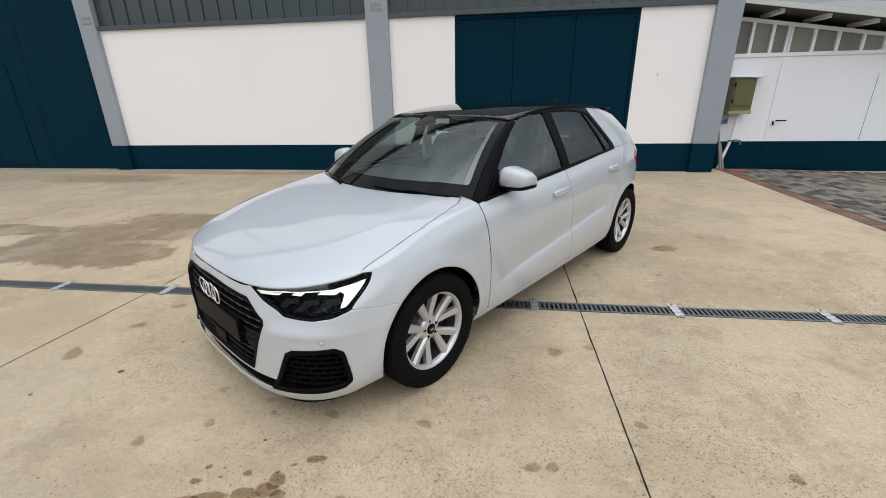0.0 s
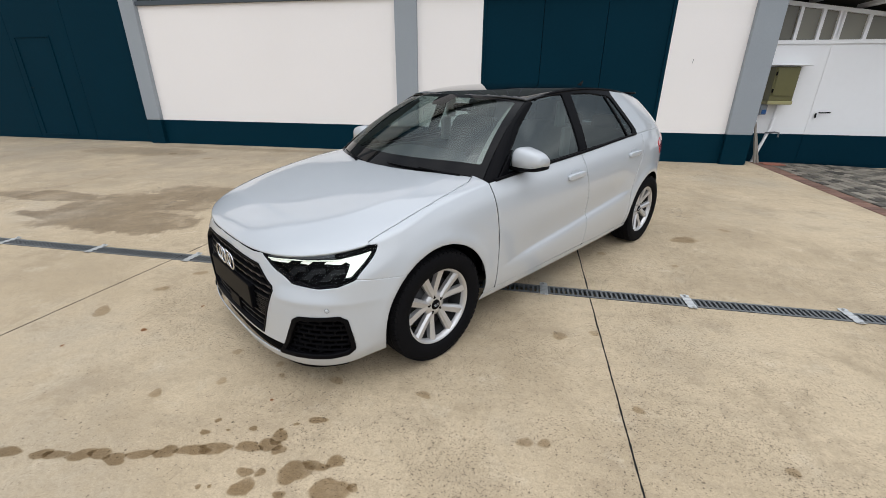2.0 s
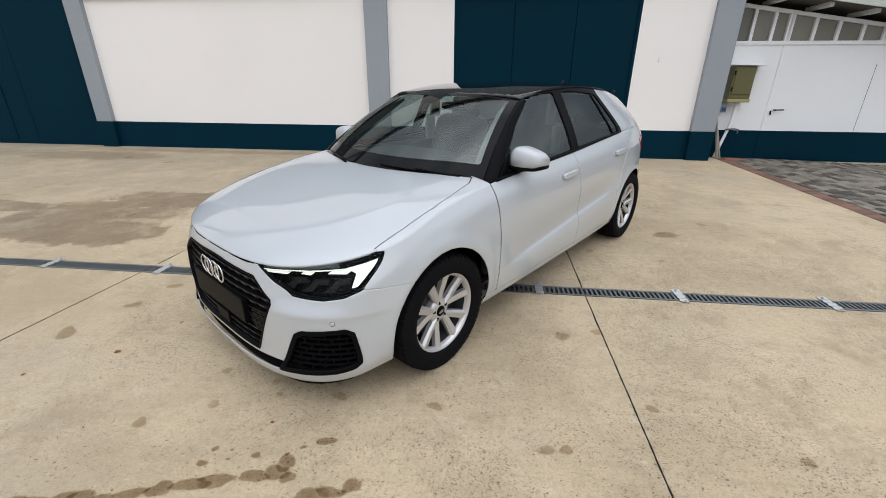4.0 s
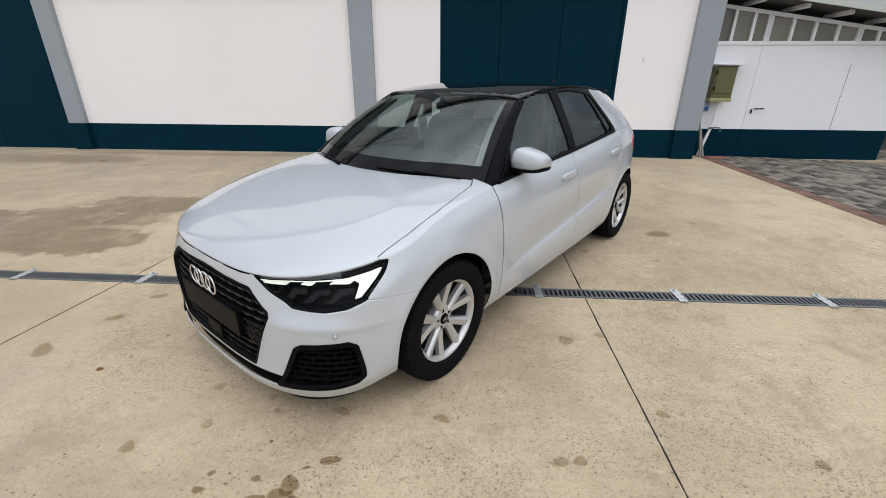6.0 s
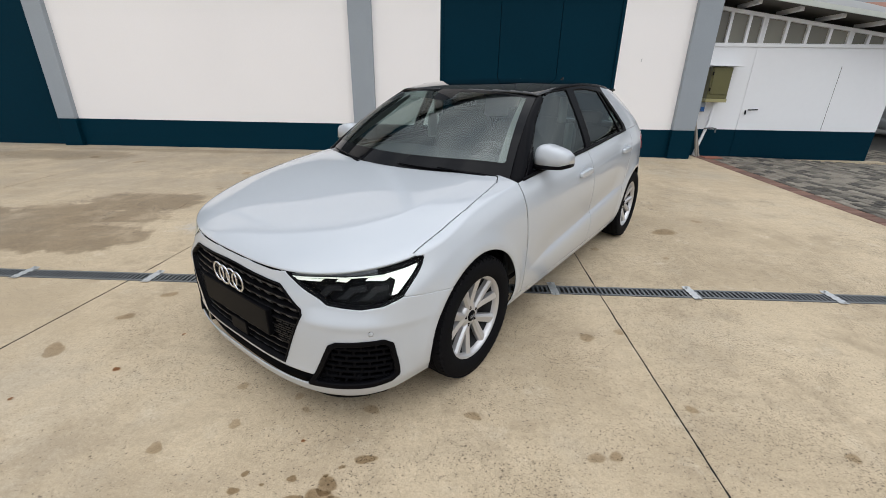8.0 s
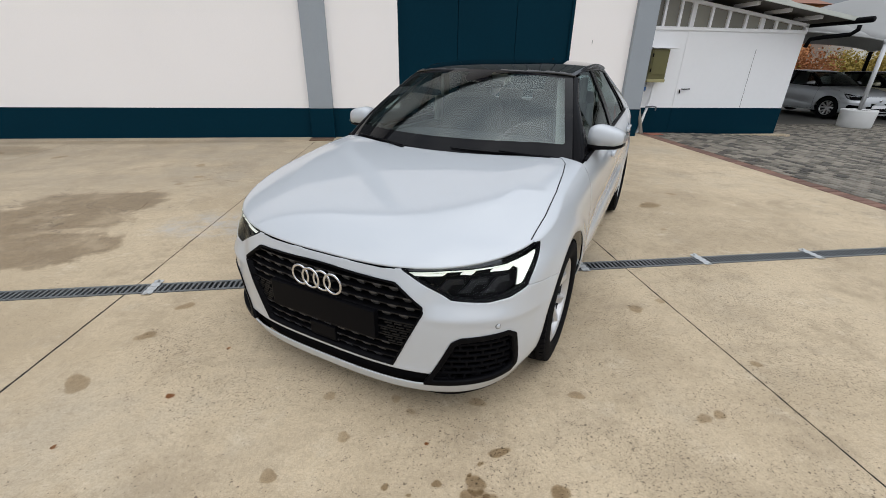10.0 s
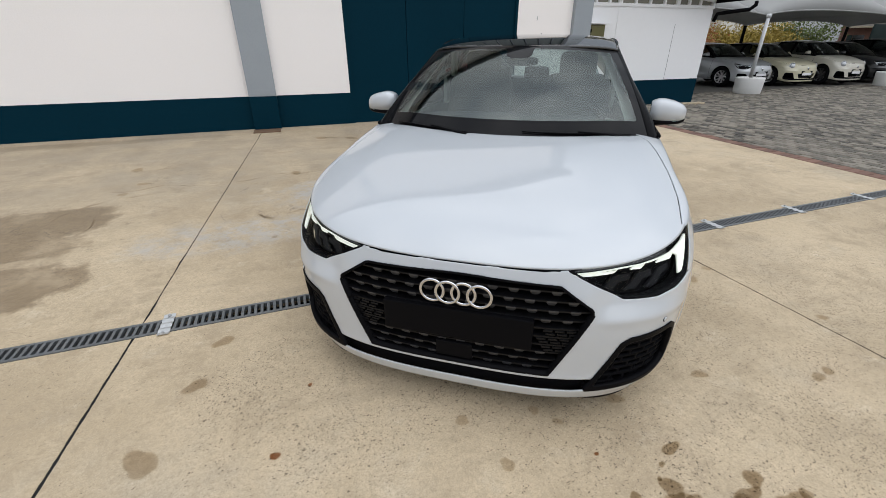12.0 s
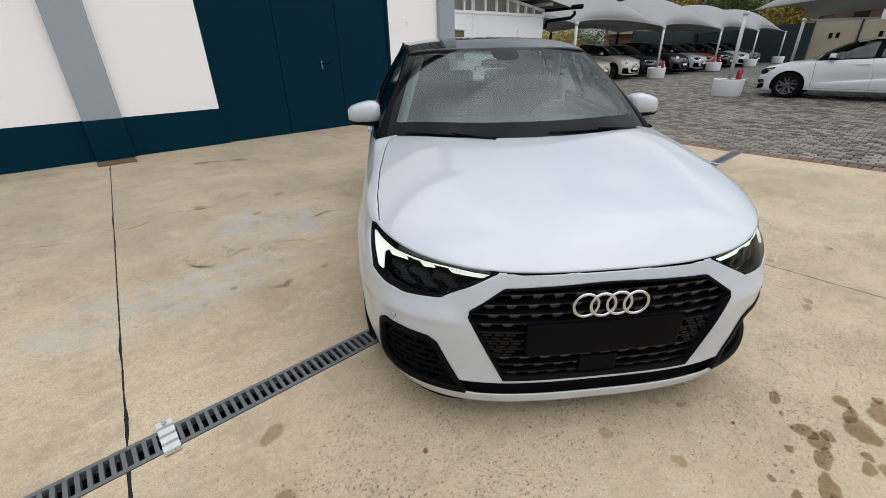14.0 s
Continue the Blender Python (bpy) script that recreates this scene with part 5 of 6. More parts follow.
# wipers
for nm, y0, y1 in (("wiper", 0.10, 0.64), ("wiper", -0.62, -0.16)):
    n = 16
    pts = [screen(np.array(((y0 + (y1 - y0) * i / n) / 0.722,)), np.array((0.006 + 0.030 * (1 - i / n) * (1 if y0 > 0 else 0.8),)), 0.007)[0] for i in range(n + 1)]
    wp = part(nm, tube(pts, [0.003 + 0.0022 * math.sin(math.pi * i / n) for i in range(n + 1)], 6), SATIN_BLACK, car, "black wiper", True)
    arm = [pts[n // 2] + np.array((0.012, 0, 0.012)), pts[n // 2 + 4] + np.array((0.02, 0.0, 0.004)), pts[n] + np.array((0.03, -0.02, -0.004))]
    part("arm", tube(arm, [0.004, 0.006, 0.008], 8), SATIN_BLACK, wp, "", True)

# cabin
def soft_box(name, x, y, z, rx, ry, rz, material, parent, lean=0.0, e=0.35, label=""):
    m = Matrix.Translation((x, y, z)) @ Matrix.Rotation(radians(lean), 4, "Y")
    return part(name, super_blob(rx, ry, rz, e, e, 28, 16, warp=lambda p: m @ p), material, parent, label, True)


for sd in (0.36, -0.36):
    st = thing("front_seat", Matrix(), "", "")
    st.parent, st["label"] = car, "dark cloth front seat"
    soft_box("seat", -1.22, sd, 0.46, 0.27, 0.25, 0.10, CLOTH, st, 6)
    soft_box("backrest", -1.50, sd, 0.78, 0.085, 0.255, 0.35, CLOTH, st, -18)
    soft_box("headrest", -1.645, sd, 1.175, 0.05, 0.135, 0.09, CLOTH, st, -12)
bench = thing("rear_seat", Matrix(), "", "")
bench.parent, bench["label"] = car, "dark cloth rear bench"
soft_box("seat", -2.18, 0, 0.46, 0.26, 0.62, 0.10, CLOTH, bench, 5)
soft_box("backrest", -2.46, 0, 0.72, 0.08, 0.62, 0.30, CLOTH, bench, -20)
for sd in (0.36, 0.0, -0.36):
    soft_box("headrest", -2.56, sd, 1.05, 0.045, 0.12, 0.065, CLOTH, bench, -12)
soft_box("dashboard", -0.68, 0, 0.80, 0.33, 0.66, 0.105, DASH, car, 3, 0.3, "dark grey dashboard")
soft_box("instrument_hood", -0.66, 0.36, 0.885, 0.10, 0.17, 0.045, DASH, car, 8, 0.5)
bm = bmesh.new()
rows = []
for a in range(40):
    t = 2 * math.pi * a / 40
    rows.append([bm.verts.new((0.016 * math.sin(q * math.pi / 4), (0.18 + 0.016 * math.cos(q * math.pi / 4)) * math.cos(t), (0.18 + 0.016 * math.cos(q * math.pi / 4)) * math.sin(t))) for q in range(8)])
for a in range(40):
    r, s = rows[a], rows[(a + 1) % 40]
    for q in range(8):
        bm.faces.new((r[q], s[q], s[(q + 1) % 8], r[(q + 1) % 8]))
add_box(bm, -0.012, 0.012, -0.17, 0.17, -0.02, 0.02, 0.006)
add_box(bm, -0.012, 0.012, -0.02, 0.02, -0.17, 0.02, 0.006)
bmesh.ops.transform(bm, matrix=pose(-0.90, 0.36, 0.835, 0, 22, 0), verts=bm.verts)
part("steering_wheel", bm, WHEEL_GRIP, car, "dark steering wheel", True)
soft_box("rear_view_mirror", -1.03, 0.0, 1.222, 0.02, 0.10, 0.026, SATIN_BLACK, car, 10, 0.5)
for sd in (1, -1):
    part("door_lining", box(-2.2, -0.5, sd * 0.70 - 0.02, sd * 0.70 + 0.02, 0.3, 0.90, 0.015), DASH, car)
    part("belt_pillar", box(-1.50, -1.40, sd * 0.615 - 0.015, sd * 0.615 + 0.015, 0.90, 1.10, 0.01), PALE_TRIM, car)
    part("belt_pillar", box(-1.50, -1.40, sd * 0.555 - 0.015, sd * 0.555 + 0.015, 1.10, 1.27, 0.01), PALE_TRIM, car)
# ---- the low annexe ----
ANX_Y = 8.9
tagged(part("wall_annex", box(3.93, 7.62, ANX_Y, ANX_Y + 0.12, 0.6, 2.05), WHITE_METAL), "white sheet-metal annexe wall with a plain door", "wall", kind="structure")
tagged(part("dado_annex", box(3.93, 7.62, ANX_Y - 0.004, ANX_Y + 0.12, BASE, 0.6), TEAL), "dark teal base band of the annexe", "wall", kind="structure")
tagged(part("wall_annex_side", box(7.50, 7.62, ANX_Y + 0.12, 14.0, BASE, 2.2), WHITE_METAL), "white side wall of the annexe", "wall", kind="structure")
tagged(part("kerb_annex", box(3.95, 7.9, ANX_Y - 0.16, ANX_Y, -0.05, 0.055, 0.008), CONCRETE), "pale concrete kerb along the annexe foot", "kerb", kind="structure")
SMOKED = mat("smoked pane", (0.20, 0.19, 0.155), 0.2, grain=0.2, scale=3, vary=0.5)
anx_win = thing("window_1", Matrix(), "row of smoked panes in white frames under the eaves", "window", kind="structure")


def eave_z(x):
    return 2.76 - 0.137 * (x - 4.0)


PANES = (3.95, 4.10, 4.42, 4.75, 5.00, 5.04, 5.42, 5.80, 6.19, 6.54, 6.58, 6.88, 7.20, 7.56)
for a, b_ in zip(PANES, PANES[1:]):
    zt, zt2 = eave_z(a) - 0.06, eave_z(b_) - 0.06
    if b_ - a > 0.1:
        bm = bmesh.new()
        q = [bm.verts.new(p) for p in ((a + 0.025, ANX_Y + 0.03, 2.12), (b_ - 0.025, ANX_Y + 0.03, 2.12), (b_ - 0.025, ANX_Y + 0.03, zt2 - 0.03), (a + 0.025, ANX_Y + 0.03, zt - 0.03))]
        bm.faces.new(q)
        part("pane", bm, SMOKED, anx_win)
    part("window_post", box(a - 0.025, a + 0.025, ANX_Y - 0.017, ANX_Y + 0.077, 2.055, zt - 0.01), WHITE_METAL, anx_win)
part("window_post", box(7.56, 7.62, ANX_Y - 0.02, ANX_Y + 0.08, 2.05, eave_z(7.6) - 0.07), WHITE_METAL, anx_win)
part("window_rail", box(3.93, 7.62, ANX_Y - 0.025, ANX_Y + 0.08, 2.05, 2.11), WHITE_METAL, anx_win)


def sloped_bar(x0, x1, y0, y1, z_off, high):
    bm = bmesh.new()
    v = [bm.verts.new((x, y, eave_z(x) + z_off + h)) for x in (x0, x1) for y in (y0, y1) for h in (0, high)]
    for f in ((0, 1, 3, 2), (4, 6, 7, 5), (0, 4, 5, 1), (2, 3, 7, 6), (0, 2, 6, 4), (1, 5, 7, 3)):
        bm.faces.new([v[i] for i in f])
    return bm


part("window_head", sloped_bar(3.93, 7.62, ANX_Y - 0.02, ANX_Y + 0.08, -0.10, 0.06), WHITE_METAL, anx_win)
ROOFING = mat("weathered roof sheet", (0.30, 0.31, 0.28), 0.7, grain=0.2, scale=20, spots=0.3, big=2)
anx_roof = thing("roof_annex", Matrix(), "sloping sheet roof on white rafters with a dark gutter", "roof", kind="structure")
part("roof_sheet", sloped_bar(3.95, 8.25, ANX_Y - 0.42, 14.0, 0.095, 0.035), ROOFING, anx_roof)
part("roof_edge", sloped_bar(3.95, 8.25, ANX_Y - 0.45, ANX_Y - 0.42, 0.07, 0.075), mat("pale roof edge", (0.55, 0.57, 0.52), 0.6, grain=0.1, scale=20), anx_roof)
part("soffit", sloped_bar(3.95, 8.2, ANX_Y - 0.41, 13.9, 0.08, 0.012), mat("dark soffit", (0.09, 0.085, 0.075), 0.9, grain=0.3, scale=10), anx_roof)
for i in range(5):
    x = 4.63 + 0.72 * i
    part("rafter", sloped_bar(x, x + 0.07, ANX_Y - 0.30, ANX_Y + 0.3, 0.02, 0.06), WHITE_METAL, anx_roof)
gx0 = 8.2
part("gutter", tube([(gx0, 8.15, eave_z(8.2) + 0.08), (gx0, 13.9, eave_z(8.2) + 0.08)], 0.055, 10), SATIN_BLACK, anx_roof, "black gutter", True)
part("downpipe", tube([(gx0 - 0.02, 8.35, 2.18), (gx0 - 0.02, 8.35, 2.10), (8.12, 8.42, 2.02), (7.85, 8.72, 1.98), (7.72, 8.86, 1.95), (7.68, 8.88, 1.8)], 0.04, 10), SATIN_BLACK, anx_roof, "black downpipe bend", True)

anx_door = thing("door_3", Matrix(), "plain white annexe door with a black lever, shut", "door", kind="structure")
part("leaf", box(5.0, 6.58, ANX_Y - 0.012, ANX_Y - 0.001, 0.60, 2.03, 0.003), WHITE_METAL, anx_door)
part("leaf", box(5.0, 6.58, ANX_Y - 0.014, ANX_Y - 0.001, 0.10, 0.60, 0.003), TEAL, anx_door, "teal foot of the leaf")
# solid near-black strip in place of the shade in the door's gap
part("door_gap", box(6.583, 6.588, ANX_Y - 0.010, ANX_Y - 0.001, 0.62, 1.74), RECESS_SHADE, anx_door)
hd = part("door_handle", tube([(5.13, ANX_Y - 0.01, 0.97), (5.13, ANX_Y - 0.06, 0.97), (5.27, ANX_Y - 0.065, 0.975)], 0.011, 8), SATIN_BLACK, anx_door, "black lever handle")
part("key", tube([(5.08, ANX_Y - 0.02, 0.955), (5.07, ANX_Y - 0.05, 0.89)], 0.014, 6), SATIN_BLACK, hd)

cab = thing("meter_box", Matrix.Translation((4.19, 8.68, 0)), "olive-yellow electric cabinet with a lipped lid on the white wall", "electric box")
OLIVE = mat("olive cabinet", (0.13, 0.12, 0.045), 0.35, grain=0.15, scale=10, spots=0.2, big=3)
part("body", box(0, 0.36, 0.0, 0.21, 1.16, 1.70, 0.012), OLIVE, cab)
part("door", box(0.03, 0.33, -0.014, 0.0, 1.24, 1.67, 0.005), OLIVE, cab, "smoky olive door")
part("hinge", box(0.01, 0.03, -0.02, 0.0, 1.56, 1.62), SATIN_BLACK, cab)
part("hinge", box(0.01, 0.03, -0.02, 0.0, 1.29, 1.35), SATIN_BLACK, cab)
part("rain_hood", box(-0.04, 0.52, -0.06, 0.21, 1.715, 1.727), WHITE_METAL, cab, "white rain hood")
part("foot_strip", box(-0.01, 0.37, -0.01, 0.21, 1.10, 1.16, 0.008), mat("pale olive strip", (0.34, 0.31, 0.15), 0.5, grain=0.1, scale=10), cab)
sock = thing("wall_socket", Matrix.Translation((4.16, 8.78, 0.92)), "grey outdoor socket with a blue flap", "socket")
part("case", box(0, 0.10, 0, 0.10, 0, 0.17, 0.008), GREY_PAINT, sock)
part("flap", box(0.02, 0.085, -0.02, 0, 0.02, 0.09, 0.006), mat("blue socket flap", (0.02, 0.10, 0.30), 0.4), sock, "blue flap")
pipes = thing("water_pipe", Matrix(), "white standpipe with a brass tap and propped planks", "pipe")
part("pipe", tube([(4.42, 8.80, 1.10), (4.40, 8.80, 0.70), (4.22, 8.74, 0.10)], 0.026, 10), WHITE_METAL, pipes)
part("tap", tube([(4.33, 8.78, 0.62), (4.44, 8.70, 0.64), (4.50, 8.68, 0.63), (4.50, 8.68, 0.56)], 0.014, 8), GALV, pipes, "small metal tap")
for q, (a, b_) in enumerate((((4.10, 8.70, 0.80), (4.22, 8.62, 0.10)), ((4.16, 8.72, 0.62), (4.28, 8.64, 0.10)))):
    tagged(part("stick", tube([a, b_], 0.022, 6), mat("weathered wood", (0.30, 0.27, 0.23), 0.8, grain=0.3, scale=30)), "grey weathered stake leaning by the pillar", "stake", "leaning stakes")
tagged(part("rubble_tile", box(4.30, 4.62, 8.42, 8.62, 0.095, 0.125, 0.004), mat("terracotta", (0.32, 0.12, 0.08), 0.8, grain=0.2, scale=30)), "broken terracotta tile lying by the pillar", "tile")
tagged(part("door_mat", box(-2.36, -1.95, 8.02, 8.30, 0.098, 0.116, 0.004), mat("rusty plate", (0.14, 0.085, 0.05), 0.8, grain=0.4, scale=30, spots=0.4, big=6)), "rusty brown plate at the pillar foot", "plate")

# ---- setts, border ----
def sett_z(x, y):
    return float(ground_z(y)) * (1 - float(step(4.6, 9.0, x)))


SETT = mat("grey-brown paver", (0.158, 0.140, 0.113), 0.75, grain=0.4, scale=30, bump=0.3, spots=0.5, big=0.7, vary=0.9)
RED_SETT = mat("red border paver", (0.17, 0.090, 0.065), 0.8, grain=0.35, scale=30, bump=0.3, vary=0.5)
FAR_PAVE = mat("far paving", (0.085, 0.08, 0.07), 0.85, grain=0.4, scale=9, spots=0.35, big=0.5)
setts = thing("paving", Matrix(), "grey-brown paver yard with a red brick border", "pavement", kind="structure")
bed = [[(x, y, sett_z(x, y) - 0.022) for x in (4.17, 5, 6, 7, 8, 9, 90)] for y in (-60, 2.9, 3.05, 4, 5, 6, 7, 8, 8.9, 60)]
fl = [p for r in bed for p in r]
part("bed", (fl, [(7 * j + i, 7 * j + i + 1, 7 * j + i + 8, 7 * j + i + 7) for j in range(9) for i in range(6)]), FAR_PAVE, setts)


def sett_mesh(w, d, h=0.02):
    b2 = 0.006
    v = [(-w, -d, -h), (w, -d, -h), (w, d, -h), (-w, d, -h), (-w, -d, -b2), (w, -d, -b2), (w, d, -b2), (-w, d, -b2), (-w + b2, -d + b2, 0), (w - b2, -d + b2, 0), (w - b2, d - b2, 0), (-w + b2, d - b2, 0)]
    f = [(0, 1, 5, 4), (1, 2, 6, 5), (2, 3, 7, 6), (3, 0, 4, 7), (4, 5, 9, 8), (5, 6, 10, 9), (6, 7, 11, 10), (7, 4, 8, 11), (8, 9, 10, 11)]
    return v, f


# ---- canopies, planters ----
FABRIC = mat("grey canopy fabric", (0.36, 0.36, 0.355), 0.8, grain=0.06, scale=8, spots=0.15, big=0.6)
fn, fl2 = FABRIC.node_tree.nodes, FABRIC.node_tree.links
thin, through_mix = fn.new("ShaderNodeBsdfTranslucent"), fn.new("ShaderNodeMixShader")
thin.inputs[0].default_value, through_mix.inputs[0].default_value = (0.55, 0.55, 0.53, 1), 0.22
fl2.new(fn["Principled BSDF"].outputs[0], through_mix.inputs[1])
fl2.new(thin.outputs[0], through_mix.inputs[2])
fl2.new(through_mix.outputs[0], fn["Material Output"].inputs[0])
POLE = mat("galvanised pole", (0.62, 0.63, 0.64), 0.5, metal=0.0, grain=0.2, scale=20)
TUB = mat("white concrete tub", (0.74, 0.74, 0.73), 0.7, grain=0.06, scale=25, bump=0.1, spots=0.1, big=2)
RED = mat("extinguisher red", (0.42, 0.01, 0.02), 0.35, coat=0.5)


def canopy(x0, x1, y0, y1, low, high, back=True):
    c = thing("canopy", Matrix(), "grey tensile fabric car canopy on steel poles", "canopy", "car canopies")
    n = 24
    u, w = np.meshgrid(np.linspace(0, 1, n), np.linspace(0, 1, n), indexing="ij")
    au, aw = 4 * u * (1 - u), 4 * w * (1 - w)
    z = low + 0.20 * au ** 0.8 + 0.20 * aw ** 0.8 + (high - low - 0.40) * (au * aw) ** 0.75
    x = x0 + (x1 - x0) * u
    y = y0 + (y1 - y0) * w + np.where(w < 0.5, 1, -1) * 0.35 * au * np.abs(1 - 2 * w) ** 3
    P = np.stack([x, y, z], -1)
    ob = part("fabric", trimmed(P, np.full(u.shape, -1.0)), FABRIC, c, "", True)
    s = ob.modifiers.new("thickness", "SOLIDIFY")
    s.thickness = 0.01
    # hanging hem
    hem = [(x0 + (x1 - x0) * t, y0 + 0.35 * 4 * t * (1 - t), low + 0.20 * (4 * t * (1 - t)) ** 0.8 - 0.02) for t in np.linspace(0, 1, 24)]
    part("hem", tube(hem, 0.02, 6), FABRIC, c)
    for x in (x0, x1) if back else ():
        part("back_pole", tube([(x, y1, 0), (x, y1, low)], 0.05, 8), SATIN_BLACK, c, "dark rear pole")


FAR_X = (4.9, 11.4, 18.2, 25.3, 31.8, 38.4)
for a, b_ in zip(FAR_X, FAR_X[1:]):
    canopy(a + 0.03, b_ - 0.03, 10.4, 16.2, 2.10, 3.55)
canopy(11.8, 18.3, -1.0, 5.48, 2.08, 3.5, False)
canopy(11.8, 18.3, -7.6, -1.1, 2.08, 3.5)


def planter(x, y, extinguisher):
    p = thing("planter", Matrix.Translation((x, y, 0)), "round white concrete tub holding a canopy pole", "planter", "pole tubs")
    bm = bmesh.new()
    add_lathe(bm, [(0.0, 0.0), (0.350, 0.0), (0.360, 0.02), (0.382, 0.42), (0.378, 0.445), (0.345, 0.445), (0.335, 0.41), (0.0, 0.41)], 36, Matrix.Rotation(radians(90), 4, "X"))
    part("tub", bm, TUB, p, "", True)
    part("fill", add_lathe(bmesh.new(), [(0.0, 0.415), (0.345, 0.415)], 24, Matrix.Rotation(radians(90), 4, "X")), SOIL, p)
    bm = tube([(0, 0, 0.44), (0, 0, 2.08)], 0.048, 12)
    add_tube(bm, [(0, 0, 2.0), (0, 0, 2.1)], 0.065, 12)
    part("pole", bm, POLE, p, "galvanised pole", True)
    if extinguisher:
        e = thing("fire_extinguisher", Matrix.Translation((x + 0.17, y - 0.17, 0.415)), "red fire extinguisher standing in a white tub", "extinguisher", "extinguishers")
        part("bottle", add_lathe(bmesh.new(), [(0.0, 0.0), (0.07, 0.0), (0.075, 0.02), (0.075, 0.22), (0.055, 0.27), (0.025, 0.29), (0.02, 0.32), (0.0, 0.32)], 20, Matrix.Rotation(radians(90), 4, "X")), RED, e, "", True)
        part("valve", box(-0.04, 0.05, -0.015, 0.015, 0.31, 0.36, 0.005), SATIN_BLACK, e)
        part("label_bar", box(-0.03, 0.03, -0.078, -0.07, 0.08, 0.16), WHITE_METAL, e)


for x, e in zip(FAR_X[1:], (False, True, True, False, False)):
    planter(x, 10.32, e)
planter(11.8, 5.5, True)
planter(18.3, 5.5, False)


# ---- parked cars ----
DARK_GLASS = mat("dark car glass", (0.008, 0.009, 0.010), 0.03, coat=1.0)
LAMP_GLASS = mat("lamp glass", (0.45, 0.47, 0.49), 0.08, metal=0.4, coat=1.0)


# noses of the parked cars: body colour over the grille and round the lamps
NOSE_FILL = whole_panel("nose_panel", SKIN, all_of(grille, 0.40 - Z), CAR_WHITE, None, "", 0.004).data
LAMP_FILL = part("lamp_surround", trimmed(SKIN, all_of(lamp, OVER)), CAR_WHITE, None, "", True).data
for me in (NOSE_FILL, LAMP_FILL):
    for ob in [o for o in bpy.data.objects if o.data is me]:
        bpy.data.objects.remove(ob)
PARKED_GLASS = glass_mat("dark parked glass", (0.30, 0.34, 0.34), 0.06)
LEFT_OUT = ("emblem_ring", "lug", "radar_cover", "aerial", "sensor_ring", "parking_sensor", "wiper", "cowl", "mark", "instrument_hood", "hub_cap", "headliner", "recess", "backing", "pillar_trim", "belt_pillar", "surround", "inner_shell", "honeycomb", "bonnet_lining", "front_seat", "rear_seat", "corner_blade", "light_module", "bolt", "tread")
OFF_LAMP = mat("unlit lamp strip", (0.55, 0.56, 0.58), 0.2, metal=0.5)


def parked_car(m, length, width, height, paint, roof, rims, round_lamps, label):
    """A car of the same build as the white one, with its own size, paint, nose and lamps."""
    kx, ky, kz = length / 3.95, width / 1.716, height / 1.40
    c = copy_thing(car, m @ Matrix.Diagonal((kx, ky, kz, 1)))
    tagged(c, label, "car", "parked cars")
    c.name = "parked_car"
    swap = {CAR_WHITE: paint, WINDSCREEN: PARKED_GLASS, SIDE_GLASS: PARKED_GLASS, ALLOY: rims, DRL: OFF_LAMP}
    gone = []
    for ob in c.children_recursive:
        kind = ob.name.split(".")[0]
        over = ob.parent.name.split(".")[0] if ob.parent else ""
        if kind in LEFT_OUT or over in LEFT_OUT or (round_lamps and (kind == "headlamp" or over == "headlamp")):
            gone.append(ob)
            continue
        for md in list(ob.modifiers):
            ob.modifiers.remove(md)
        if kind == "wheel":
            # keep the wheels round under the unlike scaling
            ob.matrix_basis = ob.matrix_basis @ Matrix.Diagonal((0.315 / 0.31, 1, 0.315 / 0.31, 1)) if kz > 1.03 else ob.matrix_basis
        for slot in ob.material_slots:
            now = slot.material
            want = roof if kind == "roof" else swap.get(now)
            if want:
                slot.link = "OBJECT"
                slot.material = want
    for ob in gone[::-1]:
        bpy.data.objects.remove(ob)

    def added(name, me, paint_now, loc=(0, 0, 0), flip=1):
        ob = new(name, me)
        ob.parent, ob.location = c, loc
        ob.scale.y = flip
        ob.material_slots[0].link = "OBJECT"
        ob.material_slots[0].material = paint_now
        return ob

    added("nose_panel", NOSE_FILL, paint)
    part("plate", box(0.742, 0.752, -0.23, 0.23, 0.345, 0.425, 0.003), WHITE_METAL, c, "white plate with plain bar")
    part("badge", add_lathe(bmesh.new(), [(0.0, 0.012), (0.035, 0.010), (0.045, 0.0)], 16, Matrix.Translation((0.742, 0, 0.56)) @ Matrix.Rotation(radians(-90), 4, "Z")), CHROME, c, "plain round badge", True)
    if round_lamps:
        for sg in (1, -1):
            added("lamp_surround", LAMP_FILL, paint, (0, 0, 0), sg)
            eye = Matrix.Translation((0.575, sg * 0.60, 0.655)) @ Vector((0.86, sg * 0.42, 0.28)).to_track_quat("Y", "Z").to_matrix().to_4x4()
            lp = part("headlamp", add_lathe(bmesh.new(), [(0.0, 0.035), (0.05, 0.030), (0.082, 0.014), (0.088, -0.05)], 24, eye), LAMP_GLASS, c, "round clear headlamp", True)
            part("lamp_ring", add_lathe(bmesh.new(), [(0.084, 0.006), (0.090, 0.014), (0.098, 0.010), (0.10, -0.05)], 24, eye), CHROME, lp, "", True)
    return c


def paint_mat(name, color, metal=0.0):
    return mat(name, color, 0.3, metal=metal, coat=1.0, grain=0.04, scale=3)


def facing(x, y, heading):
    """Front axle at x, y; heading in degrees from +x."""
    return Matrix.Translation((x, y, 0)) @ Matrix.Rotation(radians(heading), 4, "Z")


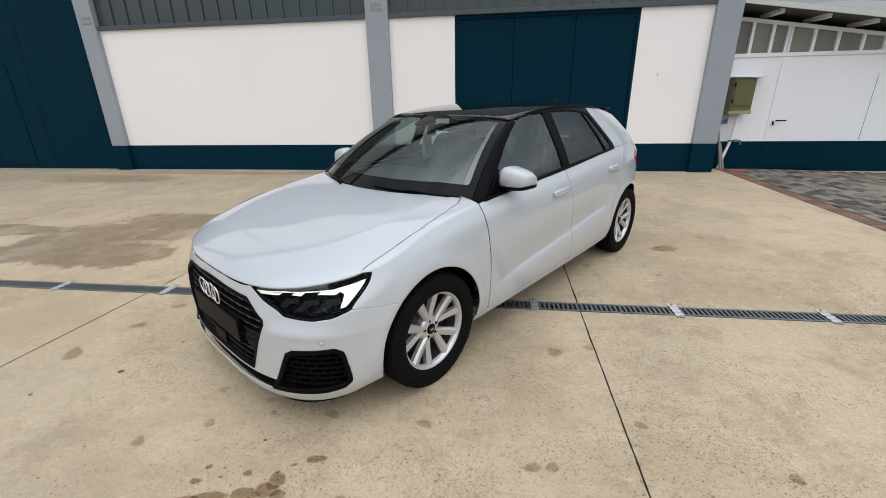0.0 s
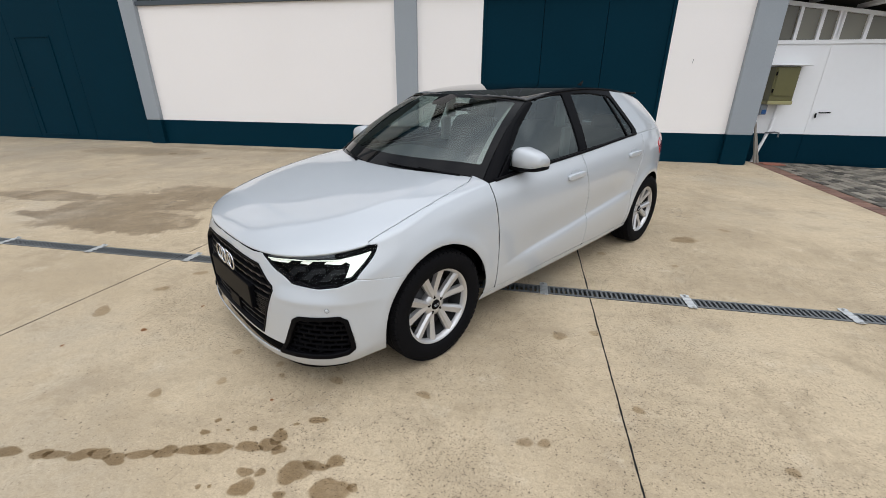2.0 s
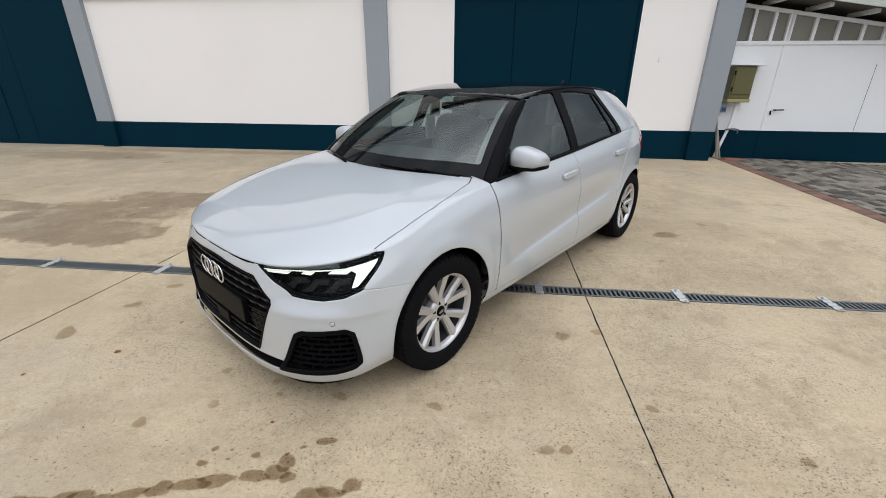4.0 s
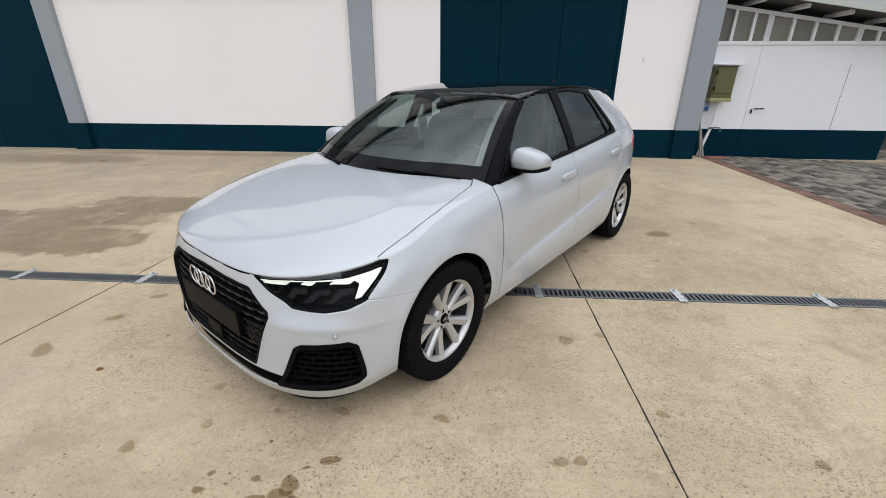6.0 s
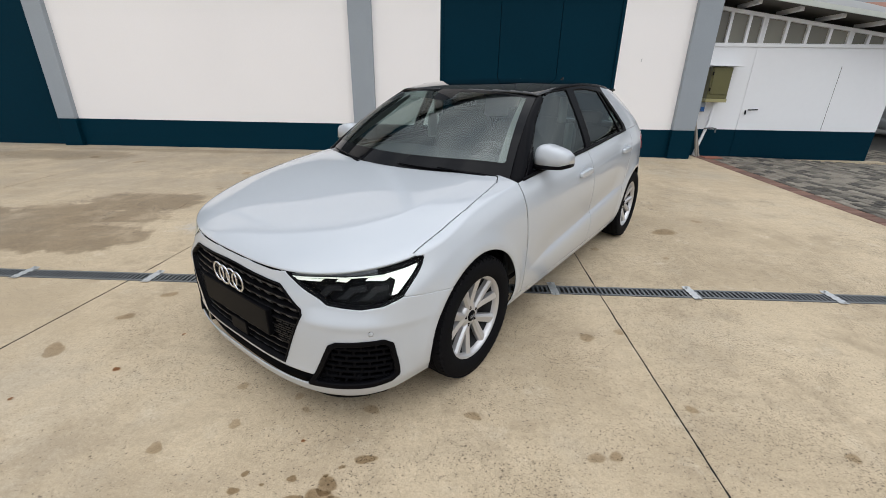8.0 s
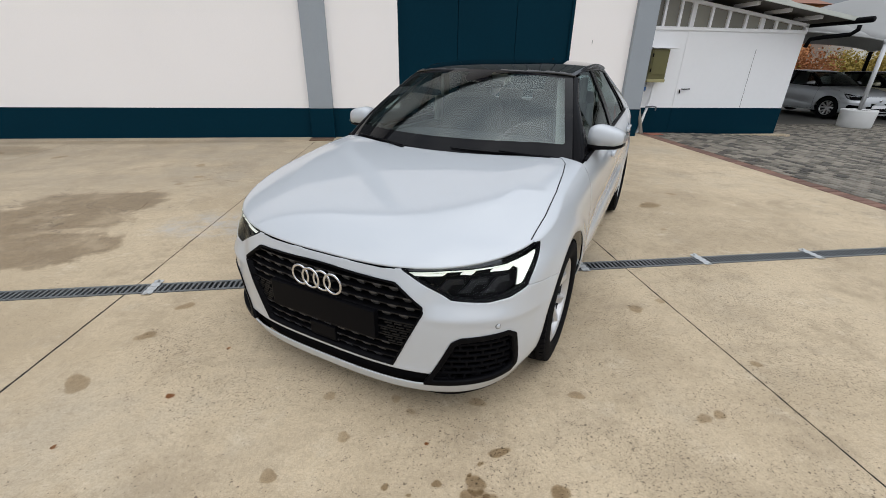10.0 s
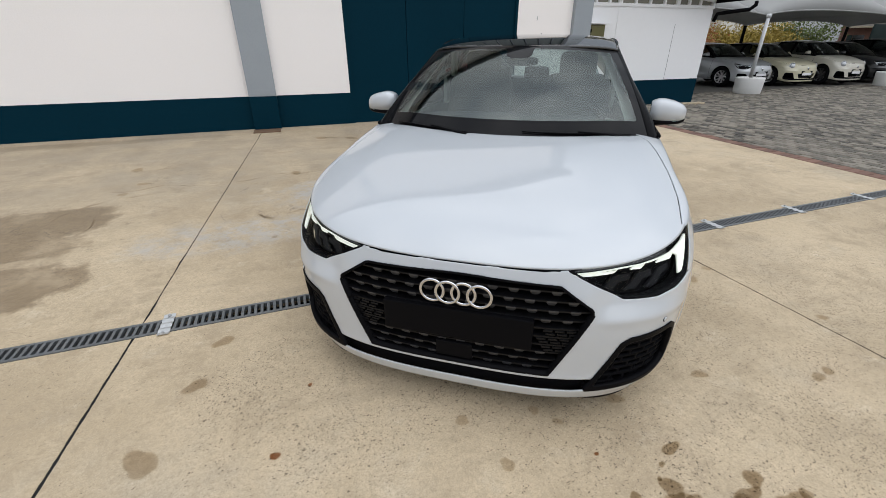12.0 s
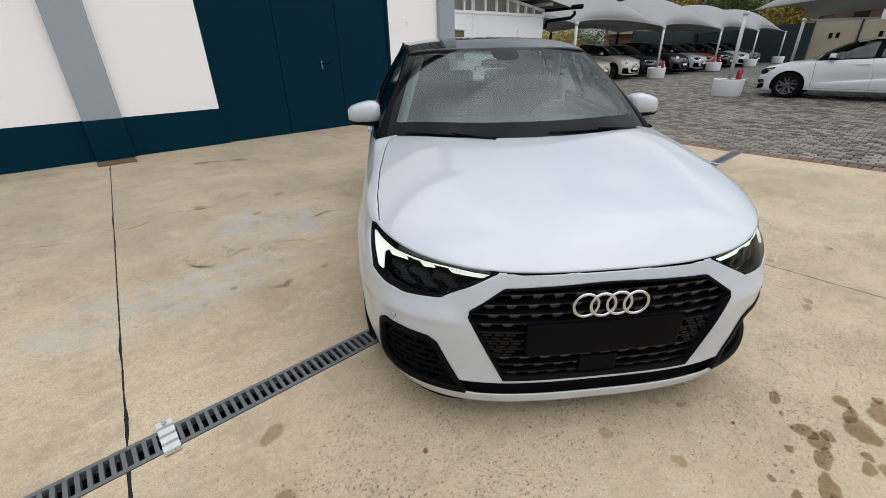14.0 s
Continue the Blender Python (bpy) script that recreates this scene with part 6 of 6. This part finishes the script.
SILVER, CREAM, OFFWHITE, BLACKP = paint_mat("silver paint", (0.52, 0.54, 0.56), 0.3), paint_mat("cream paint", (0.62, 0.58, 0.42)), paint_mat("off-white paint", (0.66, 0.63, 0.54)), paint_mat("black paint", (0.008, 0.009, 0.012))
REDP, WHITEP, BLUEP = paint_mat("red paint", (0.30, 0.012, 0.02)), paint_mat("plain white paint", (0.76, 0.78, 0.79)), paint_mat("dark blue paint", (0.012, 0.018, 0.04))
DARK_RIM = mat("dark alloy", (0.13, 0.13, 0.14), 0.3, metal=0.7)
LOT = [(13.55, 12.35, 4.30, 1.78, 1.43, SILVER, SILVER, ALLOY, False, "silver family hatchback parked under a canopy"),
       (15.50, 12.05, 3.82, 1.73, 1.41, CREAM, BLACKP, ALLOY, True, "cream small hatchback with dark roof parked under a canopy"),
       (17.60, 11.70, 3.60, 1.63, 1.48, OFFWHITE, OFFWHITE, DARK_RIM, True, "off-white rounded small car parked under a canopy"),
       (20.00, 11.80, 4.10, 1.78, 1.45, BLACKP, BLACKP, DARK_RIM, False, "black hatchback parked under a canopy"),
       (22.60, 11.60, 4.20, 1.80, 1.55, BLACKP, BLACKP, ALLOY, True, "black compact car parked under a canopy"),
       (25.00, 11.50, 4.20, 1.78, 1.48, SILVER, SILVER, ALLOY, False, "silver hatchback parked under a canopy"),
       (26.90, 11.60, 4.20, 1.78, 1.45, REDP, REDP, ALLOY, False, "red hatchback parked under a canopy"),
       (29.80, 11.60, 4.20, 1.78, 1.48, BLACKP, BLACKP, ALLOY, False, "dark hatchback parked under a canopy"),
       (32.20, 11.40, 4.20, 1.78, 1.48, WHITEP, WHITEP, ALLOY, False, "white hatchback parked under a canopy"),
       (34.60, 11.40, 4.30, 1.80, 1.50, BLUEP, BLUEP, ALLOY, False, "dark blue hatchback parked under a canopy")]
for x, y, L, W, Hh, paint, roof, rims, round_lamps, lab in LOT:
    parked_car(facing(x, y, -90), L, W, Hh, paint, roof, rims, round_lamps, lab)
parked_car(facing(12.90, 4.22, 90), 4.26, 1.79, 1.42, WHITEP, WHITEP, DARK_RIM, False, "white five-door hatchback parked under the nearer canopy")

# ---- far surroundings ----
FENCE = mat("dark green screen", (0.008, 0.022, 0.020), 0.8, grain=0.3, scale=6)
tagged(part("fence_screen", box(40.0, 40.1, 9.1, 17.0, -0.05, 2.6), FENCE), "dark green mesh screen fence at the end of the lot", "fence", kind="structure")
tagged(part("fence_back", box(29.0, 40.0, 17.0, 17.1, -0.05, 2.3), FENCE), "dark green mesh screen behind the cars", "fence", kind="structure")
TAN = mat("tan render", (0.42, 0.36, 0.26), 0.9, grain=0.1, scale=5, spots=0.2, big=0.4)
shed = thing("boundary_wall", Matrix(), "tan panelled boundary wall with small vents", "wall", kind="structure")
for i in range(10):
    part("wall_panel", box(42.0, 42.2, 6.8 - 2.7 * i, 9.4 - 2.7 * i, -0.05, 2.7), TAN, shed)
    part("post", box(41.9, 42.1, 9.4 - 2.7 * i, 9.5 - 2.7 * i, -0.05, 2.75), FENCE, shed)
    for k in range(2):
        part("vent", box(41.95, 42.0, 7.8 + 0.4 * k - 2.7 * i, 8.0 + 0.4 * k - 2.7 * i, 1.6, 1.95), RECESS_SHADE, shed)


def house(name, m, w, d, h, floors, bays, wall, label, roof_color, balconies=False):
    t = thing(name, m, label, "house")
    part("wall", box(0, w, 0, d, -0.05, h), wall, t)
    bm = bmesh.new()
    q = [bm.verts.new(p) for p in ((-0.4, -0.5, h), (w + 0.4, -0.5, h), (w + 0.4, d + 0.5, h), (-0.4, d + 0.5, h), (-0.4, d / 2, h + 1.4), (w + 0.4, d / 2, h + 1.4))]
    for f in ((0, 1, 5, 4), (2, 3, 4, 5), (0, 4, 3), (1, 2, 5), (3, 2, 1, 0)):
        bm.faces.new([q[i] for i in f])
    part("roof", bm, mat(name + " roof", roof_color, 0.85, grain=0.3, scale=3), t)
    for j in range(floors):
        z = 1.0 + j * (h - 0.6) / floors
        for i in range(bays):
            x = (i + 0.5) * w / bays
            wd = part("window", box(x - 0.55, x + 0.55, -0.04, 0.02, z, z + 1.35), DARK_GLASS, t)
            part("frame", box(x - 0.62, x + 0.62, -0.06, -0.041, z - 0.08, z - 0.01), WHITE_METAL, wd)
            part("shutter", box(x - 1.1, x - 0.6, -0.07, 0.0, z, z + 1.35), FENCE, wd)
        if balconies:
            bl = part("balcony", box(0.4, w - 0.4, -1.1, 0, z - 0.95, z - 0.8), TAN, t)
            part("railing", box(0.4, w - 0.4, -1.1, -1.04, z - 0.8, z + 0.1), mat("balcony rail", (0.3, 0.28, 0.25), 0.8), bl)
    return t


BRICK = mat("red-brown brick", (0.20, 0.105, 0.08), 0.9, grain=0.25, scale=8, spots=0.2, big=0.5)
PALE = mat("pale house render", (0.70, 0.68, 0.62), 0.9, grain=0.08, scale=4, spots=0.1, big=0.5)
ORANGE = mat("orange house render", (0.55, 0.24, 0.10), 0.9, grain=0.08, scale=4, spots=0.1, big=0.5)
house("house", Matrix.Translation((16.0, 33.0, 0)), 9, 8, 6.0, 2, 4, PALE, "pale two-storey house behind the lot", (0.25, 0.12, 0.08))
house("house", Matrix.Translation((27.0, 36.0, 0)), 9, 8, 6.5, 2, 4, ORANGE, "orange-red rendered house behind the lot", (0.25, 0.12, 0.08))
house("house", Matrix.Translation((38.0, 34.0, 0)), 10, 8, 5.5, 2, 4, PALE, "pale house beyond the canopies", (0.25, 0.12, 0.08))
house("apartment_building", Matrix.Translation((66.0, 40.0, 0)) @ Matrix.Rotation(radians(-62), 4, "Z"), 34, 12, 13.0, 4, 9, BRICK, "red-brown brick apartment block with balconies", (0.2, 0.1, 0.08), True)
house("apartment_building", Matrix.Translation((72.0, 6.0, 0)) @ Matrix.Rotation(radians(-90), 4, "Z"), 30, 12, 9.0, 3, 8, TAN, "tan apartment block with long balconies", (0.2, 0.1, 0.08), True)


def tree(x, y, h, spread, color, label, seed, trunk_h=0.35):
    rnd = np.random.RandomState(seed)
    t = thing("tree", Matrix.Translation((x, y, 0)), label, "tree")
    bm = bmesh.new()
    add_tube(bm, [(0, 0, -0.05), (0.05, 0.02, h * trunk_h), (0, 0.05, h * 0.8)], [0.05 * h / 3, 0.035 * h / 3, 0.01], 8)
    tips = []
    for i in range(9):
        a, z0 = rnd.uniform(0, 6.28), h * rnd.uniform(trunk_h * 0.7, 0.7)
        r = spread * rnd.uniform(0.5, 1.0)
        tip = np.array((r * math.cos(a), r * math.sin(a), z0 + h * rnd.uniform(0.1, 0.32)))
        add_tube(bm, [(0, 0.02, z0), tuple(tip * (0.5, 0.5, 0.5) + (0, 0, z0 * 0.5)), tuple(tip)], [0.015 * h / 3, 0.01 * h / 3, 0.004], 6)
        tips.append(tip)
    part("trunk", bm, mat("bark", (0.10, 0.075, 0.05), 0.9, grain=0.3, scale=20), t)
    n = 7000
    c = np.array([tips[i % 9] * rnd.uniform(0.3, 1.05) for i in range(n)]) + rnd.normal(0, spread * 0.22, (n, 3))
    c[:, 2] = np.maximum(c[:, 2], 0.25)
    s = rnd.uniform(0.06, 0.12, n) * (h / 3) ** 0.5
    a, b2 = rnd.normal(0, 1, (n, 3)), rnd.normal(0, 1, (n, 3))
    a /= np.linalg.norm(a, axis=1)[:, None]
    b2 -= a * (a * b2).sum(1)[:, None]
    b2 /= np.linalg.norm(b2, axis=1)[:, None]
    a, b2 = a * s[:, None], b2 * s[:, None] * 0.6
    V4 = np.stack([c - a, c - b2, c + a, c + b2], 1).reshape(-1, 3)
    m = mat("leaves", color, 0.8, grain=0.5, scale=3, spots=0.5, big=1.5)
    cr = part("crown", (V4, [(4 * i, 4 * i + 1, 4 * i + 2, 4 * i + 3) for i in range(n)]), m, t)
    cr["kind"] = "stuff"


YEL, ORA, GRN = (0.30, 0.22, 0.04), (0.28, 0.10, 0.03), (0.09, 0.12, 0.03)
for i, (x, y, h, sp, colr) in enumerate(((15.5, 24, 2.2, 1.5, GRN), (20.5, 25, 2.5, 2.0, YEL), (25.0, 25, 2.4, 2.0, ORA), (29.5, 25.5, 2.4, 2.0, YEL), (33.5, 26, 2.6, 2.2, YEL), (38.5, 27, 2.9, 2.2, GRN), (56.0, 26, 10.0, 3.8, YEL), (62.0, 22, 11.0, 4.2, GRN), (58.0, 15, 8.0, 3.0, YEL))):
    tree(x, y, h, sp, colr, ("yellow autumn tree beyond the lot", "orange autumn shrub beyond the lot", "green shrub beyond the lot")[(colr is ORA) + 2 * (colr is GRN)], i + 3)
# ---- stains on the concrete ----
def stain_mat(name, tint):
    """Damp that darkens what it lies on and fades out at its rim, by the mesh's own core value."""
    m = bpy.data.materials.new(name)
    m.use_nodes = True
    n, l = m.node_tree.nodes, m.node_tree.links
    n.clear()
    at, no, mu, cl, mx, tr, o = (n.new("ShaderNode" + k) for k in ("Attribute", "TexNoise", "Math", "Math", "Mix", "BsdfTransparent", "OutputMaterial"))
    at.attribute_name = "core"
    no.inputs["Scale"].default_value, no.inputs["Detail"].default_value = 14.0, 5
    ge = n.new("ShaderNodeNewGeometry")
    l.new(ge.outputs["Position"], no.inputs["Vector"])
    mu.operation, mu.inputs[1].default_value = "ADD", 0.45
    l.new(no.outputs["Fac"], mu.inputs[0])
    cl.operation, cl.use_clamp = "MULTIPLY", True
    l.new(mu.outputs[0], cl.inputs[0])
    l.new(at.outputs["Fac"], cl.inputs[1])
    mx.data_type = "RGBA"
    mx.inputs[6].default_value, mx.inputs[7].default_value = (1, 1, 1, 1), (*tint, 1)
    l.new(cl.outputs[0], mx.inputs[0])
    l.new(mx.outputs[2], tr.inputs[0])
    l.new(tr.outputs[0], o.inputs[0])
    return m


STAIN, FAINT = stain_mat("damp stain", (0.69, 0.645, 0.585)), stain_mat("faint damp mark", (0.79, 0.755, 0.71))
RUST, CRACK = stain_mat("rust stain", (0.55, 0.36, 0.26)), stain_mat("hairline crack", (0.45, 0.41, 0.37))
stain_count = [0]


def blob(bm, x, y, r, rnd, stretch=1.0, turn=0.0):
    """A flat, ragged patch with a soft rim."""
    core = bm.verts.layers.float.get("core") or bm.verts.layers.float.new("core")
    stain_count[0] += 1
    lift = 0.0012 + 0.00005 * stain_count[0]
    n, rings = 22, []
    ph = [rnd.uniform(0, 6.28) for _ in range(4)]
    for ring, c in ((0.0, 1.0), (0.75, 1.0), (0.93, 0.85), (1.06, 0.0)):
        row = []
        for i in range(n if ring else 1):
            a = 2 * math.pi * i / n
            k = ring * r * (1 + 0.14 * math.sin(2 * a + ph[0]) + 0.10 * math.sin(3 * a + ph[1]) + 0.05 * math.sin(5 * a + ph[2]) + 0.03 * math.sin(8 * a + ph[3]))
            px, py = k * stretch * math.cos(a), k * math.sin(a)
            qx, qy = x + px * math.cos(turn) - py * math.sin(turn), y + px * math.sin(turn) + py * math.cos(turn)
            v = bm.verts.new((qx, qy, float(ground_z(qy)) + lift))
            v[core] = c
            row.append(v)
        rings.append(row)
    for i in range(n):
        j = (i + 1) % n
        bm.faces.new((rings[0][0], rings[1][i], rings[1][j]))
        for p, q in zip(rings[1:], rings[2:]):
            bm.faces.new((p[i], q[i], q[j], p[j]))


rnd = random.Random(4)
bm = bmesh.new()
bm.verts.layers.float.new("core")
DRIPS = [(-1.78, 1.07, .030, 2.0), (-1.63, 1.09, .024, 1.8), (-1.57, 1.10, .024, 2.0), (-1.47, 1.12, .026, 2.2), (-1.40, 1.14, .026, 2.0), (-1.32, 1.13, .028, 1.8), (-1.24, 1.17, .024, 2.2), (-1.15, 1.20, .030, 1.6), (-1.05, 1.23, .028, 2.4), (-0.97, 1.255, .028, 2.6), (-0.84, 1.29, .026, 2.2), (-0.76, 1.315, .034, 1.4), (-0.745, 1.36, .036, 1.1), (-0.71, 1.30, .024, 1.2), (-1.07, 1.32, .016, 1.3), (-1.06, 1.39, .012, 1.3), (-0.98, 1.35, .007, 1.2), (-0.88, 1.38, .014, 1.4), (-0.71, 1.44, .010, 1.3), (-0.63, 1.48, .020, 2.2), (-0.76, 1.40, .008, 1.2), (-0.595, 1.22, .056, 1.1), (-0.53, 1.26, .022, 2.4), (-0.46, 1.295, .026, 1.6), (-0.78, 1.18, .022, 1.5), (-0.72, 1.19, .016, 1.5), (-0.43, 1.17, .060, 1.15), (-0.75, 1.12, .036, 1.3), (-0.35, 1.20, .018, 1.2), (-0.60, 1.12, .018, 1.2), (-0.91, 1.09, .010, 1.2), (-0.87, 1.10, .008, 1.2), (-0.40, 1.02, .030, 1.4), (-0.66, 1.05, .020, 1.3)]
for x, y, r, wide in DRIPS:
    blob(bm, x, y, r, rnd, wide, 0.26 + rnd.uniform(-0.2, 0.2))
tagged(part("stains", bm, STAIN), "dark damp drip marks on the concrete", "stain", kind="stuff")
bm = bmesh.new()
bm.verts.layers.float.new("core")
for x, y, r in ((1.72, 4.25, .12), (-0.21, 1.73, .035), (-0.66, 1.74, .035), (-1.47, 1.48, .035), (0.46, 2.38, .05), (0.78, 1.83, .03), (0.27, 1.54, .035), (1.29, 1.60, .03), (-2.44, 2.06, .07), (-2.32, 2.41, .05), (-1.01, 1.80, .025), (-2.24, 2.70, .05), (-2.01, 3.92, .025), (-1.11, 5.49, .06), (-1.46, 3.81, .03), (-1.69, 4.22, .015), (-1.37, 7.35, .10), (-0.95, 7.2, .10), (-1.22, 1.62, .03), (1.45, 3.6, .03), (-0.95, 1.72, .02), (0.35, 1.55, .03), (0.67, 2.45, .035), (-3.4, 5.4, .05), (-3.3, 5.7, .06), (-1.3, 1.85, .03), (0.9, 3.75, .04), (2.2, 4.6, .05), (-5.6, 6.9, .09), (-6.6, 7.2, .11), (-3.5, 6.3, .08), (-1.8, 5.6, .07), (-1.45, 5.1, .05)):
    blob(bm, x, y, r * 0.75, rnd, 1.3, rnd.uniform(0, 3))
tagged(part("faint_stains", bm, FAINT), "faint brown damp marks on the concrete", "stain", kind="stuff")
bm = bmesh.new()
bm.verts.layers.float.new("core")
for x, y, r in ((-1.99, 1.93, .017), (-1.85, 2.25, .01), (-0.9, 1.55, .008), (-2.3, 1.7, .01)):
    blob(bm, x, y, r, rnd)
tagged(part("rust_spots", bm, RUST), "small rust-brown spots on the concrete", "stain", kind="stuff")

# hairline cracks and a dirt line along the wall
bm = bmesh.new()
core = bm.verts.layers.float.new("core")


def crack(points, width, most):
    pts, rows = [], []
    for (ax, ay), (bx, by) in zip(points, points[1:]):
        k = max(2, int(math.hypot(bx - ax, by - ay) / 0.03))
        pts += [(ax + (bx - ax) * i / k, ay + (by - ay) * i / k) for i in range(k)]
    drift = 0.0
    for i, (x, y) in enumerate(pts):
        drift = 0.80 * drift + rnd.uniform(-0.016, 0.016)
        w = width * (0.5 + abs(math.sin(i * 0.23) * math.sin(i * 0.071 + 1)))
        row = []
        for o, c in ((-w * 1.6, 0.0), (-w * 0.4, most), (w * 0.4, most), (w * 1.6, 0.0)):
            q = bm.verts.new((x, y + drift + o, float(ground_z(y + drift + o)) + 0.001))
            q[core] = c * min(1, i / 6, (len(pts) - 1 - i) / 6) * min(1, max(0.08, 0.55 + 0.9 * math.sin(i * 0.37 + x * 5) * math.sin(i * 0.113 + y)))
            row.append(q)
        rows.append(row)
    for r, s in zip(rows, rows[1:]):
        for k in range(3):
            bm.faces.new((r[k], s[k], s[k + 1], r[k + 1]))


crack([(-3.63, 5.57), (-3.28, 5.50), (-3.10, 5.56), (-2.60, 5.43), (-2.45, 5.46), (-2.26, 5.50), (-2.02, 5.61), (-1.75, 5.54), (-1.63, 5.60), (-1.07, 5.77)], 0.009, 0.75)
crack([(-3.79, 4.61), (-3.73, 4.94), (-3.59, 5.16), (-3.44, 5.28), (-3.02, 5.32)], 0.020, 0.5)
crack([(-3.46, 4.39), (-3.40, 4.59), (-3.47, 4.92)], 0.028, 0.5)
crack([(-2.38, 4.67), (-2.25, 4.64), (-2.10, 4.67)], 0.010, 0.6)
crack([(-1.96, 4.39), (-1.78, 4.44), (-1.57, 4.41), (-1.38, 4.31), (-1.33, 4.17), (-1.15, 4.14)], 0.012, 0.6)
crack([(-1.29, 4.65), (-1.07, 4.69), (-0.91, 4.71), (-0.73, 4.64)], 0.012, 0.7)
crack([(-1.69, 5.03), (-1.54, 4.87), (-1.37, 4.94)], 0.010, 0.6)
crack([(-2.22, 4.53), (-2.14, 4.44), (-2.03, 4.30), (-1.95, 4.38)], 0.016, 0.9)
crack([(-1.89, 3.80), (-1.76, 3.76), (-1.66, 3.83), (-1.64, 3.78), (-1.56, 3.81), (-1.46, 3.81)], 0.020, 0.75)
crack([(-2.27, 4.05), (-2.13, 4.06)], 0.016, 0.8)
crack([(-2.3, 6.6), (-1.6, 6.7), (-0.9, 6.62)], 0.03, 0.25)
crack([(-3.6, 6.2), (-3.2, 6.28), (-2.9, 6.25)], 0.02, 0.3)
crack([(-1.37, 7.39), (-0.89, 7.19)], 0.03, 0.6)
tagged(part("cracks", bm, CRACK), "fine dark hairline cracks in the concrete", "crack", kind="stuff")

# ---- the paver pieces, nearest as parts ----
rnd = random.Random(9)
W2, D2 = 0.055, 0.080
shared = []
for k in range(4):
    me = bpy.data.meshes.new("paver")
    v, f = sett_mesh(W2 - 0.007, D2 - 0.007)
    me.from_pydata(v, [], f)
    me.materials.append(SETT)
    shared.append(me)
near, rest_v, rest_f = 0, [], []
base_v, base_f = sett_mesh(W2 - 0.007, D2 - 0.007)
base_v = np.array(base_v)
i = 0
x = 4.455
while x < 21.0:
    y = (-2.0 if x < 14 else 2.0) + (D2 if i % 2 else 0)
    while y < (8.7 if x < 7.9 else 10.9):
        z = sett_z(x, y) + rnd.uniform(-0.003, 0.003)
        slope = math.atan(0.0205 * (1 - float(step(4.6, 9.0, x)))) if 3.05 < y < 8.5 else 0
        if x < 5.5 and 2.5 < y < 5.2:
            ob = new("paver", shared[rnd.randrange(4)])
            ob.parent, ob.location, ob.rotation_euler = setts, (x, y, z), (slope + rnd.uniform(-0.01, 0.01), rnd.uniform(-0.012, 0.012), rnd.uniform(-0.02, 0.02))
        else:
            o = len(rest_v) * 12
            rest_v.append(base_v + (x, y, z))
            rest_f += [tuple(o + q for q in ff) for ff in base_f]
        y += 2 * D2
    x += 2 * W2
    i += 1
PAVER_REST = mat("grey-brown paver field", (0.148, 0.131, 0.105), 0.75, grain=0.3, scale=30, bump=0.3, spots=0.3, big=0.7)
pn, pl = PAVER_REST.node_tree.nodes, PAVER_REST.node_tree.links
geo, mul, hs = pn.new("ShaderNodeNewGeometry"), pn.new("ShaderNodeMath"), pn["Hue/Saturation/Value"]
mul.operation, mul.inputs[1].default_value, mul.inputs[2].default_value = "MULTIPLY_ADD", 1.5, 0.25
pl.new(geo.outputs["Random Per Island"], mul.inputs[0])
pl.new(mul.outputs[0], hs.inputs["Value"])
fieldob = part("paver_field", (np.concatenate(rest_v), rest_f), PAVER_REST, setts)
fieldob["kind"] = "stuff"
me = bpy.data.meshes.new("border_paver")
v, f = sett_mesh(0.105 - 0.004, 0.055 - 0.004)
me.from_pydata(v, [], f)
me.materials.append(RED_SETT)
y = 0.2
while y < 8.75:
    ob = new("border_paver", me)
    ob.parent, ob.location, ob.rotation_euler = setts, (4.281, y, sett_z(4.281, y) + rnd.uniform(-0.002, 0.003)), (0.0205 if 3.05 < y < 8.5 else 0, rnd.uniform(-0.01, 0.01), rnd.uniform(-0.03, 0.03))
    y += 0.11
